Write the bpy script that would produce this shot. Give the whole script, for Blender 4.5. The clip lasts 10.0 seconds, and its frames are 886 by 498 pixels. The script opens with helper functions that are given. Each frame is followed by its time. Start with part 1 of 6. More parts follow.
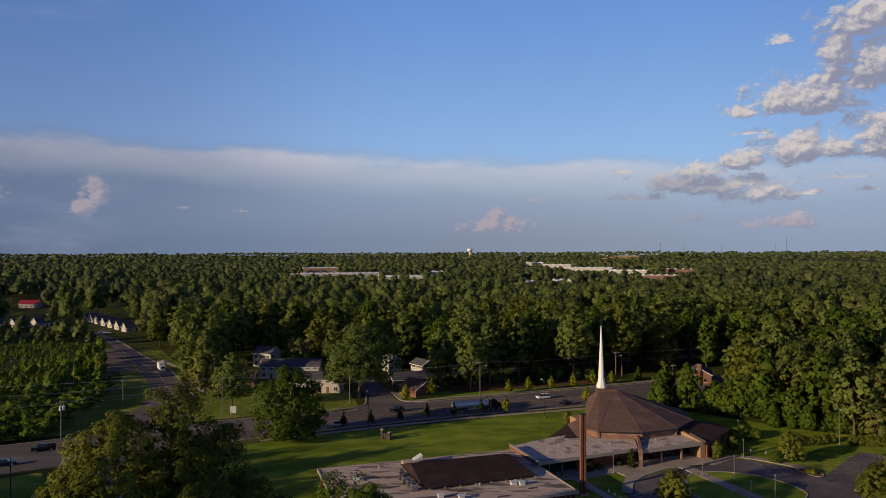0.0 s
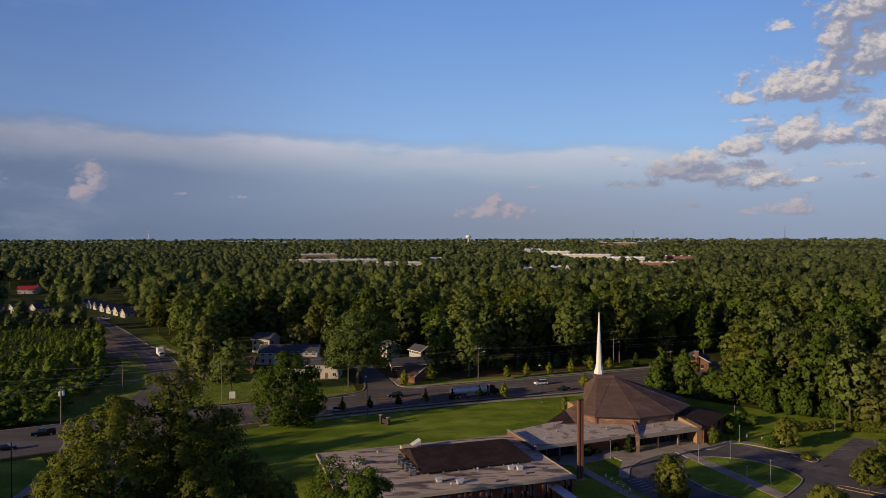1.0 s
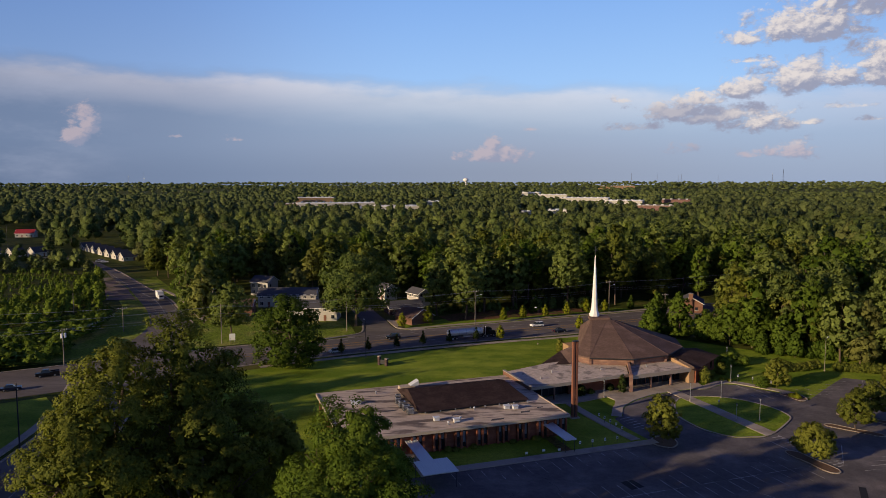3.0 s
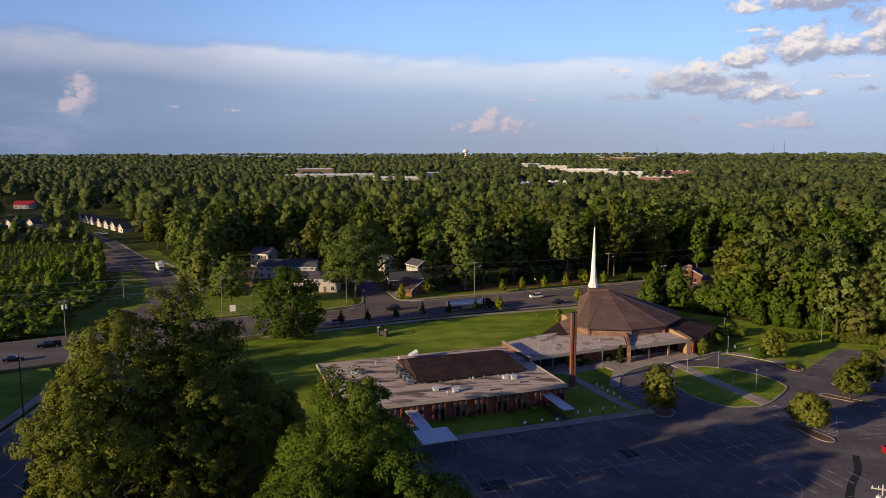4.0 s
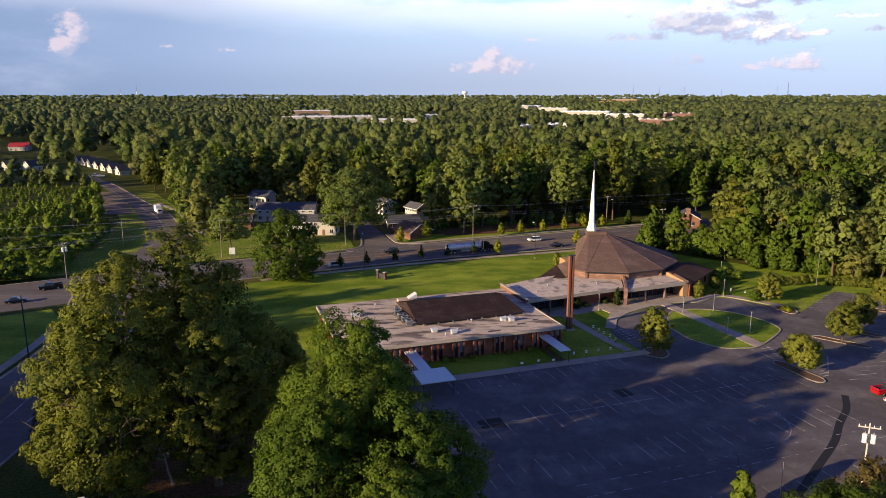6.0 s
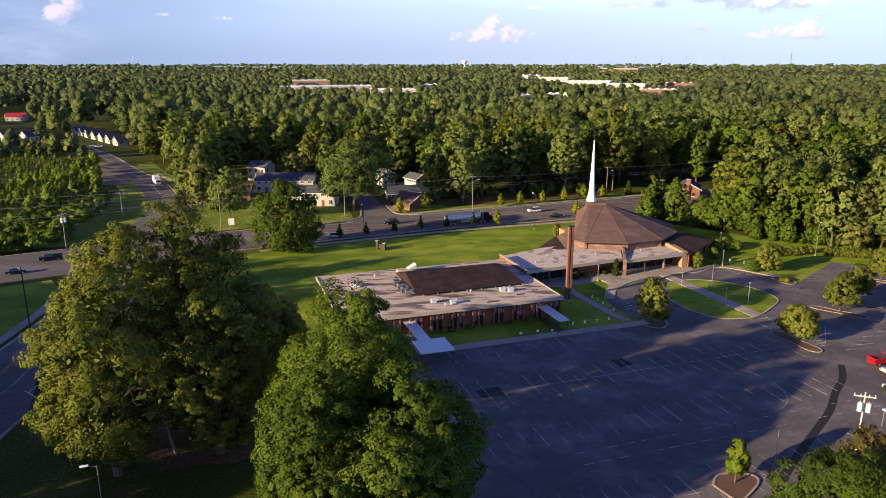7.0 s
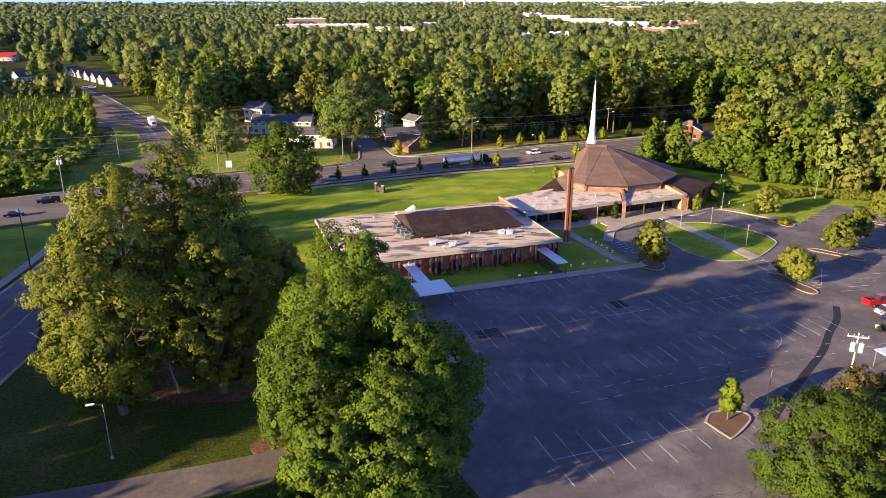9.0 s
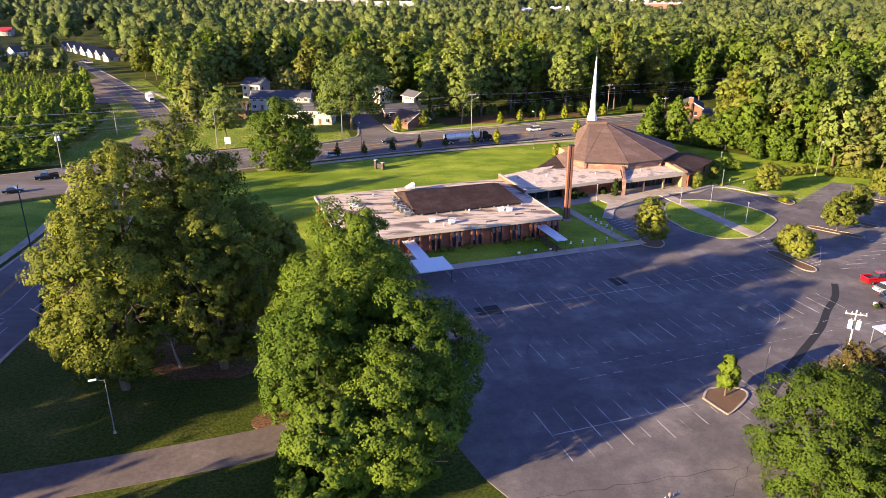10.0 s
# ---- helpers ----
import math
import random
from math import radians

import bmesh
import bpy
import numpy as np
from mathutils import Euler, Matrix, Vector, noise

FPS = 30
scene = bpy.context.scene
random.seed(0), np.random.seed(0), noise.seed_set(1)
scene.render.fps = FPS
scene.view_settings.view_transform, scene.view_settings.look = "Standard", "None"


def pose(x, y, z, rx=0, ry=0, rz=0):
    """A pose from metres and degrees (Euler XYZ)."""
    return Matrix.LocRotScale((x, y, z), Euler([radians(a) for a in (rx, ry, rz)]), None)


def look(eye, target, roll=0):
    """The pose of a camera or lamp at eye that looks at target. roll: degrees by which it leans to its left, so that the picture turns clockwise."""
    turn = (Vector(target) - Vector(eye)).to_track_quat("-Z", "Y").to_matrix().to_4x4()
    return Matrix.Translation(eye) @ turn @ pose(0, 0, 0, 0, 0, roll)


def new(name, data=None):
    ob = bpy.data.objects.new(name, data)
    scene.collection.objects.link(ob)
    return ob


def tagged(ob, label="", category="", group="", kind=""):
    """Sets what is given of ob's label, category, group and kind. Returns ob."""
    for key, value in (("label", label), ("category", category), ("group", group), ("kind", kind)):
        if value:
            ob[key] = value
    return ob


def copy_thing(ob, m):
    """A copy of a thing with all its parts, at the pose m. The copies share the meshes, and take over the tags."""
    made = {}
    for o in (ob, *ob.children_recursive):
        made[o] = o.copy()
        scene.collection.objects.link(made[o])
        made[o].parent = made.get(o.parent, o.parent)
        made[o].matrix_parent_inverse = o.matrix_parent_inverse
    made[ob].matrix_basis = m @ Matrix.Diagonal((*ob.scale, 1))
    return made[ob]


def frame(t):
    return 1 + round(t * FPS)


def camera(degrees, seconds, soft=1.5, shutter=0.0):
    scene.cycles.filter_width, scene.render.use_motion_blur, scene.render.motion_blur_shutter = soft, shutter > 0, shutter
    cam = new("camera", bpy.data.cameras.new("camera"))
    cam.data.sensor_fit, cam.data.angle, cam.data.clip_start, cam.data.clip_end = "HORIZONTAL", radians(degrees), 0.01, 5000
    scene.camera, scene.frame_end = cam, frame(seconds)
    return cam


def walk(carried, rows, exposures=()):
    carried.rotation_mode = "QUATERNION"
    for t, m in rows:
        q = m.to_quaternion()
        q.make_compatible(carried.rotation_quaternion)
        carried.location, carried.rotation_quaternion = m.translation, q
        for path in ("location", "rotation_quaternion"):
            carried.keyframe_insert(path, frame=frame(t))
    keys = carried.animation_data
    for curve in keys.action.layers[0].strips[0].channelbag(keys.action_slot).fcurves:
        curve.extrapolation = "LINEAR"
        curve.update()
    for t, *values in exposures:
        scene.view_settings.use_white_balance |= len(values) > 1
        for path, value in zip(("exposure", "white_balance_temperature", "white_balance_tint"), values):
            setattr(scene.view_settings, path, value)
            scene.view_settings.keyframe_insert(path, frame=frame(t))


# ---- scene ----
cam = camera(64.0, 10.0, soft=0.5)
PATH = [
    (0, (-0.056, 0.45, 50.232), (-0.053, 2.45, 50.24), -0.2),
    (0.5, (-0.059, 0.381, 50.212), (-0.055, 2.381, 50.211), -0.1),
    (1, (-0.067, 0.304, 50.194), (-0.06, 2.304, 50.164), -0.1),
    (1.5, (-0.099, 0.245, 50.18), (-0.09, 2.244, 50.111), -0.1),
    (2, (-0.067, 0.197, 50.175), (-0.058, 2.194, 50.066), -0.1),
    (2.5, (-0.043, 0.158, 50.195), (-0.031, 2.152, 50.046), -0.1),
    (4, (0.03, -0.027, 50.219), (0.045, 1.955, 49.95), -0.1),
    (4.5, (0.021, -0.131, 50.21), (0.037, 1.846, 49.902), -0.1),
    (5, (0.025, -0.21, 50.202), (0.042, 1.76, 49.854), -0.1),
    (5.5, (0.016, -0.209, 50.212), (0.034, 1.753, 49.825), -0.0),
    (7, (0.105, -0.17, 50.153), (0.124, 1.765, 49.647), 0.0),
    (7.5, (0.055, -0.144, 50.149), (0.075, 1.78, 49.603), -0.0),
    (8, (0.098, -0.156, 50.115), (0.12, 1.756, 49.53), 0.0),
    (8.5, (0.112, -0.131, 50.09), (0.134, 1.769, 49.467), 0.0),
    (9, (0.132, -0.165, 50.063), (0.153, 1.723, 49.403), 0.0),
    (9.5, (0.13, -0.213, 50.047), (0.152, 1.661, 49.35), 0.0),
    (10, (0.041, -0.212, 50.035), (0.064, 1.654, 49.315), 0.1),
]
EXPOSURES = [(0.0, -0.20), (1.0, -0.19), (2.5, 0.0), (4.5, 0.46), (5.5, 0.75), (7.5, 1.36), (9.0, 1.90), (10.0, 2.16)]
walk(cam, [(t, look(eye, target, roll)) for t, eye, target, roll in PATH], EXPOSURES)

# ---- light ----
SUN_AZ, SUN_EL = radians(31.5), radians(13.2)      # the way that shadows point, from +x; the sun's height
sun = new("sun", bpy.data.lights.new("sun", "SUN"))
sun.data.energy, sun.data.angle, sun.data.color = 5.0, radians(0.6), (1.0, 0.765, 0.48)
sun.matrix_world = look((0, 0, 0), (math.cos(SUN_AZ) * math.cos(SUN_EL), math.sin(SUN_AZ) * math.cos(SUN_EL), -math.sin(SUN_EL)))

world = bpy.data.worlds.new("sky")
scene.world = world
world.use_nodes = True


class Net:
    """Short hand for shader nodes: every call adds a node and gives back its output."""

    def __init__(self, tree):
        self.tree = tree

    def put(self, kind, **keys):
        node = self.tree.nodes.new(kind)
        for key, value in keys.items():
            setattr(node, key, value)
        return node

    def join(self, socket, value):
        if hasattr(value, "is_output"):
            self.tree.links.new(value, socket)
        elif value is not None:
            socket.default_value = value

    def m(self, op, a, b=None, c=None):
        node = self.put("ShaderNodeMath", operation=op)
        for i, value in enumerate((a, b, c)):
            self.join(node.inputs[i], value)
        return node.outputs[0]

    def mix(self, f, a, b, blend="MIX"):
        node = self.put("ShaderNodeMix", data_type="RGBA", blend_type=blend)
        self.join(node.inputs[0], f)
        for i, value in ((6, a), (7, b)):
            self.join(node.inputs[i], (*value, 1.0) if isinstance(value, tuple) and len(value) == 3 else value)
        return node.outputs[2]

    def step(self, x, lo, hi, a=0.0, b=1.0):
        node = self.put("ShaderNodeMapRange", interpolation_type="SMOOTHSTEP")
        for i, value in enumerate((x, lo, hi, a, b)):
            self.join(node.inputs[i], value)
        return node.outputs[0]

    def noise(self, vector, scale, detail=4.0, rough=0.55):
        node = self.put("ShaderNodeTexNoise")
        self.join(node.inputs["Vector"], vector)
        for key, value in (("Scale", scale), ("Detail", detail), ("Roughness", rough)):
            node.inputs[key].default_value = value
        return node.outputs["Fac"]


# clouds: azimuth from +y to the right, height of the base, half width, half height over it (degrees), weight
CUMULUS = [(31.6, 14.6, 3.6, 2.3, 1.2), (35.5, 15.2, 3.0, 2.6, 1.2), (32.6, 11.6, 4.0, 2.6, 1.25), (29.4, 12.2, 1.5, 2.9, 1.1), (30.6, 10.9, 2.0, 1.3, 1.0),
           (26.6, 9.7, 3.7, 2.0, 1.2), (28.6, 9.8, 2.2, 2.3, 1.1), (23.3, 9.7, 1.9, 1.0, 1.0), (24.0, 8.5, 2.2, 0.45, 0.7), (32.6, 6.3, 3.0, 3.0, 1.25), (27.2, 6.3, 4.4, 1.9, 1.2),
           (23.4, 6.0, 2.2, 1.7, 1.1), (20.2, 5.6, 2.2, 0.95, 0.95), (18.6, 4.7, 4.0, 1.0, 0.95), (21.4, 4.3, 4.2, 1.2, 1.0), (24.0, 3.6, 2.5, 1.6, 1.1), (15.6, 3.9, 2.4, 0.5, 0.8),
           (25.6, 14.7, 1.25, 0.75, 1.0), (14.3, 6.0, 1.0, 0.5, 0.72), (29.8, 5.0, 1.5, 0.42, 0.78), (27.2, 4.0, 1.2, 0.3, 0.72), (31.2, 4.1, 1.3, 0.3, 0.7),
           (26.3, 1.5, 1.9, 1.2, 0.92), (23.6, 1.7, 1.2, 0.6, 0.76), (18.4, 2.1, 2.2, 0.8, 0.62), (4.3, 1.5, 2.6, 1.05, 1.15), (4.3, 1.8, 0.8, 1.4, 1.1),
           (-26.6, 2.7, 1.15, 1.6, 1.15), (-26.0, 3.3, 0.85, 1.6, 1.2), (-32.0, 3.7, 1.3, 0.7, 0.66), (-15.6, 3.1, 1.3, 0.36, 0.7), (-20.0, 3.3, 0.7, 0.3, 0.6), (7.6, 4.0, 0.8, 0.2, 0.6),
           (40.0, 11.0, 5.0, 5.0, 1.1), (48.0, 8.0, 7.0, 3.0, 1.1), (-60.0, 11.0, 9.0, 3.0, 1.0)]


def sky():
    n = Net(world.node_tree)
    n.tree.nodes.clear()
    way = n.put("ShaderNodeTexCoord").outputs["Generated"]
    xyz = n.put("ShaderNodeSeparateXYZ")
    n.join(xyz.inputs[0], way)
    az = n.m("MULTIPLY", n.m("ARCTAN2", xyz.outputs[0], xyz.outputs[1]), 180 / math.pi)
    el = n.m("MULTIPLY", n.m("ARCSINE", xyz.outputs[2]), 180 / math.pi)

    def plane(sx, sy, dx=0.0, dy=0.0):
        flat = n.put("ShaderNodeCombineXYZ")
        n.join(flat.inputs[0], n.m("MULTIPLY", n.m("ADD", az, dx), sx))
        n.join(flat.inputs[1], n.m("MULTIPLY", n.m("ADD", el, dy), sy))
        return flat.outputs[0]

    def billow(dx, dy):
        """Rounded heads: near 1 in the middle of a puff, near 0 in the creases."""
        warp = n.put("ShaderNodeTexNoise")
        at = plane(1.0, 1.45, dx, dy)
        n.join(warp.inputs["Vector"], at)
        warp.inputs["Scale"].default_value, warp.inputs["Detail"].default_value = 0.8, 4.0
        bent = n.put("ShaderNodeVectorMath", operation="MULTIPLY_ADD")
        n.join(bent.inputs[0], warp.outputs["Color"])
        bent.inputs[1].default_value = (1.1, 1.1, 1.1)
        n.join(bent.inputs[2], at)
        cell = n.put("ShaderNodeTexVoronoi", feature="SMOOTH_F1")
        n.join(cell.inputs["Vector"], bent.outputs[0])
        for key, value in (("Scale", 0.62), ("Detail", 3.0), ("Roughness", 0.55), ("Lacunarity", 2.3), ("Smoothness", 0.35)):
            cell.inputs[key].default_value = value
        return n.m("SUBTRACT", 1.0, n.m("MULTIPLY", cell.outputs["Distance"], 1.25))

    puff, upper = billow(0.0, 0.0), billow(-0.22, 0.30)
    rag = n.noise(plane(1.0, 1.8), 2.2, 6.0, 0.65)
    fine = n.noise(plane(0.5, 1.7), 0.20, 6.0, 0.55)

    def heap(da, de):
        total = None
        for a, e, wa, we, weight in CUMULUS:
            p = n.m("DIVIDE", n.m("SUBTRACT", az, a + da), wa)
            dq = n.m("SUBTRACT", el, e + we * 0.35 + de)
            q = n.m("MAXIMUM", n.m("DIVIDE", dq, we), n.m("DIVIDE", dq, -0.42 * we))
            g = n.m("MULTIPLY", n.m("EXPONENT", n.m("MULTIPLY", n.m("ADD", n.m("MULTIPLY", p, p), n.m("MULTIPLY", q, q)), -1.0)), weight)
            total = g if total is None else n.m("MAXIMUM", total, g)
        return total

    here, above = heap(0, 0), heap(0.35, -0.85)
    body = n.m("ADD", here, n.m("ADD", n.m("MULTIPLY", n.m("SUBTRACT", puff, 0.4), 0.70), n.m("MULTIPLY", n.m("SUBTRACT", rag, 0.5), 0.70)))
    cover = n.m("MULTIPLY", n.step(body, -0.20, 0.40), n.step(here, 0.05, 0.34))
    lit = n.m("ADD", n.m("MULTIPLY", n.m("SUBTRACT", here, above), 0.95), n.m("MULTIPLY", n.m("SUBTRACT", puff, upper), 0.6))
    lit = n.step(n.m("ADD", lit, n.m("MULTIPLY", n.m("SUBTRACT", rag, 0.5), 0.18)), -0.08, 0.62)
    lit = n.m("MULTIPLY", lit, n.m("SUBTRACT", 1.0, n.m("MULTIPLY", n.m("MULTIPLY", n.step(az, 9.0, 13.0), n.step(az, 24.0, 20.5)), n.step(el, 6.4, 5.2, 0.0, 0.65))))

    air = n.put("ShaderNodeTexSky", sky_type="NISHITA")
    air.sun_disc, air.sun_elevation, air.sun_rotation = False, SUN_EL, radians(238.5)
    air.air_density, air.dust_density, air.ozone_density = 1.0, 0.6, 2.0
    # clear blue overhead, paler towards the horizon, under a thin grey sheet of high cloud
    blue = n.mix(n.step(el, 0.0, 24.0), (0.31, 0.47, 0.80), (0.115, 0.26, 0.68))
    blue = n.mix(n.step(el, 19.5, 32.0), blue, (0.016, 0.022, 0.145))
    clear = n.mix(n.step(el, 19.5, 32.0, 0.80, 0.95), n.mix(1.0, air.outputs[0], (0.13, 0.13, 0.13), "MULTIPLY"), blue)
    edge = n.m("ADD", n.m("SUBTRACT", 8.6, n.m("MULTIPLY", n.m("ADD", az, 32.0), 0.032)), n.m("MULTIPLY", n.m("SUBTRACT", fine, 0.5), 3.4))
    deep = n.m("SUBTRACT", edge, el)
    sheet = n.m("MULTIPLY", n.step(deep, -0.7, 1.0), n.step(az, 5.0, 30.0, 0.88, 0.60))
    band = n.m("MULTIPLY", n.step(deep, -0.4, 0.7), n.step(deep, 3.6, 0.5))
    veil = n.mix(n.m("MULTIPLY", band, n.step(fine, 0.3, 0.7, 0.45, 1.0)), n.mix(n.step(az, -32.0, 20.0), (0.195, 0.255, 0.385), (0.315, 0.360, 0.470)), (0.56, 0.545, 0.62))
    veil = n.mix(n.step(el, 3.2, 0.4, 0.0, 0.75), veil, n.mix(n.step(az, -20.0, 15.0), (0.165, 0.215, 0.325), (0.255, 0.285, 0.365)))
    col = n.mix(sheet, clear, veil)
    col = n.mix(n.step(az, -8.0, -36.0), col, n.mix(1.0, col, (0.74, 0.76, 0.80), "MULTIPLY"))
    wisp = n.m("MULTIPLY", n.step(n.noise(plane(0.6, 1.7), 0.07, 6.0, 0.65), 0.48, 0.72), n.step(az, -20.0, -33.0))
    col = n.mix(n.m("MULTIPLY", wisp, 0.5), col, (0.42, 0.46, 0.60))
    col = n.mix(n.m("MULTIPLY", n.m("MULTIPLY", n.step(az, -22.0, 0.0), n.step(az, 34.0, 18.0, 0.3, 1.0)), n.step(el, 2.0, 5.5)), col, n.mix(1.0, col, (1.14, 1.20, 1.17), "MULTIPLY"))
    far = n.m("MAXIMUM", n.step(el, 3.6, 2.0), n.step(az, 12.0, 8.0))
    white = n.mix(far, (0.73, 0.66, 0.63), (0.54, 0.44, 0.47))
    grey = n.mix(far, (0.30, 0.315, 0.42), (0.30, 0.31, 0.42))
    col = n.mix(n.m("MULTIPLY", cover, n.mix(far, (0.95, 0.95, 0.95), (0.66, 0.66, 0.66))), col, n.mix(lit, grey, white))
    back = n.put("ShaderNodeBackground")
    n.join(back.inputs["Color"], col)
    back.inputs["Strength"].default_value = 1.0
    n.join(n.put("ShaderNodeOutputWorld").inputs["Surface"], back.outputs[0])


sky()

# ---- materials ----


def mat(name, col, var=0.25, scale=3.0, rough=0.85, metal=0.0, bump=0.0, big=0.06, stretch=(1, 1, 1), other=None, lo=0.45, hi=0.65, random_tint=0.0, speck=None):
    """A surface with fine grain (scale) and large stains (big, per metre); other: a second colour that comes through in patches."""
    ma = bpy.data.materials.new(name)
    ma.use_nodes = True
    n = Net(ma.node_tree)
    bsdf = n.tree.nodes["Principled BSDF"]
    place = n.put("ShaderNodeMapping")
    place.inputs["Scale"].default_value = stretch
    n.join(place.inputs[0], n.put("ShaderNodeNewGeometry").outputs["Position"])
    grain, stain = n.noise(place.outputs[0], scale, 6.0, 0.65), n.noise(place.outputs[0], big, 5.0, 0.6)
    base = n.mix(n.step(stain, lo, hi), col, other) if other else n.mix(0.0, col, col)
    shade = n.m("ADD", 1.0 - var, n.m("ADD", n.m("MULTIPLY", grain, var), n.m("MULTIPLY", stain, var)))
    if speck:                                      # fine contrast: tufts, worn and damp spots
        tuft = n.step(n.noise(place.outputs[0], speck[0], 5.0, 0.75), 0.36, 0.64, 1.0 - speck[1], 1.0 + speck[1])
        shade = n.m("MULTIPLY", shade, tuft)
    if random_tint:
        shade = n.m("MULTIPLY", shade, n.m("ADD", 1.0 - random_tint / 2, n.m("MULTIPLY", n.put("ShaderNodeObjectInfo").outputs["Random"], random_tint)))
    grey = n.put("ShaderNodeCombineColor")
    for i in range(3):
        n.join(grey.inputs[i], shade)
    n.join(bsdf.inputs["Base Color"], n.mix(1.0, base, grey.outputs[0], "MULTIPLY"))
    bsdf.inputs["Roughness"].default_value, bsdf.inputs["Metallic"].default_value = rough, metal
    bsdf.inputs["Specular IOR Level"].default_value = 0.3 if rough < 0.88 else 0.06
    if bump:
        b = n.put("ShaderNodeBump")
        b.inputs["Distance"].default_value = bump
        n.join(b.inputs["Height"], grain)
        n.join(bsdf.inputs["Normal"], b.outputs[0])
    return ma


def leaf_mat(name, dark, light, brown=None, see=0.22, relief=0.0):
    """Leaves: each leaf, clump and tree a little different, some light coming through; relief roughens crowns that stand far off."""
    ma = bpy.data.materials.new(name)
    ma.use_nodes = True
    n = Net(ma.node_tree)
    bsdf, out = n.tree.nodes["Principled BSDF"], n.tree.nodes["Material Output"]
    geo = n.put("ShaderNodeNewGeometry")
    tint = n.put("ShaderNodeAttribute", attribute_name="tint").outputs["Fac"]
    one = n.m("FRACT", n.m("ADD", n.put("ShaderNodeObjectInfo").outputs["Random"], tint))
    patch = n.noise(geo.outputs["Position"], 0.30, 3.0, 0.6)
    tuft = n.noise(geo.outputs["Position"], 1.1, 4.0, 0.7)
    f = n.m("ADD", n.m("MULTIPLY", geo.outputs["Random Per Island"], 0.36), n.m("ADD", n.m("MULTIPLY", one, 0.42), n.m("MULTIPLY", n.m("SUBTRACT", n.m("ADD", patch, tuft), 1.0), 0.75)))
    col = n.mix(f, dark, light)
    if brown:
        col = n.mix(n.step(n.m("FRACT", n.m("MULTIPLY", one, 7.31)), 0.84, 0.98, 0.0, 0.45), col, brown)
    n.join(bsdf.inputs["Base Color"], col)
    bsdf.inputs["Roughness"].default_value, bsdf.inputs["Specular IOR Level"].default_value = 0.7, 0.05
    if relief:
        b = n.put("ShaderNodeBump")
        b.inputs["Distance"].default_value = relief
        n.join(b.inputs["Height"], tuft)
        n.join(bsdf.inputs["Normal"], b.outputs[0])
    thin = n.put("ShaderNodeBsdfTranslucent")
    n.join(thin.inputs[0], n.mix(1.0, col, (1.2, 1.3, 0.5), "MULTIPLY"))
    both = n.put("ShaderNodeMixShader")
    both.inputs[0].default_value = see
    n.join(both.inputs[1], bsdf.outputs[0])
    n.join(both.inputs[2], thin.outputs[0])
    n.join(out.inputs[0], both.outputs[0])
    return ma


# darker than the lawn: deep tree shade is put into its colour
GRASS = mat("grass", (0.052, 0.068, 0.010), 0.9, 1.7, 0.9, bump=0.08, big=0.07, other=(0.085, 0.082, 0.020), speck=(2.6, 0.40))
LAWN = mat("mown_lawn", (0.132, 0.202, 0.015), 1.0, 1.6, 0.9, bump=0.08, big=0.07, stretch=(1, 1.6, 1), other=(0.222, 0.268, 0.027), lo=0.38, hi=0.66, speck=(3.2, 0.24))
ROUGH = mat("rough_grass", (0.150, 0.205, 0.022), 0.9, 0.9, 0.95, bump=0.2, big=0.09, other=(0.240, 0.235, 0.060), speck=(1.3, 0.45))
CLAY = mat("pine_straw", (0.145, 0.075, 0.042), 0.5, 1.2, 0.95, bump=0.05, big=0.2, other=(0.075, 0.075, 0.020), speck=(2.4, 0.40))
ASPHALT = mat("lot_asphalt", (0.114, 0.102, 0.101), 0.7, 5.0, 0.9, bump=0.004, big=0.10, other=(0.155, 0.137, 0.131), speck=(0.55, 0.10))
ROAD = mat("road_asphalt", (0.125, 0.110, 0.102), 0.35, 5.0, 0.9, bump=0.004, big=0.05, stretch=(0.4, 1.3, 1), other=(0.160, 0.141, 0.128), speck=(0.6, 0.10))
PATCH = mat("fresh_asphalt", (0.015, 0.014, 0.0145), 0.3, 7.0, 0.85, big=0.3)
DRIVE = mat("drive_asphalt", (0.135, 0.110, 0.095), 0.4, 5.0, 0.9, big=0.12, other=(0.17, 0.14, 0.12), speck=(1.2, 0.12))
CONCRETE = mat("concrete", (0.37, 0.315, 0.255), 0.35, 4.0, 0.9, big=0.2, other=(0.26, 0.22, 0.18))
PAINT = mat("worn_white_paint", (0.42, 0.40, 0.375), 0.7, 3.0, 0.8, big=0.35, other=(0.105, 0.097, 0.092), lo=0.40, hi=0.6)
YELLOW = mat("yellow_paint", (0.42, 0.23, 0.035), 0.5, 3.0, 0.8, big=0.5)
GRAVEL = mat("bare_gravel", (0.20, 0.155, 0.135), 0.6, 1.2, 0.95, bump=0.03, big=0.15, other=(0.13, 0.12, 0.06))
MULCH = mat("mulch", (0.14, 0.088, 0.058), 0.6, 5.0, 0.95, bump=0.03, big=0.4)
BRICK = mat("brick", (0.205, 0.072, 0.042), 0.45, 5.0, 0.9, bump=0.006, big=0.25, stretch=(1, 1, 3), other=(0.25, 0.098, 0.058))
PINK_BRICK = mat("pink_brick", (0.195, 0.115, 0.092), 0.4, 5.0, 0.9, bump=0.006, big=0.25, stretch=(1, 1, 3), other=(0.30, 0.18, 0.13))
BLIND = mat("grey_blind", (0.16, 0.165, 0.18), 0.3, 3.0, 0.7, big=0.5)
HOUSE_BRICK = mat("house_brick", (0.165, 0.088, 0.062), 0.45, 5.0, 0.9, bump=0.006, big=0.25, stretch=(1, 1, 3), other=(0.20, 0.11, 0.078))
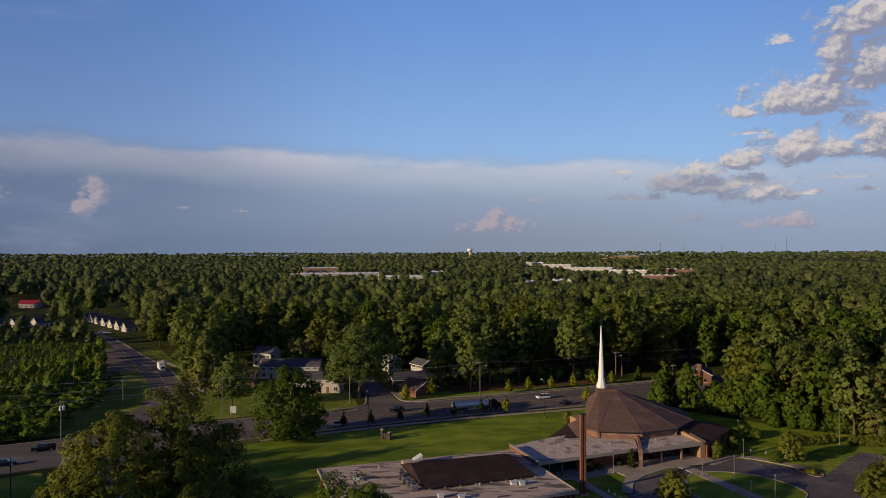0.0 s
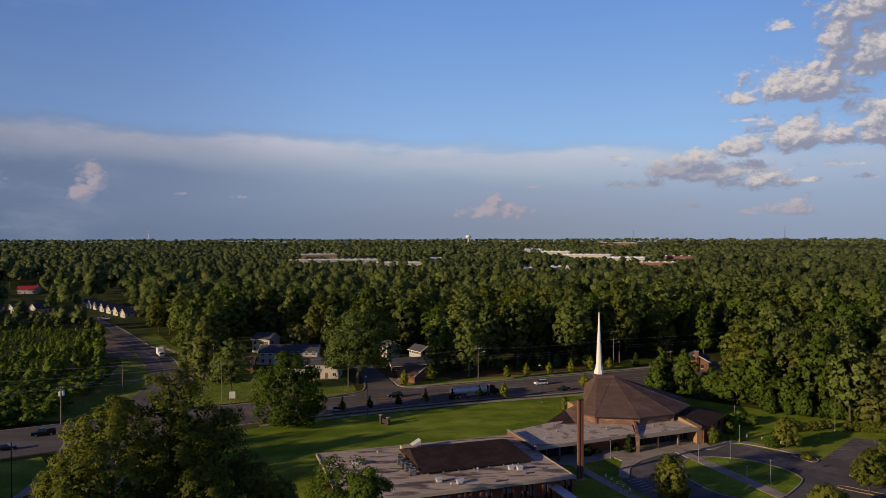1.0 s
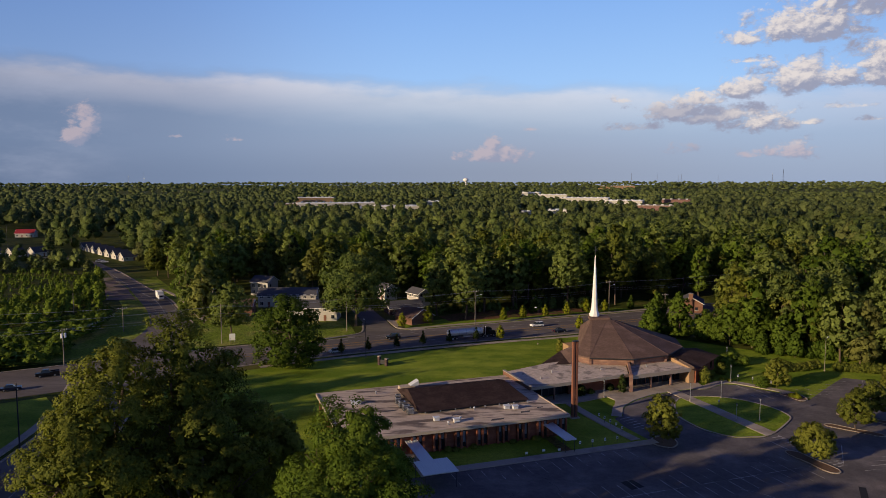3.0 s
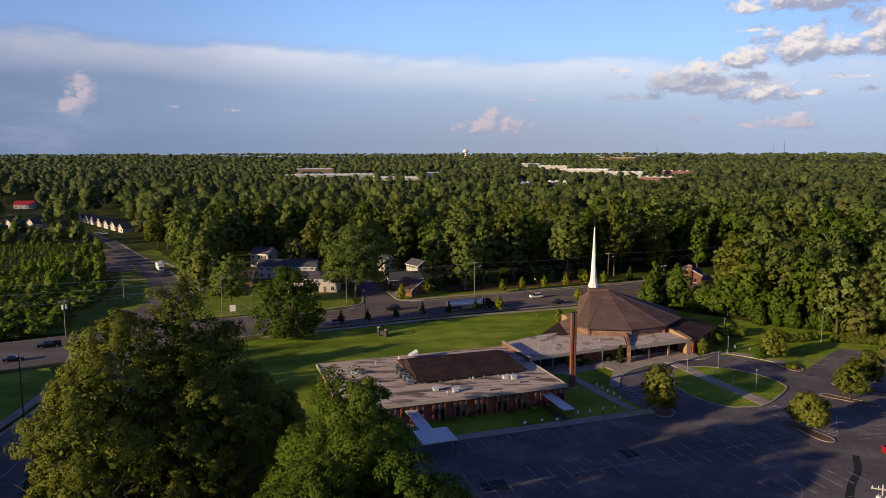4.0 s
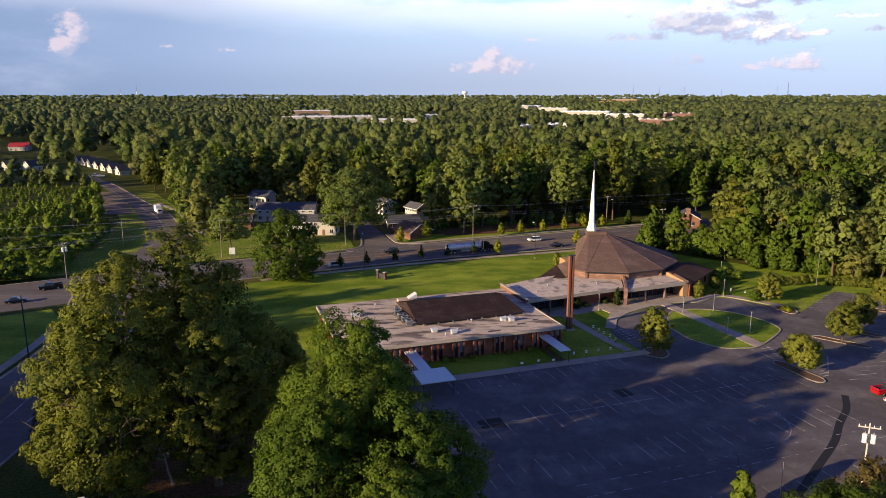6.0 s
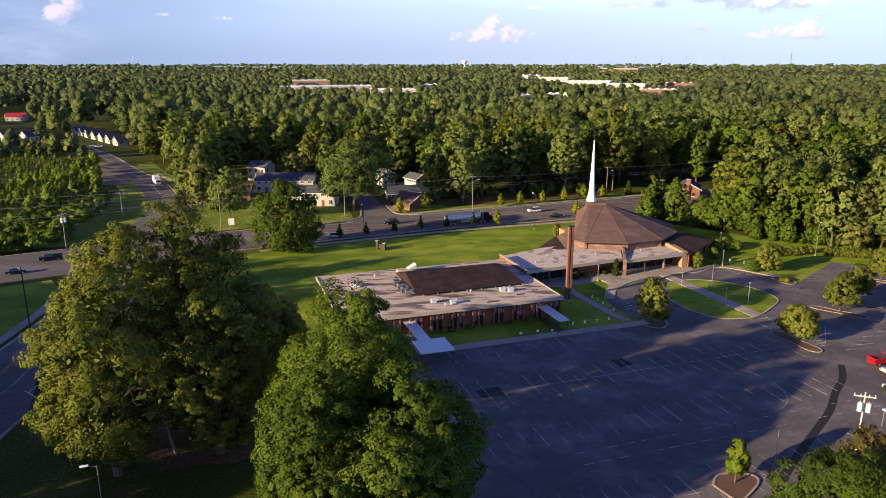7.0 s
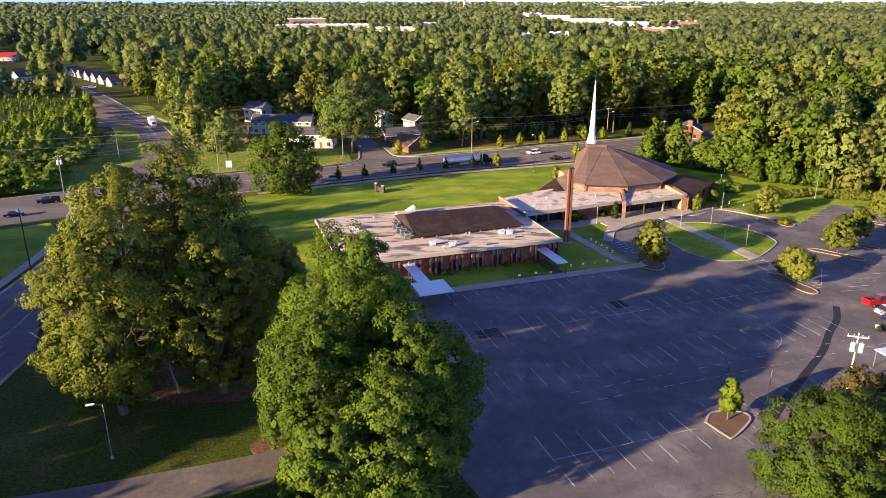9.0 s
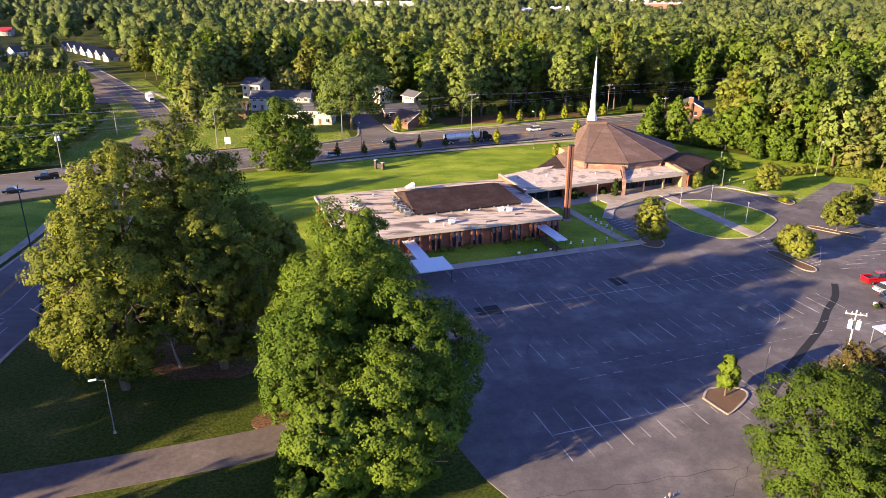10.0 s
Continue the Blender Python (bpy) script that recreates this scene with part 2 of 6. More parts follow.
TAN_BRICK = mat("tan_brick", (0.33, 0.215, 0.125), 0.35, 5.0, 0.9, bump=0.006, big=0.25, stretch=(1, 1, 3))
SHINGLE = mat("brown_shingles", (0.128, 0.084, 0.069), 0.6, 2.6, 0.92, bump=0.02, big=0.22, stretch=(1, 1, 4), other=(0.150, 0.099, 0.082), speck=(2.2, 0.16))
SHINGLE_DARK = mat("dark_shingles", (0.074, 0.050, 0.050), 0.5, 3.0, 0.92, bump=0.02, big=0.3, stretch=(1, 1, 4), other=(0.094, 0.064, 0.062), speck=(2.0, 0.14))
SHINGLE_GREY = mat("grey_shingles", (0.085, 0.085, 0.095), 0.4, 3.0, 0.9, bump=0.02, big=0.3)
MEMBRANE = mat("flat_roof_coating", (0.52, 0.415, 0.315), 0.9, 0.9, 0.85, big=0.24, stretch=(0.45, 1.7, 1), other=(0.120, 0.090, 0.072), lo=0.47, hi=0.60)
GRAVEL_ROOF = mat("gravel_roof", (0.56, 0.46, 0.37), 0.9, 1.3, 0.95, bump=0.04, big=0.30, other=(0.24, 0.20, 0.165), lo=0.50, hi=0.64)
TAR = mat("tar", (0.05, 0.045, 0.045), 0.4, 3.0, 0.7, big=0.5)
TRIM = mat("cream_trim", (0.38, 0.32, 0.25), 0.2, 3.0, 0.7, big=0.3)
WHITE = mat("white_paint", (0.78, 0.76, 0.72), 0.10, 2.0, 0.45, big=0.3)
SIDING = mat("white_siding", (0.46, 0.43, 0.38), 0.25, 2.0, 0.8, big=0.3, stretch=(1, 1, 6))
METAL_WHITE = mat("white_metal", (0.58, 0.59, 0.60), 0.15, 2.0, 0.45, metal=0.1, big=0.3, stretch=(6, 1, 1))
STEEL = mat("galvanised_steel", (0.45, 0.46, 0.48), 0.25, 3.0, 0.45, metal=0.8, big=0.5)
CHROME = mat("polished_steel", (0.70, 0.68, 0.64), 0.2, 2.0, 0.5, metal=0.35, big=0.4)
RUST = mat("weathered_steel", (0.235, 0.098, 0.060), 0.5, 1.4, 0.75, metal=0.2, bump=0.01, big=0.5, stretch=(1, 1, 0.2), other=(0.150, 0.066, 0.044))
DARK = mat("dark_metal", (0.03, 0.03, 0.033), 0.3, 3.0, 0.6, big=0.4)
WOOD = mat("weathered_pole_wood", (0.20, 0.175, 0.15), 0.45, 4.0, 0.9, bump=0.01, big=0.5, stretch=(3, 3, 0.3))
BARK = mat("bark", (0.115, 0.085, 0.062), 0.5, 4.0, 0.95, bump=0.03, big=0.6, stretch=(2, 2, 0.5))
BARK_PALE = mat("pale_dead_wood", (0.24, 0.205, 0.175), 0.4, 4.0, 0.95, big=0.6)
GLASS = mat("window_glass", (0.02, 0.024, 0.03), 0.2, 0.5, 0.08, big=0.2)
RUBBER = mat("tyre_rubber", (0.02, 0.02, 0.02), 0.2, 3.0, 0.8, big=0.5)
RED = mat("red_car_paint", (0.30, 0.009, 0.015), 0.1, 2.0, 0.25, big=0.3)
SILVER = mat("silver_car_paint", (0.55, 0.56, 0.58), 0.1, 2.0, 0.3, metal=0.4, big=0.3)
NAVY = mat("dark_blue_car_paint", (0.012, 0.016, 0.035), 0.1, 2.0, 0.22, big=0.3)
BLACK = mat("black_car_paint", (0.012, 0.012, 0.013), 0.1, 2.0, 0.22, big=0.3)
CAR_WHITE = mat("white_car_paint", (0.75, 0.75, 0.74), 0.06, 2.0, 0.3, big=0.3)
LAMP_RED = mat("tail_light", (0.35, 0.01, 0.01), 0.1, 2.0, 0.2, big=0.3)
LAMP_CLEAR = mat("headlight", (0.75, 0.75, 0.72), 0.1, 2.0, 0.1, big=0.3)
RED_ROOF = mat("red_metal_roof", (0.30, 0.030, 0.035), 0.2, 2.0, 0.5, big=0.3)
RED_BRICK_FAR = mat("far_red_brick", (0.20, 0.115, 0.10), 0.3, 0.5, 0.9, big=0.1)
SIGN_WHITE = mat("sign_white", (0.78, 0.77, 0.72), 0.1, 2.0, 0.5, big=0.4)
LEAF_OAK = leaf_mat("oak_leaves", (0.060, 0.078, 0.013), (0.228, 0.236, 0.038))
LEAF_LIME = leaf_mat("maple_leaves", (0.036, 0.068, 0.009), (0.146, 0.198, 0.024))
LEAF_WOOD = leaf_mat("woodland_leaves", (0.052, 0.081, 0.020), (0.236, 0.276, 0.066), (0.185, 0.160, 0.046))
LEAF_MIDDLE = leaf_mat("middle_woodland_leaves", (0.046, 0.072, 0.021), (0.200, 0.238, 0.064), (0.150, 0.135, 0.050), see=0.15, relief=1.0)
# greyer and bluer than the near woods: distance haze in the colour
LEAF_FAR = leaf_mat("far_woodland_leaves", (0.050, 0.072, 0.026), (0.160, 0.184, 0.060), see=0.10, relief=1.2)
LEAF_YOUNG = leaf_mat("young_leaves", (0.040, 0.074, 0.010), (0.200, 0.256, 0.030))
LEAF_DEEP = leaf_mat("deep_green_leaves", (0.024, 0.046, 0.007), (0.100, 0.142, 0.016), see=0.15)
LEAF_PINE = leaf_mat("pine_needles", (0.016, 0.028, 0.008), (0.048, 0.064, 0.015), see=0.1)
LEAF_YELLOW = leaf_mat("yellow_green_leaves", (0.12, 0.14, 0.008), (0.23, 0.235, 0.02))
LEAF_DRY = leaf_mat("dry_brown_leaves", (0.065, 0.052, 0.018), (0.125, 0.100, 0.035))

# ---- helpers for shapes ----


def part(name, bm, material, parent=None, label="", m=None, smooth=False):
    """One mesh object, under a thing or a part if one is given."""
    me = bpy.data.meshes.new(name)
    if smooth:
        for f in bm.faces:
            f.smooth = True
    bm.normal_update()
    bm.to_mesh(me)
    bm.free()
    me.materials.append(material)
    ob = new(name, me)
    ob.parent = parent
    if m is not None:
        ob.matrix_basis = m
    return tagged(ob, label)


def share(name, ob, parent, m):
    """Another piece on the same mesh."""
    o = new(name, ob.data)
    o.parent, o.matrix_basis = parent, m
    return o


def thing(name, label, category, m=None, group="", kind=""):
    ob = new(name)
    ob.empty_display_size = 0.5
    if m is not None:
        ob.matrix_basis = m
    return tagged(ob, label, category, group, kind)


def setting(name, bm, material, label, category):
    return tagged(part(name, bm, material), label, category, "", "structure")


def box(x0, x1, y0, y1, z0, z1, bm=None, bevel=0.0):
    b = bm or bmesh.new()
    c = bmesh.ops.create_cube(b, size=1.0, matrix=Matrix.Translation(((x0 + x1) / 2, (y0 + y1) / 2, (z0 + z1) / 2)) @ Matrix.Diagonal((x1 - x0, y1 - y0, z1 - z0, 1)))
    if bevel:
        edges = {e for v in c["verts"] for e in v.link_edges}
        bmesh.ops.bevel(b, geom=list(edges), offset=bevel, segments=2, affect="EDGES")
    return b


def prism(pts, z0, z1, bm=None):
    """An upright block over a plan; z1 may be a list, one height for each corner."""
    b = bm or bmesh.new()
    tops = z1 if isinstance(z1, (list, tuple)) else [z1] * len(pts)
    if sum(p[0] * q[1] - q[0] * p[1] for p, q in zip(pts, [*pts[1:], pts[0]])) < 0:
        pts, tops = list(pts)[::-1], list(tops)[::-1]
    lo, hi = [b.verts.new((*p[:2], z0)) for p in pts], [b.verts.new((*p[:2], z)) for p, z in zip(pts, tops)]
    b.faces.new(hi)
    b.faces.new(lo[::-1])
    for i in range(len(pts)):
        j = (i + 1) % len(pts)
        b.faces.new((lo[i], lo[j], hi[j], hi[i]))
    return b


def rod(p, q, r0, r1=None, n=8, bm=None):
    """A tapered round bar from p to q."""
    b = bm or bmesh.new()
    p, q = Vector(p), Vector(q)
    turn = (q - p).to_track_quat("Z", "Y").to_matrix().to_4x4()
    bmesh.ops.create_cone(b, cap_ends=True, segments=n, radius1=r0, radius2=r0 if r1 is None else r1, depth=(q - p).length, matrix=Matrix.Translation((p + q) / 2) @ turn)
    return b


def ribbon(left, right, z, thick=0.05, bm=None):
    """A flat strip between two edges given as rows of points."""
    b = bm or bmesh.new()
    tl, tr = [b.verts.new((*p, z)) for p in left], [b.verts.new((*p, z)) for p in right]
    bl, br = [b.verts.new((*p, z - thick)) for p in left], [b.verts.new((*p, z - thick)) for p in right]
    for i in range(len(left) - 1):
        b.faces.new((tr[i], tr[i + 1], tl[i + 1], tl[i]))
        b.faces.new((tl[i], tl[i + 1], bl[i + 1], bl[i]))
        b.faces.new((br[i], br[i + 1], tr[i + 1], tr[i]))
    bmesh.ops.recalc_face_normals(b, faces=b.faces)
    return b


def smooth_line(pts, n=6):
    """A Catmull-Rom line through the points."""
    out = []
    for i in range(len(pts) - 1):
        p = [Vector((*pts[min(max(k, 0), len(pts) - 1)][:2], 0)) for k in (i - 1, i, i + 1, i + 2)]
        for s in range(n):
            t = s / n
            v = 0.5 * (2 * p[1] + (p[2] - p[0]) * t + (2 * p[0] - 5 * p[1] + 4 * p[2] - p[3]) * t * t + (3 * p[1] - p[0] - 3 * p[2] + p[3]) * t**3)
            out.append((v.x, v.y))
    return out + [tuple(pts[-1][:2])]


def offset(line, d):
    """The line moved to its left by d."""
    out = []
    for i, p in enumerate(line):
        a, b = Vector((*line[max(i - 1, 0)], 0)), Vector((*line[min(i + 1, len(line) - 1)], 0))
        w = (b - a).normalized()
        out.append((p[0] - w.y * d, p[1] + w.x * d))
    return out


def loop_kerb(pts, width, z0, z1):
    """A kerb round a closed plan."""
    b = bmesh.new()
    n = len(pts)
    c = Vector((sum(p[0] for p in pts) / n, sum(p[1] for p in pts) / n))
    inner = [tuple(Vector(p) + (c - Vector(p)).normalized() * width) for p in pts]
    for i in range(n):
        j = (i + 1) % n
        o = [(pts[i], z0), (pts[j], z0), (pts[j], z1), (pts[i], z1), (inner[i], z0), (inner[j], z0), (inner[j], z1), (inner[i], z1)]
        v = [b.verts.new((*p, z)) for p, z in o]
        b.faces.new((v[0], v[1], v[2], v[3]))
        b.faces.new((v[3], v[2], v[6], v[7]))
        b.faces.new((v[7], v[6], v[5], v[4]))
    bmesh.ops.remove_doubles(b, verts=b.verts, dist=1e-4)
    bmesh.ops.recalc_face_normals(b, faces=b.faces)
    return b


# the church's own axes: u along its front to the right, v to the back, from the low wing's front corner
AXIS = radians(18.4)
ORIGIN = Matrix.Translation((25.95, 136.4, 0)) @ Matrix.Rotation(AXIS, 4, "Z")


def uv(u, v):
    p = ORIGIN @ Vector((u, v, 0))
    return (p.x, p.y)

# ---- ground, roads, car park ----


def swell(x, y):
    """The height of the land: level near the church, rolling and rising far off."""
    r = np.hypot(x, y)
    s = np.clip((r - 700) / 3900, 0, 1)
    return 24 * s * s * (3 - 2 * s) + np.clip((r - 600) / 900, 0, 1) * 3.5 * (np.sin(x / 310 + 1.3) * np.cos(y / 270) + 0.6 * np.sin(x / 140 + y / 190))


def mesh_of(name, verts, faces, material, tint=None, normals=None):
    """A mesh from computed arrays of vertices and of faces with three or four corners each."""
    me = bpy.data.meshes.new(name)
    k = faces.shape[1]
    me.vertices.add(len(verts))
    me.vertices.foreach_set("co", verts.astype(np.float32).ravel())
    me.loops.add(faces.size)
    me.loops.foreach_set("vertex_index", faces.astype(np.int32).ravel())
    me.polygons.add(len(faces))
    me.polygons.foreach_set("loop_start", np.arange(0, faces.size, k, dtype=np.int32))
    if tint is not None:
        me.attributes.new("tint", "FLOAT", "POINT").data.foreach_set("value", tint.astype(np.float32))
    me.polygons.foreach_set("use_smooth", np.full(len(faces), tint is not None or k == 3))
    me.update(calc_edges=True)
    if normals is not None:
        me.normals_split_custom_set_from_vertices(normals.astype(np.float32))
    me.materials.append(material)
    return me


def make_ground():
    xs = np.concatenate([-np.geomspace(5200, 200, 34), np.arange(-180, 181, 30), np.geomspace(200, 5200, 34)])
    ys = np.concatenate([np.arange(-700, 400, 50), np.geomspace(400, 5200, 44)])
    gx, gy = np.meshgrid(xs, ys)
    v = np.stack([gx.ravel(), gy.ravel(), swell(gx, gy).ravel()], 1)
    w = len(xs)
    i, j = np.meshgrid(np.arange(w - 1), np.arange(len(ys) - 1))
    a = (j * w + i).ravel()
    tagged(new("ground", mesh_of("ground", v, np.stack([a, a + 1, a + w + 1, a + w], 1), GRASS)), "rough green grassland running to the horizon", "ground", "", "structure")


make_ground()

# stops short of the wooded corner, where darker grass stands for shade
LAWN_PTS = [(-16, 98), (-30, 118), (-58, 124), (-64, 140), (-66, 150), (-66, 178), (-32, 197), (5, 211), (38, 225), (62, 233), (76, 222), (95, 205), (118, 196), (140, 190), (140, 160), (60, 60), (10, 92)]
setting("lawn", prism(LAWN_PTS, -0.05, 0.05), LAWN, "bright mown green lawn round the church", "lawn")
setting("roadside_field", prism([(-118, 190), (-60, 218), (-40, 224), (-27, 230), (-30, 243), (-36, 262), (-70, 262), (-88, 268), (-100, 290), (-130, 340), (-150, 375), (-170, 360), (-150, 325), (-128, 285), (-122, 258), (-150, 236), (-180, 200), (-180, 150)], -0.05, 0.045), ROUGH, "rough yellow-green grass beside the crossroads", "field")
setting("verge_beyond_road", prism([(-11, 238), (26, 252), (75, 271), (75, 278), (20, 266), (-2, 254), (-14, 262)], -0.05, 0.06), LAWN, "green grass verge beyond the main road", "verge")
setting("mulch_bank", prism([(4, 252), (22, 257), (62, 272), (68, 280), (14, 272), (0, 262)], -0.05, 0.10), CLAY, "reddish pine straw bank under the roadside trees", "bank")
setting("left_corner_grass", prism([(-84, 60), (-80, 118), (-83, 152), (-92, 163), (-130, 140), (-130, 60)], -0.05, 0.05), LAWN, "shaded green grass at the street corner", "lawn")

NEAR = smooth_line([(-330, 40), (-180, 118), (-102, 161), (-60, 187), (-32.6, 201.1), (5.5, 217.5), (42.8, 229.8), (90, 247.5), (180, 281), (360, 345)])
FAR = smooth_line([(-330, 68), (-180, 146), (-115, 185), (-64, 213), (-35.5, 221.5), (-9.3, 236.1), (26.3, 250.2), (70.7, 267.1), (160, 302), (345, 372)])
road = setting("main_road", ribbon(FAR, NEAR, 0.06, 0.1), ROAD, "worn grey asphalt five-lane road with faded markings", "road")
SIDE_R = smooth_line([(-58, 40), (-60.5, 90), (-60, 108), (-66, 145), (-76, 176), (-83, 196)])
SIDE_L = smooth_line([(-78, 40), (-78.4, 100), (-78.8, 128), (-81.5, 150), (-90, 168), (-97, 190)])
side = setting("side_road", ribbon(SIDE_L, SIDE_R, 0.075, 0.1), ROAD, "shaded asphalt side road with turn arrows", "road")
UP_R = smooth_line([(-76, 196), (-84, 240), (-99.2, 270.8), (-116.3, 303.3), (-138.2, 335), (-161.1, 369.5), (-179, 396.4), (-199.3, 424.6), (-216, 446), (-262, 486)])
UP_L = smooth_line([(-95, 196), (-100, 240), (-112.1, 271), (-129.5, 303.4), (-147.4, 335.1), (-172.7, 373.8), (-191, 404), (-208, 427.4), (-223, 444), (-268, 476)])
upper = setting("upper_road", ribbon(UP_L, UP_R, 0.078, 0.1), ROAD, "grey asphalt road leading away past young trees", "road")
setting("side_street", prism([(-28, 226.5), (-5.5, 237.0), (-11.5, 237.4), (-14.6, 239.4), (-16.4, 244), (-19.3, 255), (-23.8, 269.5), (-30, 290), (-38, 288), (-30, 262), (-26.4, 248), (-25.2, 236), (-26.4, 231.5), (-30, 228)], -0.05, 0.068), ROAD, "narrow asphalt street into the housing estate", "road")
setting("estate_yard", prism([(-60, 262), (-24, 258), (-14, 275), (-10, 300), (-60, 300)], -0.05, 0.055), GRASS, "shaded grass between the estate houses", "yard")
setting("gravel_patch", prism([(-128.5, 300), (-139, 318), (-147.6, 334.6), (-172, 373), (-176.5, 372), (-160, 340), (-147, 308), (-143, 301)], -0.05, 0.07), GRAVEL, "bare pinkish gravel beside the upper road", "dirt")


def strip(line, d0, d1, z0, z1):
    return ribbon(offset(line, d1), offset(line, d0), z1, z1 - z0)


setting("kerb_near", strip(NEAR[18:50], -0.35, 0.0, 0.0, 0.2), CONCRETE, "pale concrete kerb along the main road", "kerb")
setting("pavement_near", strip(NEAR[20:50], -4.4, -2.6, 0.0, 0.16), CONCRETE, "pale concrete pavement beside the lawn", "pavement")
setting("kerb_far", strip(FAR[30:52], 0.0, 0.4, 0.0, 0.2), CONCRETE, "pale concrete kerb across the main road", "kerb")
setting("pavement_far", strip(FAR[30:52], 2.2, 4.0, 0.0, 0.18), CONCRETE, "pale concrete pavement across the road", "pavement")
setting("kerb_far_left", strip(FAR[10:27], 0.0, 0.5, 0.0, 0.2), CONCRETE, "concrete kerb by the rough field", "kerb")
setting("kerb_side", strip(SIDE_L, 0.0, 0.5, 0.0, 0.2), CONCRETE, "concrete kerb along the side road", "kerb")
setting("pavement_side", strip(SIDE_L[4:19], 1.8, 3.6, 0.0, 0.2), CONCRETE, "sunlit concrete pavement along the side road", "pavement")
setting("kerb_side_right", strip(SIDE_R, -0.4, 0.0, 0.0, 0.2), CONCRETE, "concrete kerb by the wooded corner", "kerb")
setting("kerb_upper", strip(UP_R[6:40], -0.7, 0.0, 0.0, 0.2), CONCRETE, "pale concrete gutter of the upper road", "kerb")

mouth = smooth_line([(-4.6, 238.6), (-11.0, 238.9), (-13.6, 240.6), (-15.2, 244.4), (-18.2, 255)])
setting("kerb_street_mouth", ribbon(offset(mouth, 0.55), offset(mouth, -0.55), 0.22, 0.25), CONCRETE, "pale concrete kerb curving into the side street", "kerb")
setting("street_walk", prism([(-14.4, 244), (-12.6, 244), (-15.2, 254), (-17.6, 254)], 0.0, 0.2), CONCRETE, "pale concrete walk beside the side street", "walk")
mouth_left = smooth_line([(-38, 222.6), (-30.4, 228.4), (-26.8, 231.4), (-25.6, 236), (-26.8, 248)])
setting("kerb_street_left", ribbon(offset(mouth_left, 0.3), offset(mouth_left, -0.3), 0.22, 0.25), CONCRETE, "concrete kerb turning into the side street", "kerb")


setting("pavement_upper", strip(UP_R[8:24], -5.4, -3.8, 0.0, 0.18), CONCRETE, "pale concrete pavement beside the upper road", "pavement")


def line_along(parent, line, d, width, dash=0.0, gap=0.0, material=PAINT, z=0.066, name="marking"):
    """Painted lines at the distance d from a road's edge, whole or dashed."""
    pts = offset(line, d)
    if not dash:
        part(name, ribbon(offset(pts, width / 2), offset(pts, -width / 2), z + 0.012, 0.012), material, parent)
        return
    s, nxt, on = 0.0, 0.0, None
    for a, b in zip(pts, pts[1:]):
        va, vb = Vector(a), Vector(b)
        ln = (vb - va).length
        while nxt < s + ln:
            p = va + (vb - va) * ((nxt - s) / ln)
            w = (vb - va).normalized()
            q, o = p + w * dash, Vector((-w.y, w.x)) * width / 2
            part(name, prism([p - o, q - o, q + o, p + o], z, z + 0.012), material, parent)
            nxt += dash + gap
        s += ln


for d in (3.7, 7.2, 13.8, 17.3):
    line_along(road, NEAR[14:50], d, 0.14, 3.0, 9.0)
for d in (9.9, 10.2, 12.9, 13.2):
    line_along(road, NEAR[14:50], d, 0.11, material=YELLOW)
for d in (0.6, 19.8):
    line_along(road, NEAR[14:50], d, 0.12)
line_along(side, SIDE_R, 4.4, 0.16, 3.0, 6.0, z=0.08)
line_along(side, SIDE_R, 8.4, 0.18, z=0.08)
line_along(side, SIDE_R, 12.2, 0.12, material=YELLOW, z=0.08)
line_along(side, SIDE_R, 12.6, 0.12, material=YELLOW, z=0.08)
line_along(upper, UP_R[5:], 5.6, 0.2, z=0.084)
line_along(upper, UP_R[5:], 8.4, 0.12, 3.0, 5.0, z=0.084)
line_along(upper, UP_R[5:], 0.9, 0.12, z=0.084)


def turn_arrow(x, y, ang, flip):
    b = bmesh.new()
    for pts in ([(-0.14, 0), (0.14, 0), (0.14, 2.0), (-0.14, 2.0)], [(-0.14, 2.0), (0.14, 2.0), (-0.55, 2.7), (-0.9, 2.5)], [(-0.5, 2.9), (-1.0, 2.1), (-1.5, 2.9)]):
        prism([(p[0] * flip, p[1]) for p in pts], 0.08, 0.094, b)
    part("turn_arrow", b, PAINT, side, m=pose(x, y, 0, 0, 0, ang))


for x, y, f in ((-66.5, 97, 1), (-66.3, 117, -1), (-70.6, 96, 1), (-71, 122, 1)):
    turn_arrow(x, y, 2, f)

LOT = [uv(-46, -9.5), uv(13.6, -9.5), (38.2, 141), (37.4, 146.4), (39.6, 148.1), (40.4, 151.4), (41.6, 153.9), (44.8, 158), (50.6, 162.5), (59.4, 166.7), (64.9, 167.0), (70.6, 171.4), (74, 170.4), (81, 163.9), (82.6, 160.4), (82.4, 157.2),
       (85.3, 158.5), (89.6, 163), (99.4, 172.9), (103.5, 176.7), (107.5, 174.5), (116, 170), (150, 150), (150, 20), (60, 10), (22, 36), (8.5, 57), (5.2, 61.5), (2, 68), (-4, 82), (-12, 97)]
lot = setting("car_park", prism(LOT, -0.05, 0.085), ASPHALT, "wide grey asphalt car park with faded white bay lines", "car park")
path_mid = smooth_line([(-75, 53), (-60, 56.5), (-45, 60), (-31, 64), (-18.5, 68.3), (-6, 75), (2, 80)])
setting("driveway", ribbon(offset(path_mid, 2.9), offset(path_mid, -2.9), 0.095, 0.1), DRIVE, "worn brown-grey asphalt driveway crossing the grass", "driveway")
setting("bare_earth", prism([(-42, 86), (-34, 81.5), (-26, 82), (-21, 87), (-20, 95), (-26, 101), (-38, 100)], -0.05, 0.065), CLAY, "bare reddish earth under the old trees", "earth")
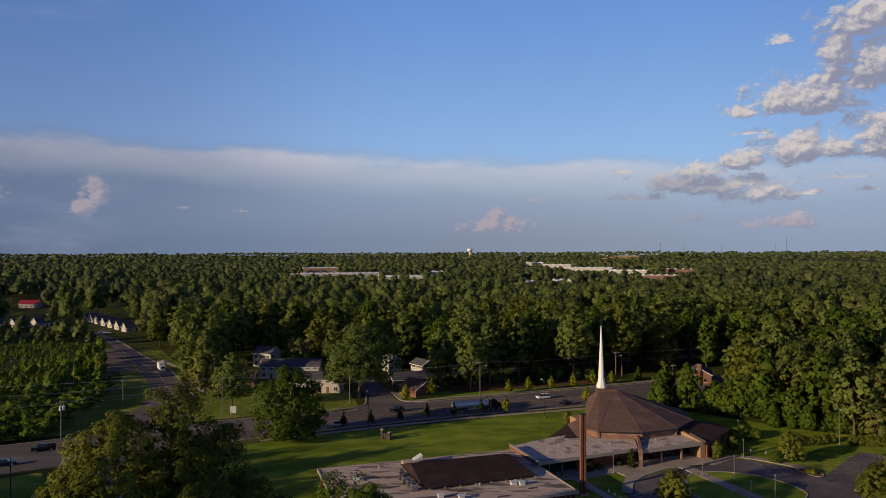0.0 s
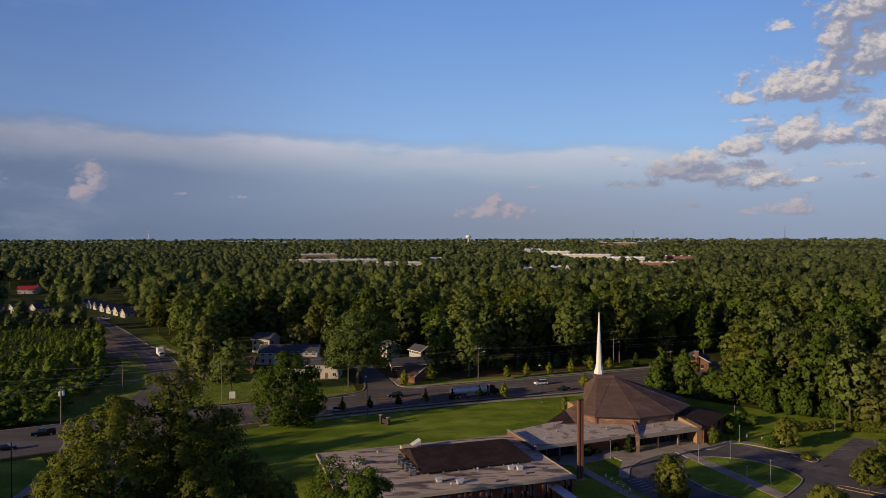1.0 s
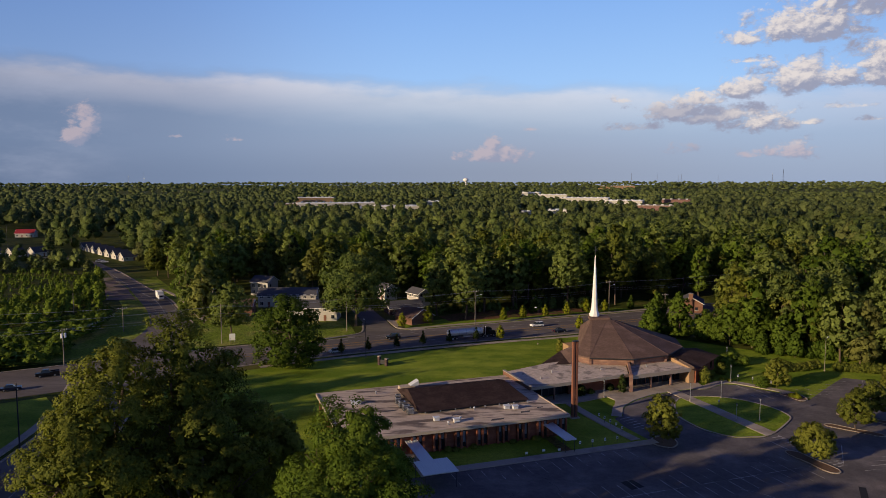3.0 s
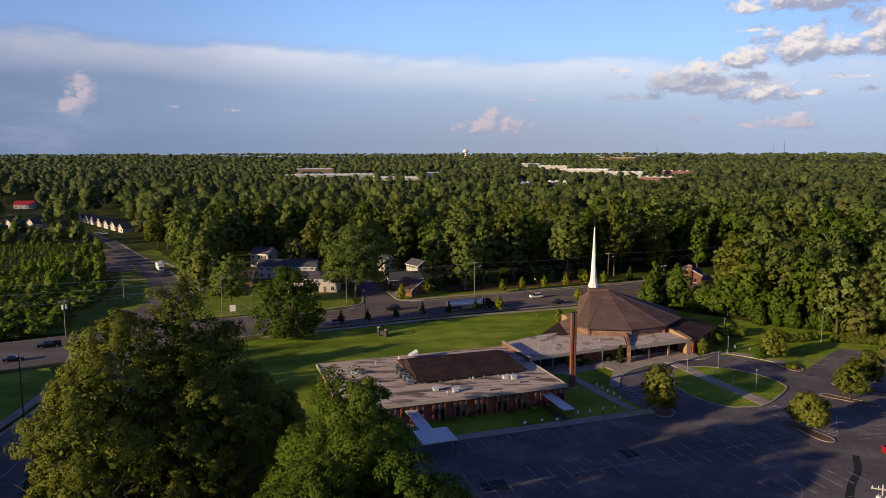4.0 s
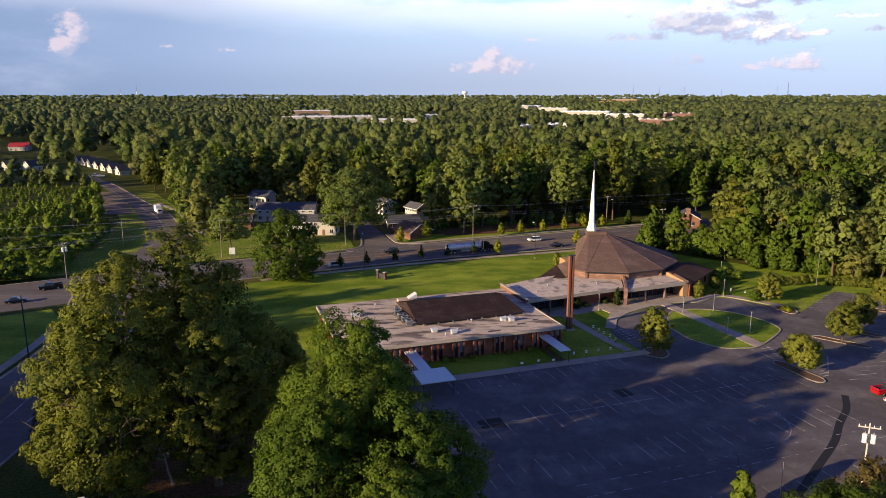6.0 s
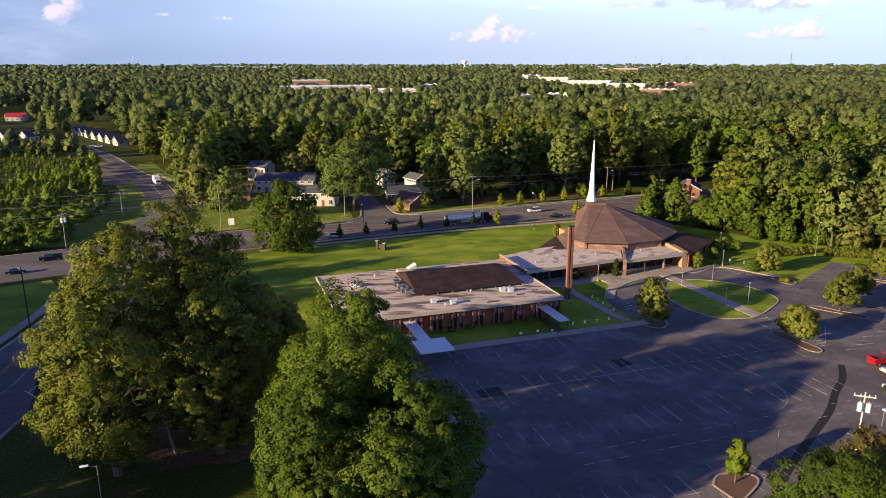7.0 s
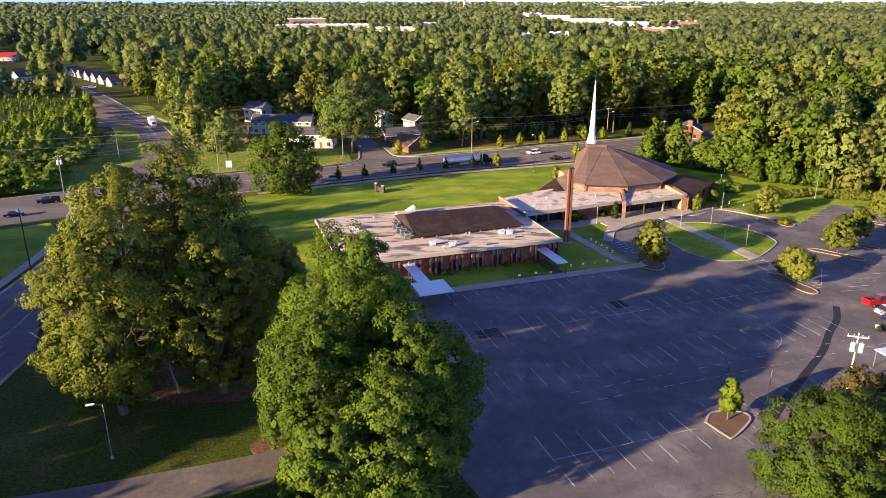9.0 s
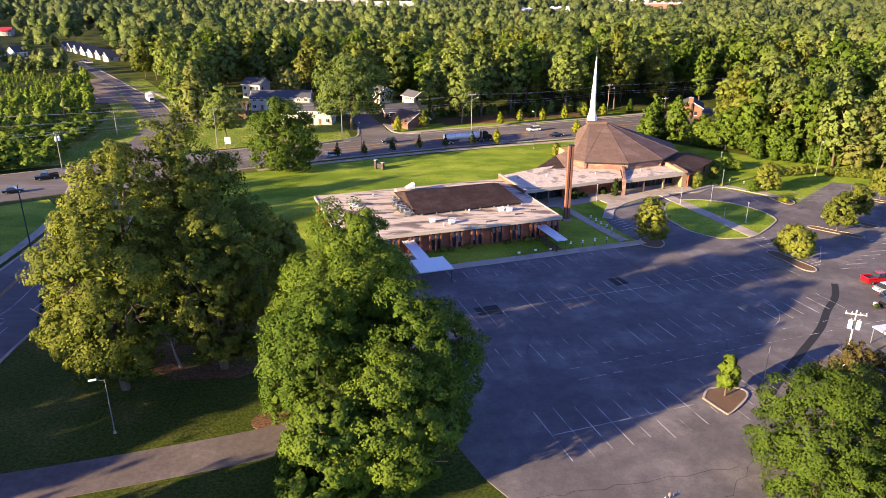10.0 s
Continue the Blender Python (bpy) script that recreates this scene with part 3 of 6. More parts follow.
setting("leaf_litter", prism(smooth_line([(-21.5, 70.8), (-19.4, 70.2), (-16, 72.6), (-11, 77), (-10, 82), (-15, 81), (-18.6, 76.4), (-20.6, 74.6), (-22.0, 72.4), (-21.5, 70.8)], 3)[:-1], -0.05, 0.072), CLAY, "dry brown leaf litter beside the driveway", "earth")
setting("bed_under_trees", prism([(-14, 54), (4, 60), (6, 64), (2, 70), (-6, 76), (-18, 64)], -0.05, 0.075), GRASS, "dark grass bed under the trees, shade in its colour", "grass")


def uvbox(u0, u1, v0, v1, z0, z1, bm=None):
    return prism([uv(u0, v0), uv(u1, v0), uv(u1, v1), uv(u0, v1)], z0, z1, bm)


# bay lines: rows across the car park, in the church's axes
bay = part("bay_line", box(-0.055, 0.055, -1, 1, 0, 0.012), PAINT, lot, m=pose(0, 0, -5))


def bay_rows():
    rng = random.Random(4)
    rows = [(-25.7, 8, 2.67, -9.8, -15.0), (-36, 34, 2.67, -22.0, -33.0), (-34, 30, 2.67, -39.0, -45.2), (-33, 24, 2.67, -55.0, -65.4), (42, 75, 2.67, -39.5, -45.0), (48, 70, 2.7, 5.0, 10.0)]
    for u0, u1, s, v0, v1 in rows:
        u = u0
        while u <= u1:
            if rng.random() < 0.93:
                x, y = uv(u, (v0 + v1) / 2)
                ln = abs(v1 - v0) * rng.uniform(0.78, 1.0)
                share("bay_line", bay, lot, pose(x, y, 0.086, 0, 0, math.degrees(AXIS)) @ Matrix.Diagonal((rng.uniform(0.7, 1.2), ln / 2, 1, 1)))
            u += s


bay_rows()
bay.matrix_basis = pose(*uv(-28.4, -12.4), 0.086, 0, 0, math.degrees(AXIS)) @ Matrix.Diagonal((1, 2.6, 1, 1))
for u0, u1, v in ((-36, 34, -27.5), (-33, -4, -60.2)):
    part("bay_line", uvbox(u0, u1, v - 0.05, v + 0.05, 0.086, 0.097), PAINT, lot)
for k in range(26):
    for v in (-47.6, -50.4):
        if k < 21 or v > -48:
            part("dash", uvbox(-24 + k * 2.6, -22.4 + k * 2.6, v - 0.05, v + 0.05, 0.086, 0.097), PAINT, lot)
# curved dashes at the end of the rows
for k in range(14):
    a = radians(-75 + k * 11)
    x, y = 47 + 8 * math.cos(a), 103 + 8.5 * math.sin(a)
    part("dash", box(-0.05, 0.05, -0.7, 0.7, 0, 0.011), PAINT, lot, m=pose(x, y, 0.086, 0, 0, math.degrees(a)))
# hatched walkway and zebra bars
for k in range(16):
    p = Vector((64.6, 134.6)).lerp(Vector((69.6, 120.4)), k / 15)
    part("hatch_bar", box(-1.2, 1.2, -0.12, 0.12, 0, 0.012), PAINT, lot, m=pose(p.x + 1.9, p.y + 0.3, 0.086, 0, 0, 22))
for a, b in (((63.5, 134.6), (67.8, 121.5)), ((67.2, 135.8), (71.8, 121.2)), ((72, 121.5), (77, 131)), ((88.5, 150), (99, 160))):
    d = Vector(b) - Vector(a)
    part("hatch_line", box(0, d.length, -0.07, 0.07, 0.086, 0.098), PAINT, lot, m=pose(*a, 0, 0, 0, math.degrees(math.atan2(d.y, d.x))))
for k in range(6):
    part("hatch_bar", box(-1.5, 1.5, -0.1, 0.1, 0, 0.012), PAINT, lot, m=pose(39.8 + 0.35 * k, 146.5 - 1.3 * k, 0.086, 0, 0, 30))
for k in range(9):
    share("bay_line", bay, lot, pose(76.5 + k * 2.3, 119 + k * 2.1, 0.086, 0, 0, 100) @ Matrix.Diagonal((1, 2.4, 1, 1)))
    share("bay_line", bay, lot, pose(88 + k * 2.3, 132 + k * 1.9, 0.086, 0, 0, 108) @ Matrix.Diagonal((1, 2.4, 1, 1)))
for k in range(5):
    share("bay_line", bay, lot, pose(74 + k * 2.5, 168.5 - k * 2.4, 0.086, 0, 0, 20) @ Matrix.Diagonal((1, 2.3, 1, 1)))
for k in range(7):
    share("bay_line", bay, lot, pose(88 + k * 2.0, 160.5 + k * 2.1, 0.086, 0, 0, 98) @ Matrix.Diagonal((1, 2.4, 1, 1)))
for k in range(4):
    share("bay_line", bay, lot, pose(106 + k * 3.2, 172.5 - k * 1.5, 0.086, 0, 0, 152) @ Matrix.Diagonal((1, 2.4, 1, 1)))
part("repair_patch", prism([(30.4, 114.3), (32.7, 115.2), (33.9, 112.4), (31.5, 111.3)], 0.08, 0.094), PATCH, lot, "dark square of fresh asphalt")
part("repair_patch", prism([(6.2, 102.7), (10.1, 104.1), (10.9, 100.8), (7.1, 100.0)], 0.08, 0.094), PATCH, lot, "dark square of fresh asphalt")
trench = smooth_line([(69.6, 111.9), (66.8, 106.5), (62.9, 101.5), (58.6, 95.3), (52, 87.8), (43.9, 78.5), (40, 73)])
part("repair_strip", ribbon(offset(trench, 0.55), offset(trench, -0.55), 0.094, 0.012), PATCH, lot, "long dark strip of patched asphalt")
for pts in ([(30, 58), (38, 66), (52, 71), (66, 78)], [(12, 110), (10, 104), (14, 95), (13, 88)], [(9, 58), (19, 60), (33, 63)], [(36, 124), (40, 108), (43, 95), (41, 86)], [(17, 118), (20, 110), (18, 103)]):
    crack = smooth_line(pts, 8)
    crack = [(x + 0.25 * math.sin(3.1 * i + x), y + 0.25 * math.cos(2.3 * i)) for i, (x, y) in enumerate(crack)]
    part("crack", ribbon(offset(crack, 0.02), offset(crack, -0.02), 0.092, 0.008), PATCH, lot)

# walks and kerbed islands
setting("walk_front", uvbox(-29, 14.2, -9.5, -7.4, 0.0, 0.22), CONCRETE, "pale concrete walk between lawn and car park", "walk")
walk_line = smooth_line([(38.4, 133.5), (34, 144), (30.6, 153.5), (29.3, 158.5)])
setting("walk_diagonal", ribbon(offset(walk_line, 1.0), offset(walk_line, -1.0), 0.2, 0.2), CONCRETE, "narrow concrete walk across the grass", "walk")
drop = smooth_line([(39.0, 147.0), (39.9, 149.6), (41.4, 154.0), (44.6, 158.2), (50.4, 162.8), (59.2, 167.0), (64.9, 167.4), (70.8, 171.8), (74.4, 171), (81.4, 164.5), (83.1, 160.6)])
setting("walk_curved", ribbon(offset(drop, 2.2), drop, 0.2, 0.25), CONCRETE, "curving pale concrete walk round the drop-off", "walk")
setting("church_forecourt", prism([(24.5, 156), (30, 156.5), (34, 158.2), (39.4, 161.2), (40.6, 158.6), (39.6, 155.2), (41.5, 154.3), (44.6, 158.3), (50.4, 162.9), (59.2, 167.2), (65, 167.5), (64.6, 173.0), (60, 179), (46, 171), (30, 164), (23, 160)], 0.0, 0.215), CONCRETE, "pale concrete forecourt before the church doors", "forecourt")
ISLAND = smooth_line([(52.1, 142.8), (51.3, 148), (53.5, 156.5), (57.1, 160.8), (63.5, 161.4), (69.3, 159), (73.8, 153.8), (75.3, 148.3), (73.8, 144.3), (65.9, 135.9), (61.1, 134.6), (57.6, 134.9), (53.8, 138.6), (52.1, 142.8)], 4)[:-1]
setting("drop_off_island", prism(ISLAND, 0.0, 0.17), LAWN, "mown grass island inside the drop-off loop", "island")
setting("island_kerb", loop_kerb(ISLAND, 0.35, 0.0, 0.23), CONCRETE, "pale concrete kerb round the grass island", "kerb")
setting("island_walk", prism([(54.6, 165), (57.2, 166.2), (67.4, 137.0), (64.6, 135.5)], 0.0, 0.235), CONCRETE, "straight concrete walk across the grass island", "walk")


def planter(pts, name="planter_island"):
    loop = smooth_line([*pts, pts[0]], 4)[:-1]
    setting(name, prism(loop, 0.0, 0.2), MULCH, "kerbed parking island filled with brown mulch", "island")
    setting("kerb_" + name, loop_kerb(loop, 0.3, 0.0, 0.26), CONCRETE, "pale rounded concrete kerb of a parking island", "kerb")


def capsule(a, b, r):
    a, b = Vector(a), Vector(b)
    w = (b - a).normalized()
    o = Vector((-w.y, w.x)) * r
    return [a + o, a - w * r, a - o, (a + b) / 2 - o, b - o, b + w * r, b + o, (a + b) / 2 + o]


planter([(40.6, 132.6), (41.5, 130.4), (44.0, 129.2), (46.0, 131.6), (45.6, 135.0), (42.6, 135.2)])
planter(capsule((65.4, 126.6), (68.4, 118.4), 1.35))
planter(capsule((80.4, 141.4), (87.2, 135.4), 1.0))
planter(capsule((86.8, 148.2), (94.0, 141.8), 1.0))
planter(capsule((102.0, 162.6), (111.0, 155.6), 1.0))
planter([(33.8, 76.3), (35.6, 78.7), (39.6, 78.6), (39.8, 76.6), (36.2, 72.9), (35.2, 73.4)])
planter([(80.6, 163.0), (82.4, 157.6), (85.0, 158.6), (84.6, 163.6)])

# ---- church ----
church = thing("church", "brick church with a many-sided brown shingle roof and white spire", "church")
CX, CY, EAVE, TOP = 46.3, 194.5, 6.0, 12.3


def ring(r, z, angles):
    return [Vector((CX + r * math.cos(radians(a)), CY + r * math.sin(radians(a)), z)) for a in angles]


def sanctuary():
    angles = (-113, -83, -53, -23, 7, 37, 67, 97)
    p = [Vector((35.2, 178.2, EAVE)), *ring(20.9, EAVE, angles)]
    a1, a2 = Vector((43.0, 195.0, TOP)), Vector((47.2, 194.7, TOP))
    for i in range(len(p)):
        q = p[(i + 1) % len(p)]
        tri = [a1, p[0], p[1], a2] if i == 0 else [a2, p[i], q] if i < len(p) - 1 else [a2, p[i], p[0], a1]
        b = bmesh.new()
        hi, lo = [b.verts.new(v) for v in tri], [b.verts.new(v - Vector((0, 0, 0.38))) for v in tri]
        b.faces.new(hi)
        b.faces.new(lo[::-1])
        for k in range(len(tri)):
            b.faces.new((lo[k], lo[(k + 1) % len(tri)], hi[(k + 1) % len(tri)], hi[k]))
        bmesh.ops.recalc_face_normals(b, faces=b.faces)
        part("roof_slope", b, SHINGLE, church)
        if 0 < i < len(p):
            part("hip_cap", rod(p[i] + Vector((0, 0, 0.02)), a2 + Vector((0, 0, 0.02)), 0.04, n=6), SHINGLE, church)
            f, g = p[i] - Vector((0, 0, 0.36)), (q if i < len(p) - 1 else p[i]) - Vector((0, 0, 0.36))
            if (g - f).length > 1:
                part("fascia", rod(f + Vector((0, 0, 0.12)), g + Vector((0, 0, 0.12)), 0.17, n=4), DARK, church)
    wall = [Vector((35.8, 179.0, 0)), *ring(20.0, 0, angles)]
    part("sanctuary_wall", prism(wall, 0, 5.7), PINK_BRICK, church)
    part("gable_wall", prism([(35.9, 179.4), (36.4, 179.2), (43.8, 195.2), (44.3, 212), (43.7, 212.2), (43.2, 195.4)], 0, [5.7, 5.7, 11.9, 5.8, 5.8, 11.9]), TAN_BRICK, church)
    for i in (1, 2, 3, 4):
        v = wall[i] * 1.0
        part("corner_pier", prism([(v.x - 0.3, v.y - 0.35), (v.x + 0.3, v.y - 0.35), (v.x + 0.3, v.y + 0.3), (v.x - 0.3, v.y + 0.3)], 3.0, 5.55), PINK_BRICK, church)
    part("spire_plinth", prism([(42.2, 193.9), (47.6, 193.7), (47.8, 197.5), (42.4, 197.7)], 11.7, 12.55), SHINGLE, church)


sanctuary()


def spire():
    sp = part("spire", bmesh.new(), WHITE, church, "tall white tapering spire with a flared foot")
    b = bmesh.new()
    levels = [(12.4, 1.40), (13.1, 1.40), (14.2, 1.02), (15.2, 0.86), (16.5, 0.78), (29.6, 0.13)]
    rows = []
    for z, r in levels:
        rows.append([b.verts.new((r * math.cos(radians(a)), r * math.sin(radians(a)), z)) for a in range(22, 382, 45)])
    for lo, hi in zip(rows, rows[1:]):
        for k in range(8):
            b.faces.new((lo[k], lo[(k + 1) % 8], hi[(k + 1) % 8], hi[k]))
    b.faces.new(rows[-1])
    b.faces.new(rows[0][::-1])
    b.to_mesh(sp.data)
    b.free()
    sp.matrix_basis = pose(43.9, 196.6, 0)
    b = box(-0.07, 0.07, -0.07, 0.07, 29.4, 32.2)
    box(-0.55, 0.55, -0.06, 0.06, 31.0, 31.14, b)
    part("cross", b, DARK, sp, "thin dark metal cross")


spire()


def low_roofs():
    f0, f1 = (15.3, 153.5), (45.8, 166.9)
    part("flat_roof", prism([f0, f1, (47.5, 176.5), (38, 180), (35.4, 181), (27, 177), (15.9, 169)], 3.75, 4.0), GRAVEL_ROOF, church, "flat gravel roof over the link")
    part("roof_fascia", prism([(f0[0] - 0.1, f0[1] - 0.25), (f1[0], f1[1] - 0.25), f1, f0], 3.35, 4.1), TRIM, church, "cream painted roof edge")
    part("porch_roof", prism([(46.2, 165.4), (62.9, 172.3), (59.2, 182.5), (48, 177)], 3.75, 4.02), GRAVEL_ROOF, church, "flat gravel roof over the porch")
    part("roof_fascia", prism([(46.2, 165.1), (63.0, 172.0), (62.9, 172.3), (46.2, 165.4)], 3.2, 4.12), TRIM, church, "cream painted porch edge")
    part("roof_beam", prism([(45.6, 164.9), (46.2, 164.9), (48.7, 177.6), (48.1, 177.6)], 3.9, [4.4, 4.4, 5.1, 5.1]), PINK_BRICK, church, "pinkish brick beam across the porch roof")
    part("porch_pier", prism([(45.4, 164.8), (46.3, 164.8), (46.5, 166.0), (45.6, 166.0)], 0, 4.2), PINK_BRICK, church, "pinkish brick pier at the porch corner")
    part("end_wall", prism([(62.2, 171.7), (63.6, 172.2), (60.2, 183), (58.9, 182.6)], 0, [4.3, 4.3, 5.3, 5.3]), TAN_BRICK, church, "tan brick end wall of the porch")
    part("front_wall", prism([(30.6, 163.2), (45.4, 169.0), (44.8, 172), (30, 166)], 0, 3.7), BRICK, church)
    part("link_glazing", prism([(17.6, 159), (30.6, 164.4), (30.5, 164.7), (17.5, 159.3)], 0.1, 3.6), GLASS, church, "dark glass wall of the link")
    for k in range(9):
        x, y = 17.6 + 13.0 * k / 8, 159 + 5.4 * k / 8
        part("mullion", box(-0.06, 0.06, -0.16, 0.0, 0.1, 3.6), STEEL if k % 4 == 0 else DARK, church, m=pose(x, y - 0.02, 0, 0, 0, 22.6))
    for x, y in ((20.2, 156.2), (26.6, 158.9)):
        part("column", box(-0.17, 0.17, -0.17, 0.17, 0.1, 3.5), PINK_BRICK, church, m=pose(x, y, 0, 0, 0, 22))
    part("porch_glazing", prism([(46.2, 169.6), (61.2, 175.8), (61.1, 176.1), (46.1, 169.9)], 0.2, 3.7), GLASS, church, "dark glass doors behind the porch")
    for k in range(13):
        x, y = 46.4 + 14.6 * k / 12, 169.7 + 6.0 * k / 12
        part("door_frame", box(-0.05, 0.05, -0.14, 0.0, 0.2, 3.4), RUST if k % 3 else DARK, church, m=pose(x, y - 0.04, 0, 0, 0, 22.4))
    part("transom", prism([(46.2, 169.45), (61.2, 175.65), (61.2, 175.75), (46.2, 169.55)], 2.3, 2.45), DARK, church)
    for x, y in ((51.6, 168.2), (57.2, 170.5)):
        part("column", box(-0.2, 0.2, -0.2, 0.2, 0.2, 3.3), PINK_BRICK, church, m=pose(x, y, 0, 0, 0, 22))
    part("left_wing_wall", prism([(27.2, 177), (33.4, 177), (35.9, 186), (33.6, 189.4)], 0, 3.8), BRICK, church)
    b = bmesh.new()
    v = [b.verts.new(c) for c in ((25.6, 175.9, 3.9), (33.4, 175.9, 4.1), (36.8, 182, 6.0), (37.6, 190, 6.0), (33.4, 190.8, 3.9))]
    b.faces.new(v)
    bmesh.ops.solidify(b, geom=b.faces[:], thickness=0.3)
    part("left_wing_roof", b, SHINGLE, church)
    part("back_wing", prism([(37.4, 200), (42.4, 201.4), (41, 205), (36.4, 203.6)], 0, 3.2), TAN_BRICK, church, "tan brick block behind the nave")
    part("right_wing_wall", prism([(63.9, 171.9), (74.2, 186.6), (70, 193), (60.4, 182)], 0, 3.7), BRICK, church)
    b = bmesh.new()
    v = [b.verts.new(c) for c in ((63.2, 170.6, 3.6), (75.4, 186.2, 3.6), (72, 194, 3.9), (65.4, 187, 5.5), (59.9, 180.6, 5.5))]
    b.faces.new((v[0], v[1], v[3], v[4]))
    b.faces.new((v[1], v[2], v[3]))
    bmesh.ops.solidify(b, geom=b.faces[:], thickness=0.3)
    part("right_wing_roof", b, SHINGLE, church)
    for t in (0.2, 0.5, 0.8):
        x, y = 63.9 + 10.3 * t, 171.9 + 14.7 * t
        part("window", box(-0.6, 0.6, -0.1, 0.12, 1.0, 2.6), GLASS, church, m=pose(x, y, 0, 0, 0, 55))
    for x, y in ((24, 163), (27.5, 168.5), (40, 170.5), (52, 173.5)):
        part("roof_vent", rod((x, y, 3.9), (x, y, 4.55), 0.18), STEEL, church)


low_roofs()

hall = thing("church_hall", "long low brick hall with a stained flat roof", "hall", ORIGIN.copy())
HU, HV = -45.3, 30.5


def hall_parts():
    part("wall", box(HU + 0.9, -0.7, 0.9, HV - 0.6, 0, 3.85), BRICK, hall)
    part("flat_roof", box(HU, 0, 0, HV, 3.85, 4.25), MEMBRANE, hall, "pale stained flat roof coating")
    part("roof_edge", box(HU - 0.06, 0.06, -0.08, 0.12, 3.8, 4.38), TRIM, hall)
    part("roof_edge", box(HU - 0.08, HU + 0.2, 0.12, HV, 3.8, 4.38), CONCRETE, hall)
    part("roof_edge", box(-0.18, 0.08, 0.12, 17.5, 3.8, 4.38), TRIM, hall)
    part("roof_edge", box(HU, 0, HV - 0.15, HV + 0.08, 3.8, 4.36), CONCRETE, hall)
    part("parapet", box(-0.35, 0.15, 17.5, 32.0, 0, 5.05), HOUSE_BRICK, hall, "raised brick parapet between hall and link")
    part("parapet_cap", box(-0.42, 0.22, 17.4, 32.1, 5.05, 5.2), TRIM, hall)
    centres = [-1.6, -5.6, -9.8, -14.0, -18.3, -22.6, -26.9, -31.2, -35.5, -39.8]
    for k, c in enumerate(centres):
        for s in (-1, 1):
            x = c + s * 0.62
            w = part("window", box(x - 0.27, x + 0.27, 0.80, 0.94, 0.35, 3.55), GLASS, hall)
            part("window_frame", box(x - 0.33, x - 0.25, 0.74, 0.94, 0.3, 3.6), DARK, w)
            part("window_frame", box(x + 0.25, x + 0.33, 0.74, 0.94, 0.3, 3.6), DARK, w)
            part("window_blind", box(x - 0.24, x + 0.24, 0.775, 0.80, 2.3 if (k + s) % 3 else 1.2, 3.3), BLIND, w)
            part("pilaster", box(c + s * 1.12 - 0.17, c + s * 1.12 + 0.17, 0.42, 0.9, 0, 3.8), BRICK, hall)
        part("pilaster", box(c - 0.2, c + 0.2, 0.42, 0.9, 0, 3.8), BRICK, hall)
    for k in range(7):
        v = 3.5 + k * 3.9
        part("window", box(HU + 0.82, HU + 0.95, v, v + 1.1, 0.5, 3.4), GLASS, hall)
        part("pilaster", box(HU + 0.4, HU + 0.9, v + 1.3, v + 1.75, 0, 3.8), BRICK, hall)
    # raised hip roof
    b = bmesh.new()
    z0, z1 = 4.75, 7.0
    v = [b.verts.new(c) for c in ((-28.2, 9.6, z0), (-3.9, 10.2, z0), (-3.9, 26.6, z0), (-28.2, 26.6, z0), (-28.0, 18.4, z1), (-6.2, 18.4, z1))]
    for f in ((0, 1, 5, 4), (1, 2, 5), (2, 3, 4, 5), (3, 0, 4)):
        b.faces.new([v[k] for k in f])
    bmesh.ops.solidify(b, geom=b.faces[:], thickness=0.28)
    bmesh.ops.recalc_face_normals(b, faces=b.faces)
    part("raised_roof", b, SHINGLE_DARK, hall, "dark brown shingle roof raised over the hall")
    part("raised_wall", box(-27.6, -4.6, 10.4, 26.0, 4.2, 4.8), DARK, hall)
    for k in range(8):
        part("gutter_bracket", box(-27 + k * 3.2, -26.8 + k * 3.2, 9.55, 9.8, 4.35, 4.72), STEEL, hall)


hall_parts()


def ac_unit(u, v, w=1.3, h=1.2):
    m = ORIGIN @ pose(u, v, 4.25)
    ob = thing("air_conditioner", "dark grey louvred air conditioner on the hall roof", "air conditioner", m, "roof air conditioners")
    part("casing", box(-w / 2, w / 2, -w / 2, w / 2, 0.12, h, bevel=0.05), STEEL, ob)
    for k in range(5):
        part("louvre", box(-w / 2 - 0.03, w / 2 + 0.03, -w / 2 - 0.03, w / 2 + 0.03, 0.3 + k * 0.16, 0.36 + k * 0.16), DARK, ob)
    part("fan_guard", rod((0, 0, h), (0, 0, h + 0.06), w * 0.4, n=14), DARK, ob)
    for sx in (-1, 1):
        part("foot", box(sx * w / 2 - 0.08 - 0.08 * sx, sx * w / 2 + 0.08 - 0.08 * sx, -w / 2, w / 2, 0, 0.12), DARK, ob)


for u, v, w in ((-29.6, 11.0, 1.25), (-29.8, 13.4, 1.25), (-30.0, 15.8, 1.25), (-30.2, 18.2, 1.0), (-29.6, 20.4, 1.0)):
    ac_unit(u, v, w)


def roof_vent(u, v, kind):
    m = ORIGIN @ pose(u, v, 4.25)
    ob = thing("roof_vent", "small pale metal vent on the flat roof", "vent", m, "roof vents")
    if kind:
        part("housing", box(-0.55, 0.55, -0.4, 0.4, 0, 0.65, bevel=0.06), METAL_WHITE, ob)
        part("hood", box(-0.65, 0.65, -0.5, 0.5, 0.65, 0.78), METAL_WHITE, ob)
    else:
        part("pipe", rod((0, 0, 0), (0, 0, 0.55), 0.14), STEEL, ob)
        part("cowl", rod((0, 0, 0.5), (0, 0, 0.72), 0.26, 0.12), METAL_WHITE, ob)


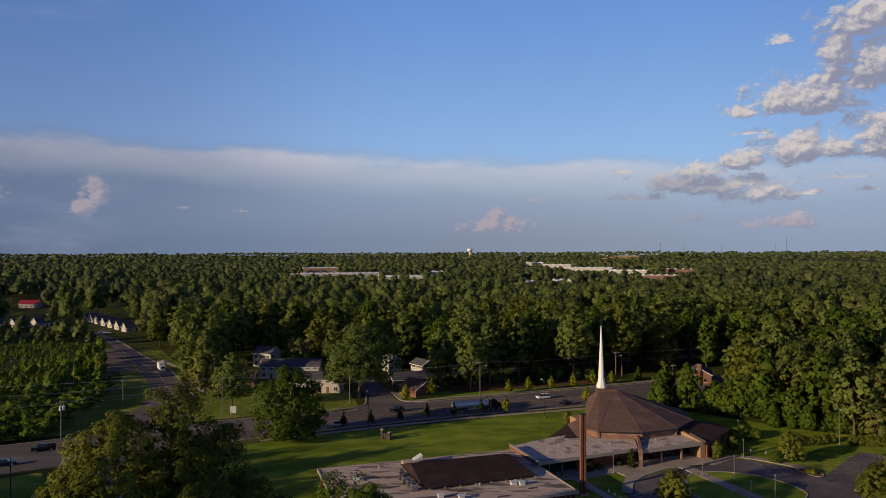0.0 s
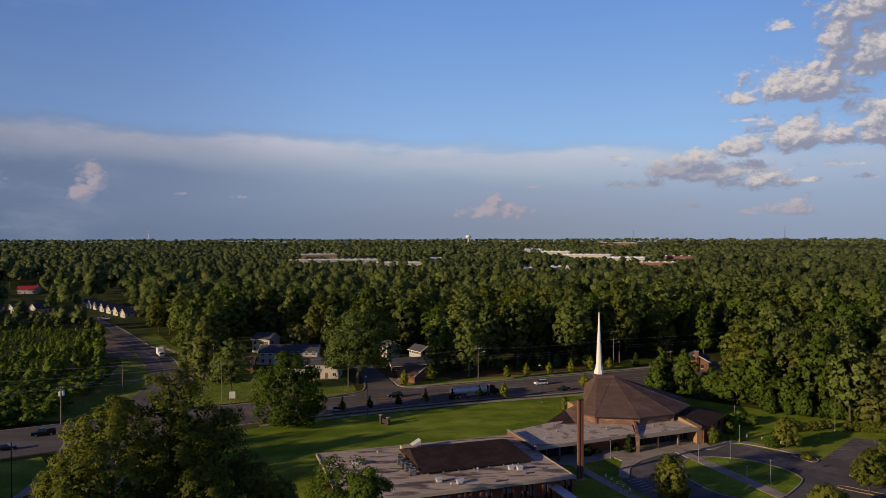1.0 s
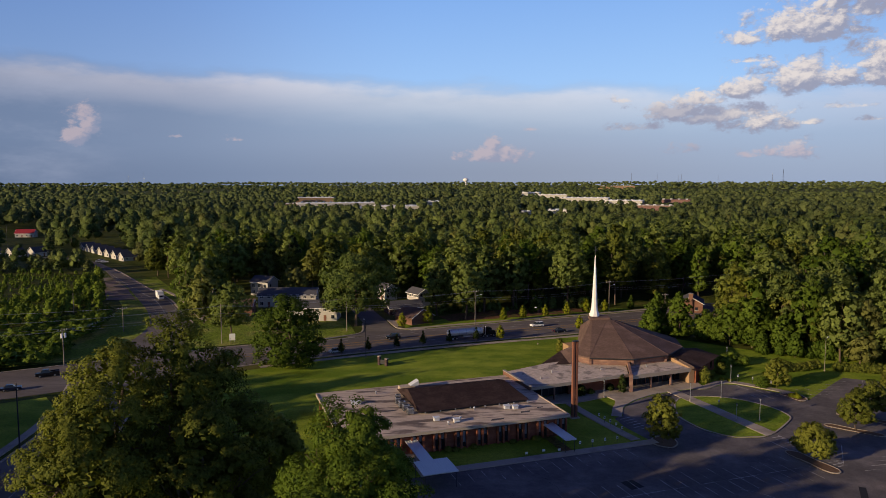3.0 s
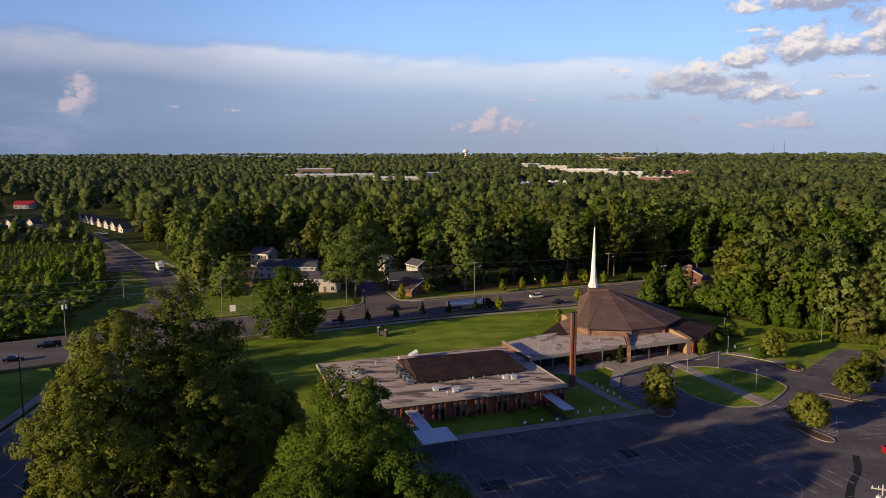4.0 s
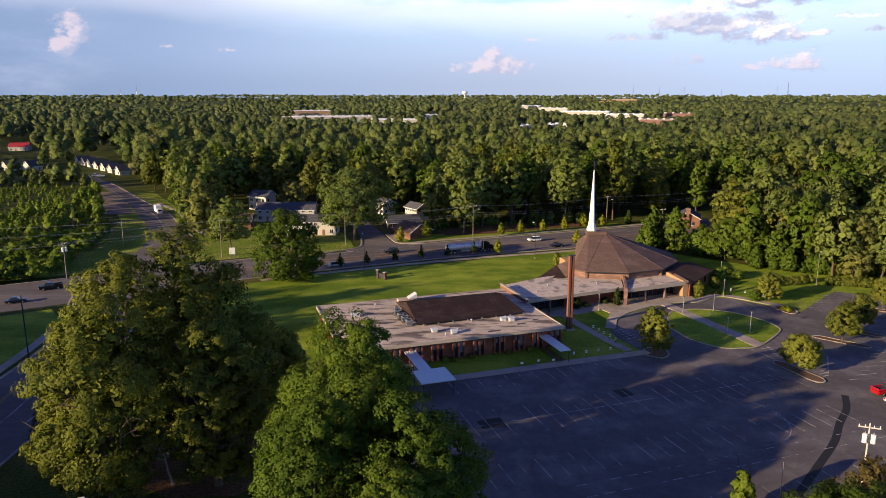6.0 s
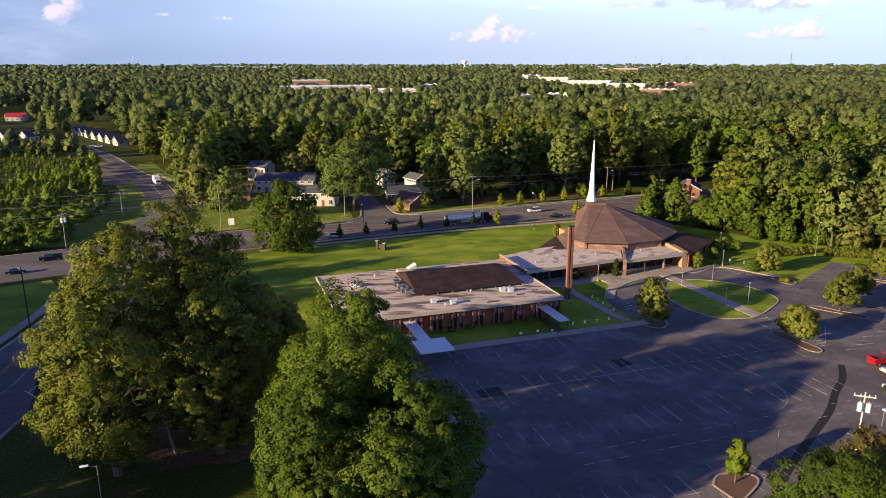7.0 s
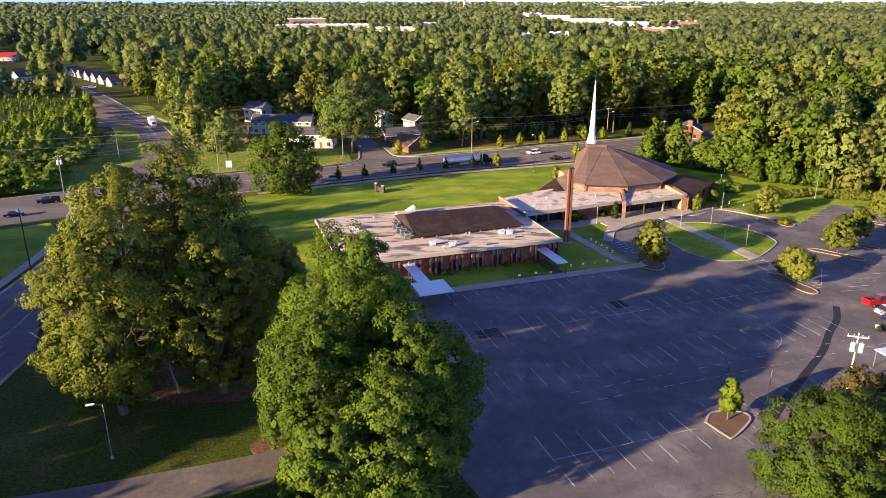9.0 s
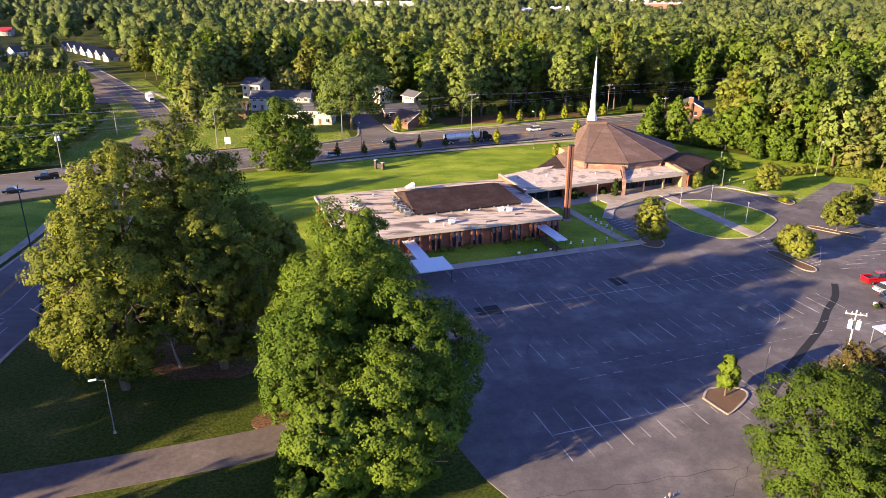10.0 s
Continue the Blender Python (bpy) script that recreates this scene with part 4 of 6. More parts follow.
for u, v, k in ((-39.0, 20.5, 1), (-38.2, 20.4, 1), (-26.0, 5.4, 1), (-22.6, 3.4, 1), (-24.6, 2.4, 0), (-21.5, 4.2, 0), (-10.2, 7.6, 1), (-8.6, 7.0, 1), (-9.4, 8.6, 0), (-16.8, 8.9, 0), (-40.5, 9.0, 0), (-33.0, 26.0, 0)):
    roof_vent(u, v, k)
hatch = thing("roof_hatch", "open white metal hatch on the hall roof", "hatch", ORIGIN @ pose(-25.2, 27.6, 4.25))
part("hatch_frame", box(-2.2, 1.2, -0.8, 0.8, 0, 0.8), MEMBRANE, hatch)
part("hatch_lid", prism([(0.2, -0.9), (2.1, -0.9), (2.1, 0.9), (0.2, 0.9)], 0.8, [0.9, 1.9, 1.9, 0.9]), METAL_WHITE, hatch)
for k, (u, v, a, b) in enumerate(((-14.5, 2.2, 1.6, 0.4), (-7.4, 4.6, 1.2, 0.4), (-33, 14, 1.8, 0.35), (-36, 7, 1.6, 0.3), (-21, 7.4, 1.3, 0.3), (-3.4, 6.2, 0.8, 0.3))):
    part("tar_patch", prism([(u - a, v - b), (u + a * 0.7, v - b * 0.7), (u + a, v + b), (u - a * 0.6, v + b * 1.2)], 4.25, 4.262), TAR, hall)


def canopy(name, u0, u1, v0, v1, z, posts):
    ob = thing(name, "flat white metal canopy on slim posts over a walk", "canopy", ORIGIN.copy(), "walk canopies")
    part("canopy_roof", box(u0, u1, v0, v1, z, z + 0.16, bevel=0.03), METAL_WHITE, ob)
    n = int((u1 - u0) / 0.45)
    for k in range(n + 1):
        u = u0 + (u1 - u0) * k / n
        part("rib", box(u - 0.03, u + 0.03, v0 + 0.02, v1 - 0.02, z + 0.16, z + 0.20), METAL_WHITE, ob)
    for u, v in posts:
        part("post", rod((u, v, 0.02), (u, v, z), 0.055, n=6), DARK, ob)


canopy("walk_canopy", -5.5, -3.3, -8.6, 1.0, 2.6, [(u, v) for u in (-5.3, -3.5) for v in (-8.2, -4.0, 0.2)])
canopy("walk_canopy", -33.6, -31.4, -9.4, 1.0, 2.6, [(u, v) for u in (-33.4, -31.6) for v in (-5.0, 0.2)])
canopy("drop_off_canopy", -35.0, -29.0, -15.4, -9.4, 2.75, [(u, v) for u in (-34.7, -29.3) for v in (-15.1, -9.8)])
setting("hall_walk", uvbox(-5.4, -3.4, -7.4, 0.9, 0.0, 0.2), CLAY, "reddish brick walk under the canopy", "walk")
setting("hall_walk_far", uvbox(-33.6, -31.4, -9.5, 0.9, 0.0, 0.2), CONCRETE, "concrete walk under the canopy", "walk")

column = thing("steel_cross_tower", "tall slender rust-brown steel tower before the church", "tower", pose(28.9, 146.9, 0, 0, 0, 18.4))
part("slab", box(-0.62, -0.14, -0.32, 0.32, 0, 16.6, bevel=0.03), RUST, column)
part("slab", box(0.14, 0.62, -0.32, 0.32, 0, 16.6, bevel=0.03), RUST, column)
part("core", box(-0.14, 0.14, -0.18, 0.18, 0, 16.3), DARK, column)
part("base", box(-1.0, 1.0, -0.8, 0.8, 0.0, 0.3), CONCRETE, column)
part("cap", box(-0.7, 0.7, -0.4, 0.4, 16.6, 16.75), DARK, column)

# ---- trees ----


def ball():
    b = bmesh.new()
    bmesh.ops.create_icosphere(b, subdivisions=1, radius=1.0)
    v, f = np.array([x.co[:] for x in b.verts]), np.array([[x.index for x in y.verts] for y in b.faces])
    b.free()
    return v, f


BALL_V, BALL_F = ball()


def unit(rng, n):
    d = rng.normal(size=(n, 3))
    return d / np.linalg.norm(d, axis=1, keepdims=True)


def lobes_of(rng, style):
    """Lobes of a crown one unit high from its foot at 0, one unit in radius: centre and half width."""
    out = []
    if style == "round":
        rows = ((0.83, 0.17, 3, 0.43), (0.62, 0.54, 6, 0.45), (0.36, 0.60, 6, 0.44), (0.15, 0.48, 5, 0.40))
    elif style == "tall":
        rows = ((0.90, 0.05, 1, 0.32), (0.74, 0.28, 3, 0.40), (0.54, 0.46, 4, 0.46), (0.33, 0.52, 5, 0.48), (0.14, 0.46, 5, 0.44))
    elif style == "cone":
        rows = ((0.92, 0.0, 1, 0.14), (0.76, 0.08, 2, 0.24), (0.56, 0.22, 3, 0.34), (0.34, 0.36, 4, 0.42), (0.14, 0.44, 5, 0.48))
    else:                                          # pine: loose tiers
        rows = ((0.92, 0.1, 2, 0.30), (0.72, 0.45, 4, 0.32), (0.50, 0.60, 5, 0.32), (0.26, 0.60, 4, 0.28), (0.08, 0.5, 2, 0.22))
    for z, r, k, w in rows:
        a0 = rng.uniform(0, 6.28)
        for i in range(k):
            a = a0 + 2 * math.pi * (i + rng.uniform(-0.3, 0.3)) / k
            rr = r * rng.uniform(0.75, 1.15)
            out.append((rr * math.cos(a), rr * math.sin(a), z + rng.uniform(-0.07, 0.07), w * rng.uniform(0.75, 1.15)))
    return np.array(out)


def outward(c, peak):
    d = c - (0, 0, peak * 0.30)
    return d / (np.linalg.norm(d, axis=1, keepdims=True) + 1e-9)


def leaves_at(rng, p, d, leaf, loose):
    """Leaves at p, facing roughly along d, as folded quads; their normals lean to the round of the clump."""
    k = len(p)
    nrm = d + loose * unit(rng, k) + (0, 0, 0.15)
    nrm /= np.linalg.norm(nrm, axis=1, keepdims=True)
    t = np.cross(nrm, unit(rng, k))
    t /= np.linalg.norm(t, axis=1, keepdims=True) + 1e-9
    s = np.cross(nrm, t)
    size = leaf * rng.uniform(0.6, 1.35, (k, 1))
    quad = np.stack([p - t * size * 0.6, p + s * size * 0.42 - nrm * size * 0.12, p + t * size * 0.6, p - s * size * 0.42 - nrm * size * 0.12], 1)
    q = np.arange(k)[:, None] * 4
    soft = 0.72 * d + 0.28 * nrm
    soft /= np.linalg.norm(soft, axis=1, keepdims=True)
    return quad.reshape(-1, 3), np.concatenate([q + (0, 2, 1), q + (0, 3, 2)]), np.repeat(soft, 4, 0)


def round_off(d):
    return d / (np.linalg.norm(d, axis=1, keepdims=True) + 1e-9)


def balls(rng, c, rad, squash, lo, hi):
    """Rough rounded bodies that fill the clumps."""
    m = len(c)
    jig = rng.uniform(lo, hi, (m, len(BALL_V), 1))
    v = (c[:, None] + BALL_V[None] * jig * rad[:, None, None] * (1, 1, squash)).reshape(-1, 3)
    return v, (BALL_F[None] + (np.arange(m) * len(BALL_V))[:, None, None]).reshape(-1, 3), round_off(np.tile(BALL_V, (m, 1)) + 0.75 * unit(rng, m * len(BALL_V)))


def crown_arrays(rng, style, R, H, per, leaf, core=0.72, twigs=0, keep=99, small=1.0, dome=0.35):
    """Triangles and normals of a crown. Lobes make its form; with twigs, each lobe carries that many clumps on its outside; per leaves lie on each clump or lobe; keep: how many of the lobes, from the top."""
    lobes = lobes_of(rng, style)[:keep]
    c, rad = lobes[:, :3] * (R, R, H), lobes[:, 3] * R
    squash = float(np.clip(H / R / 2.2, 0.55, 1.1))
    pieces = []
    if twigs:
        deep = np.repeat(np.arange(len(c)), int(0.8 * per))
        d = unit(rng, len(deep))
        p = c[deep] + d * (rad[deep] * rng.uniform(0.15, 0.72, len(deep)))[:, None] * (1, 1, squash)
        pieces.append(leaves_at(rng, p, d, 2.8 * leaf, 1.0))
        c0, rad0 = c, rad
        own = np.repeat(np.arange(len(c)), twigs)
        d = unit(rng, len(own)) + 0.5 * outward(c, H)[own] + (0, 0, 0.12)
        d /= np.linalg.norm(d, axis=1, keepdims=True)
        c = c[own] + d * (rad[own] * rng.uniform(0.72, 1.0, len(own)))[:, None] * (1, 1, squash)
        rad = rad[own] * rng.uniform(0.24, 0.42, len(own)) * small
        away = np.linalg.norm((c[:, None] - c0[None]) / (1, 1, squash), axis=2) / rad0[None]
        away[np.arange(len(own)), own] = 9
        c, rad, d = c[away.min(1) > 0.72], rad[away.min(1) > 0.72], d[away.min(1) > 0.72]
        face = d
    else:
        face = outward(c, H)
    m = len(c)
    if core:
        pieces.append(balls(rng, c, rad * core, squash if not twigs else 0.8, 0.6, 1.2))
    if per:
        own = np.repeat(np.arange(m), per)
        d = unit(rng, len(own)) + (0.55 if twigs else 0.45) * face[own] + (0, 0, 0.15)
        d /= np.linalg.norm(d, axis=1, keepdims=True)
        p = c[own] + d * (rad[own] * rng.uniform(0.5 if twigs else 0.78, 1.16, len(own)))[:, None] * (1, 1, squash if not twigs else 0.8)
        if not twigs:                              # none inside another lobe
            gap = np.linalg.norm((p[:, None] - c[None]) / (1, 1, squash), axis=2) / rad[None]
            gap[np.arange(len(own)), own] = 9
            bare = gap.min(1) > 0.78
            p, d, own = p[bare], d[bare], own[bare]
        p[:, 2] = np.maximum(p[:, 2], 0.02 * H)
        way = d + 0.45 * face[own]
        pieces.append(leaves_at(rng, p, way / np.linalg.norm(way, axis=1, keepdims=True), leaf, 0.7))
    at = np.cumsum([0] + [len(v) for v, f, k in pieces])
    v, k = np.concatenate([v for v, f, k in pieces]), np.concatenate([k for v, f, k in pieces])
    whole = round_off((v - (0, 0, 0.40 * H)) / (R, R, 0.62 * H))      # the round of the whole crown
    return v, np.concatenate([f + a for (v, f, k), a in zip(pieces, at)]), round_off((1 - dome) * k + dome * whole)


def trunk_mesh(rng, R, H, base, r, limbs, forks=2, top=0.75, twist=0.04):
    """A tapered trunk that bends a little, with limbs that rise into the crown and fork."""
    b = bmesh.new()

    def limb(p, q, r0, r1, n, bend):
        pts = [Vector(p).lerp(Vector(q), k / 3) + Vector(rng.normal(0, bend, 3)) * (0 if k in (0,) else 1) for k in range(4)]
        for k in range(3):
            rod(pts[k], pts[k + 1], r0 + (r1 - r0) * k / 3, r0 + (r1 - r0) * (k + 1) / 3, n, b)
        return pts[-1]

    peak = limb((0, 0, -0.1), (rng.normal(0, twist * H), rng.normal(0, twist * H), H * top), r, r * 0.25, 8, 0.012 * H)
    for k in range(limbs):
        a, z = 2 * math.pi * (k + rng.uniform(0, 0.8)) / limbs, base + (H * 0.6 - base) * rng.uniform(0.0, 0.9)
        reach = R * rng.uniform(0.5, 0.85)
        start = Vector((0, 0, 0)).lerp(peak, z / (H * top))
        tip = limb(start, start + Vector((math.cos(a) * reach, math.sin(a) * reach, H * rng.uniform(0.08, 0.28))), r * 0.42, r * 0.12, 6, 0.02 * H)
        for _ in range(forks):
            limb(start.lerp(tip, 0.6), tip + Vector(rng.normal(0, 0.22 * R, 3)), r * 0.16, r * 0.04, 4, 0.01 * H)
    return b


def tree(name, label, x, y, H, R, base, style="round", leaves=LEAF_WOOD, per=36, leaf=0.6, trunk=None, limbs=5, seed=0, group="", bark=BARK, forks=1, kind="tree", core=0.72, twigs=0, small=1.0, dome=0.35):
    rng = np.random.default_rng(seed)
    ob = thing(name, label, kind, pose(x, y, float(swell(x, y)), 0, 0, rng.uniform(0, 360)), group)
    part("trunk", trunk_mesh(rng, R, H, base, trunk or H * 0.016, limbs, forks), bark, ob)
    v, f, k = crown_arrays(rng, style, R, H - base, per, leaf, core, twigs, small=small, dome=dome)
    crown = new("crown", mesh_of("crown", v + (0, 0, base), f, leaves, normals=k))
    crown.parent = ob
    return ob


OLD = "old trees by the driveway"
for k, (x, y, H, R, base) in enumerate(((-41.0, 87.3, 32.0, 8.8, 4.0), (-34.8, 92.4, 32.2, 8.6, 2.0), (-30.2, 95.0, 26.8, 7.6, 2.0), (-40.0, 79.5, 25.6, 8.2, 3.2), (-42.8, 82.5, 20.0, 6.6, 3.0), (-28.6, 84.5, 22.6, 6.6, 3.0))):
    tree("oak_tree", "old spreading oak with olive-green leaves in low sun", x, y, H, R, base, "round", LEAF_OAK, 100, 0.27, 0.62, 9, 11 + k, OLD, forks=3, core=0, twigs=20, small=0.95)
tree("oak_tree", "small olive-green oak beside the old trees", -25.8, 106.8, 14.6, 5.8, 2.0, "round", LEAF_OAK, 60, 0.36, 0.25, 6, 17, OLD, core=0.6, twigs=16)
tree("cedar_bush", "dark green cedar bush by the kerb", -57, 97, 8, 3.4, 0.4, "cone", LEAF_PINE, 160, 0.35, 0.18, 4, 18)
for k, (x, y, H, R, base) in enumerate(((-10.6, 80.5, 23.8, 9.0, 2.5), (-2.0, 70.5, 17.5, 8.2, 1.6), (-13.2, 69.0, 18.0, 7.4, 2.0), (-10.6, 57.5, 12.4, 5.2, 1.0), (-4.6, 61.5, 14.2, 7.2, 1.2), (-9.4, 79.2, 23.4, 5.8, 5.0))):
    tree("maple_tree", "dense bright green maple beside the car park", x, y, H, R, base, "round", LEAF_LIME, 96, 0.25, 0.42, 8, 31 + k, "maples beside the car park", forks=2, core=0, twigs=26, small=0.85)
tree("maple_tree", "dense bright green maple at the car park's corner", 38.8, 58, 14.5, 7.1, 1.0, "round", LEAF_DEEP, 110, 0.20, 0.4, 7, 41, "maples beside the car park", forks=2, core=0, twigs=26, small=0.8)
tree("maple_tree", "dense green maple at the car park's corner", 47, 55, 12, 5.5, 1.0, "round", LEAF_DEEP, 50, 0.40, 0.3, 6, 42, "maples beside the car park", core=0.62, twigs=10)
for k, (x, y, H, R) in enumerate(((52.5, 75.5, 7.6, 4.4), (57.5, 71, 8.6, 4.8), (61.5, 77, 6.2, 3.6), (49.5, 71.5, 7.0, 3.8))):
    tree("dry_tree", "sparse brownish-green small tree by the utility pole", x, y, H, R, 1.0, "round", LEAF_DRY, 24, 0.3, 0.14, 6, 51 + k, "", BARK_PALE, 2, core=0.3, twigs=9)
tree("bright_bush", "bright yellow-green bush by the parked cars", 62.5, 81.5, 3.8, 2.6, 0.2, "round", LEAF_YELLOW, 120, 0.28, 0.1, 4, 55, kind="bush")
# dead branches of the old oak
dead = thing("dead_branches", "bare pale dead branches low on the old oak", "branches", pose(-34.6, 84.6, 0))
part("branch", trunk_mesh(np.random.default_rng(5), 5.0, 11, 4, 0.20, 12, 7, 0.8, 0.12), BARK_PALE, dead)

# unseen trees by the side road, placed to throw long shadows on road and grass
for k, (x, y, H, R) in enumerate(((-60, 33, 19, 8), (-66, 25.5, 21, 8), (-88, 44, 21, 8.5), (-93, 57, 20, 8), (-98, 70, 21, 8.5), (-104, 84, 19, 8), (-109, 97, 20, 8), (-114, 110, 18, 8), (-120, 124, 16, 7), (-48, 36, 13, 6.0), (-110, 122, 27, 9), (-122, 114, 28, 9), (-134, 122, 28, 9), (-101, 110, 25, 8), (-93, 117, 14, 6.5), (-128, 136, 18, 8), (-112, 136, 14, 7), (-104, 50, 22, 9), (-98, 34, 22, 9), (-112, 66, 22, 9), (-118, 84, 21, 9), (-126, 104, 20, 8))):
    tree("street_tree", "leafy green tree out of view, placed for its shadow", x, y, H, R, 3, "round", LEAF_WOOD, 60, 1.1, 0.35, 5, 61 + k, "trees across the side road")
tree("street_tree", "leafy green tree at the street corner", -103, 149, 8, 4.6, 1, "round", LEAF_WOOD, 120, 0.5, 0.2, 5, 70, "trees across the side road")

CAR_TREES = "young trees in the car park"
for k, (x, y, H, R, base, mt) in enumerate(((43.0, 131.6, 9.4, 3.5, 1.6, LEAF_OAK), (36.9, 76.8, 6.4, 1.45, 1.4, LEAF_YOUNG), (67.3, 122.6, 6.6, 3.8, 1.7, LEAF_OAK), (84.2, 138.6, 7.6, 3.6, 1.8, LEAF_OAK), (92.0, 146.0, 7.8, 3.3, 1.8, LEAF_OAK), (106, 160.5, 8, 3.4, 1.8, LEAF_OAK), (82.6, 168.6, 6.6, 3.2, 1.0, LEAF_OAK))):
    tree("young_tree", "rounded young tree in a mulched parking island", x, y, H, R, base, "round" if k != 1 else "tall", mt, 34, 0.25, 0.13, 6, 81 + k, CAR_TREES, core=0.4, twigs=12, dome=0.5)

tree("lawn_tree", "broad dark green shade tree on the lawn", -41.0, 191, 18.3, 10.8, 0.9, "round", LEAF_DEEP, 34, 0.50, 0.40, 7, 91, "", forks=2, core=0, twigs=18, dome=0.45)
tree("roadside_oak", "tall broad oak standing by the side street", -28.8, 244.5, 25.0, 12.8, 5.5, "round", LEAF_WOOD, 34, 0.62, 0.55, 7, 92, core=0, twigs=16, dome=0.45)
tree("roadside_tree", "dark conical tree beside the crossroads", -67.5, 228.5, 17.5, 7.2, 4.0, "tall", LEAF_WOOD, 30, 0.5, 0.3, 5, 93, core=0, twigs=12, dome=0.45)
for k, (x, y, H, R) in enumerate(((72.6, 232.0, 12.8, 5.4), (78.2, 226.4, 14.8, 5.0), (69.0, 226.0, 9.5, 4.4))):
    tree("roadside_tree", "dense dark green conical tree behind the church", x, y, H, R, 0.4, "tall", LEAF_LIME, 26, 0.5, 0.25, 5, 94 + k, "trees behind the church", core=0, twigs=10)

for k, (x, y, H, R, base, mt) in enumerate(((10.0, 256.5, 21, 6.8, 4, LEAF_WOOD), (-47, 318, 20, 7.5, 3, LEAF_WOOD), (-1.5, 300, 22, 7, 3, LEAF_LIME), (-31, 306, 23, 8, 3, LEAF_WOOD), (-62, 303, 14, 6, 3, LEAF_WOOD), (-13, 316, 23, 7.5, 3, LEAF_LIME), (-40, 334, 20, 7.5, 2, LEAF_OAK), (-84, 270, 15, 5.5, 3, LEAF_WOOD))):
    tree("estate_tree", "tall leafy tree among the estate houses", x, y, H, R, base, "tall" if k % 2 else "round", mt, 26, 0.6, 0.35, 5, 110 + k, "estate trees", core=0, twigs=10, dome=0.5)
EDGE = (("leafy tree at the edge of the lawn", LEAF_LIME, "round", ((89.6, 213.7, 13.0, 6.0), (95.7, 210.7, 13.9, 5.0), (84.5, 219.5, 9.0, 4.6), (99.8, 202.4, 10.9, 3.9), (101.5, 197.4, 6.9, 2.5))),
        ("tall olive-green oak at the edge of the woods", LEAF_WOOD, "round", ((104.2, 211.0, 24.3, 7.4), (112.0, 207.0, 24.8, 6.4), (122.7, 192.4, 26.0, 8.0))),
        ("tall conical olive-green tree at the edge of the woods", LEAF_OAK, "tall", ((95.2, 225.9, 24.4, 6.6), (109.8, 199.7, 18.1, 4.4))),
        ("dense green tree at the edge of the woods", LEAF_WOOD, "tall", ((116.1, 190.6, 18.6, 6.2), (129.0, 186.0, 20.0, 6.8), (137.0, 184.0, 23.0, 7.0))))
for i, (label, mt, style, places) in enumerate(EDGE):
    for k, (x, y, H, R) in enumerate(places):
        tree("edge_tree", label, x, y, H, R, 0.06 * H, style, mt, 34 if H < 15 else 52, 0.38 if H < 15 else 0.42, 0.014 * H, 5, 130 + 7 * i + k, "edge trees", core=0, twigs=11, dome=0.45)
for k, (x, y, H, R, base, mt) in enumerate(((-99.0, 281, 26.5, 6.6, 2, LEAF_LIME), (-93.0, 265, 24.5, 6.2, 2, LEAF_WOOD), (-83.5, 250, 22.5, 6.0, 2, LEAF_WOOD), (-151, 380, 20, 6.5, 3, LEAF_OAK), (-106, 306, 23, 6.5, 2, LEAF_WOOD))):
    tree("roadside_tree", "tall leafy tree beside the upper road", x, y, H, R, base, "tall", mt, 30, 0.6, 0.32, 5, 160 + k, "trees beside the upper road", core=0, twigs=10, dome=0.5)
for k, (x, y, H, R, base, style, mt) in enumerate(((51, 277, 28.6, 8.0, 8, "round", LEAF_WOOD), (72, 285, 30.5, 7.6, 8, "round", LEAF_OAK), (92.8, 298, 27.5, 6.2, 3, "tall", LEAF_OAK), (29.8, 278, 24, 5.2, 9, "pine", LEAF_WOOD), (36, 283, 27, 6.4, 9, "round", LEAF_LIME), (61, 291, 27, 7, 7, "tall", LEAF_LIME), (18, 272, 22, 6, 6, "round", LEAF_WOOD))):
    tree("roadside_tree", "very tall tree with a bare lower trunk behind the road", x, y, H, R, base, style, mt, 30, 0.6, 0.34, 5, 180 + k, "tall trees behind the main road", core=0, twigs=10, dome=0.45)
for k, (x, y, H, R) in enumerate(((37.0, 268.4, 8.1, 2.2), (76.1, 276.4, 5.6, 1.8), (57.5, 274.6, 5.0, 1.6))):
    tree("conifer", "small dark green conifer at the wood's edge", x, y, H, R, 0.3, "cone", LEAF_DEEP, 40, 0.3, 0.1, 3, 190 + k, "small conifers", twigs=5, core=0)
young = tree("street_sapling", "small staked street tree beside the main road", -28, 201.2, 5.4, 1.35, 1.5, "cone", LEAF_PINE, 30, 0.26, 0.06, 3, 101, "street saplings")
for k, x in enumerate((-20.6, -12.4, -4.6, 3.4, 11.8)):
    y = 201.1 - 1.6 + (x + 32.6) * 0.392
    copy_thing(young, pose(x, y, 0, 0, 0, 50 * k) @ Matrix.Scale(0.95 + 0.06 * (k % 3), 4))
gold = tree("street_sapling", "small yellow-green street tree beside the main road", 19.6, 221.3, 4.8, 1.7, 0.9, "tall", LEAF_YELLOW, 30, 0.26, 0.06, 3, 102, "yellow street saplings")
for k, (x, y, s) in enumerate(((-12.5, 240.5, 1.1), (-3.6, 246.5, 1.2), (23.5, 251.8, 1.0), (30.8, 255.0, 1.05), (39.6, 258.6, 1.0), (48.2, 262.2, 1.05), (56.4, 266, 1.15), (64.0, 268.4, 1.0), (47.5, 234.4, 1.1))):
    copy_thing(gold, pose(x, y, 0, 0, 0, 67 * k) @ Matrix.Scale(s, 4))


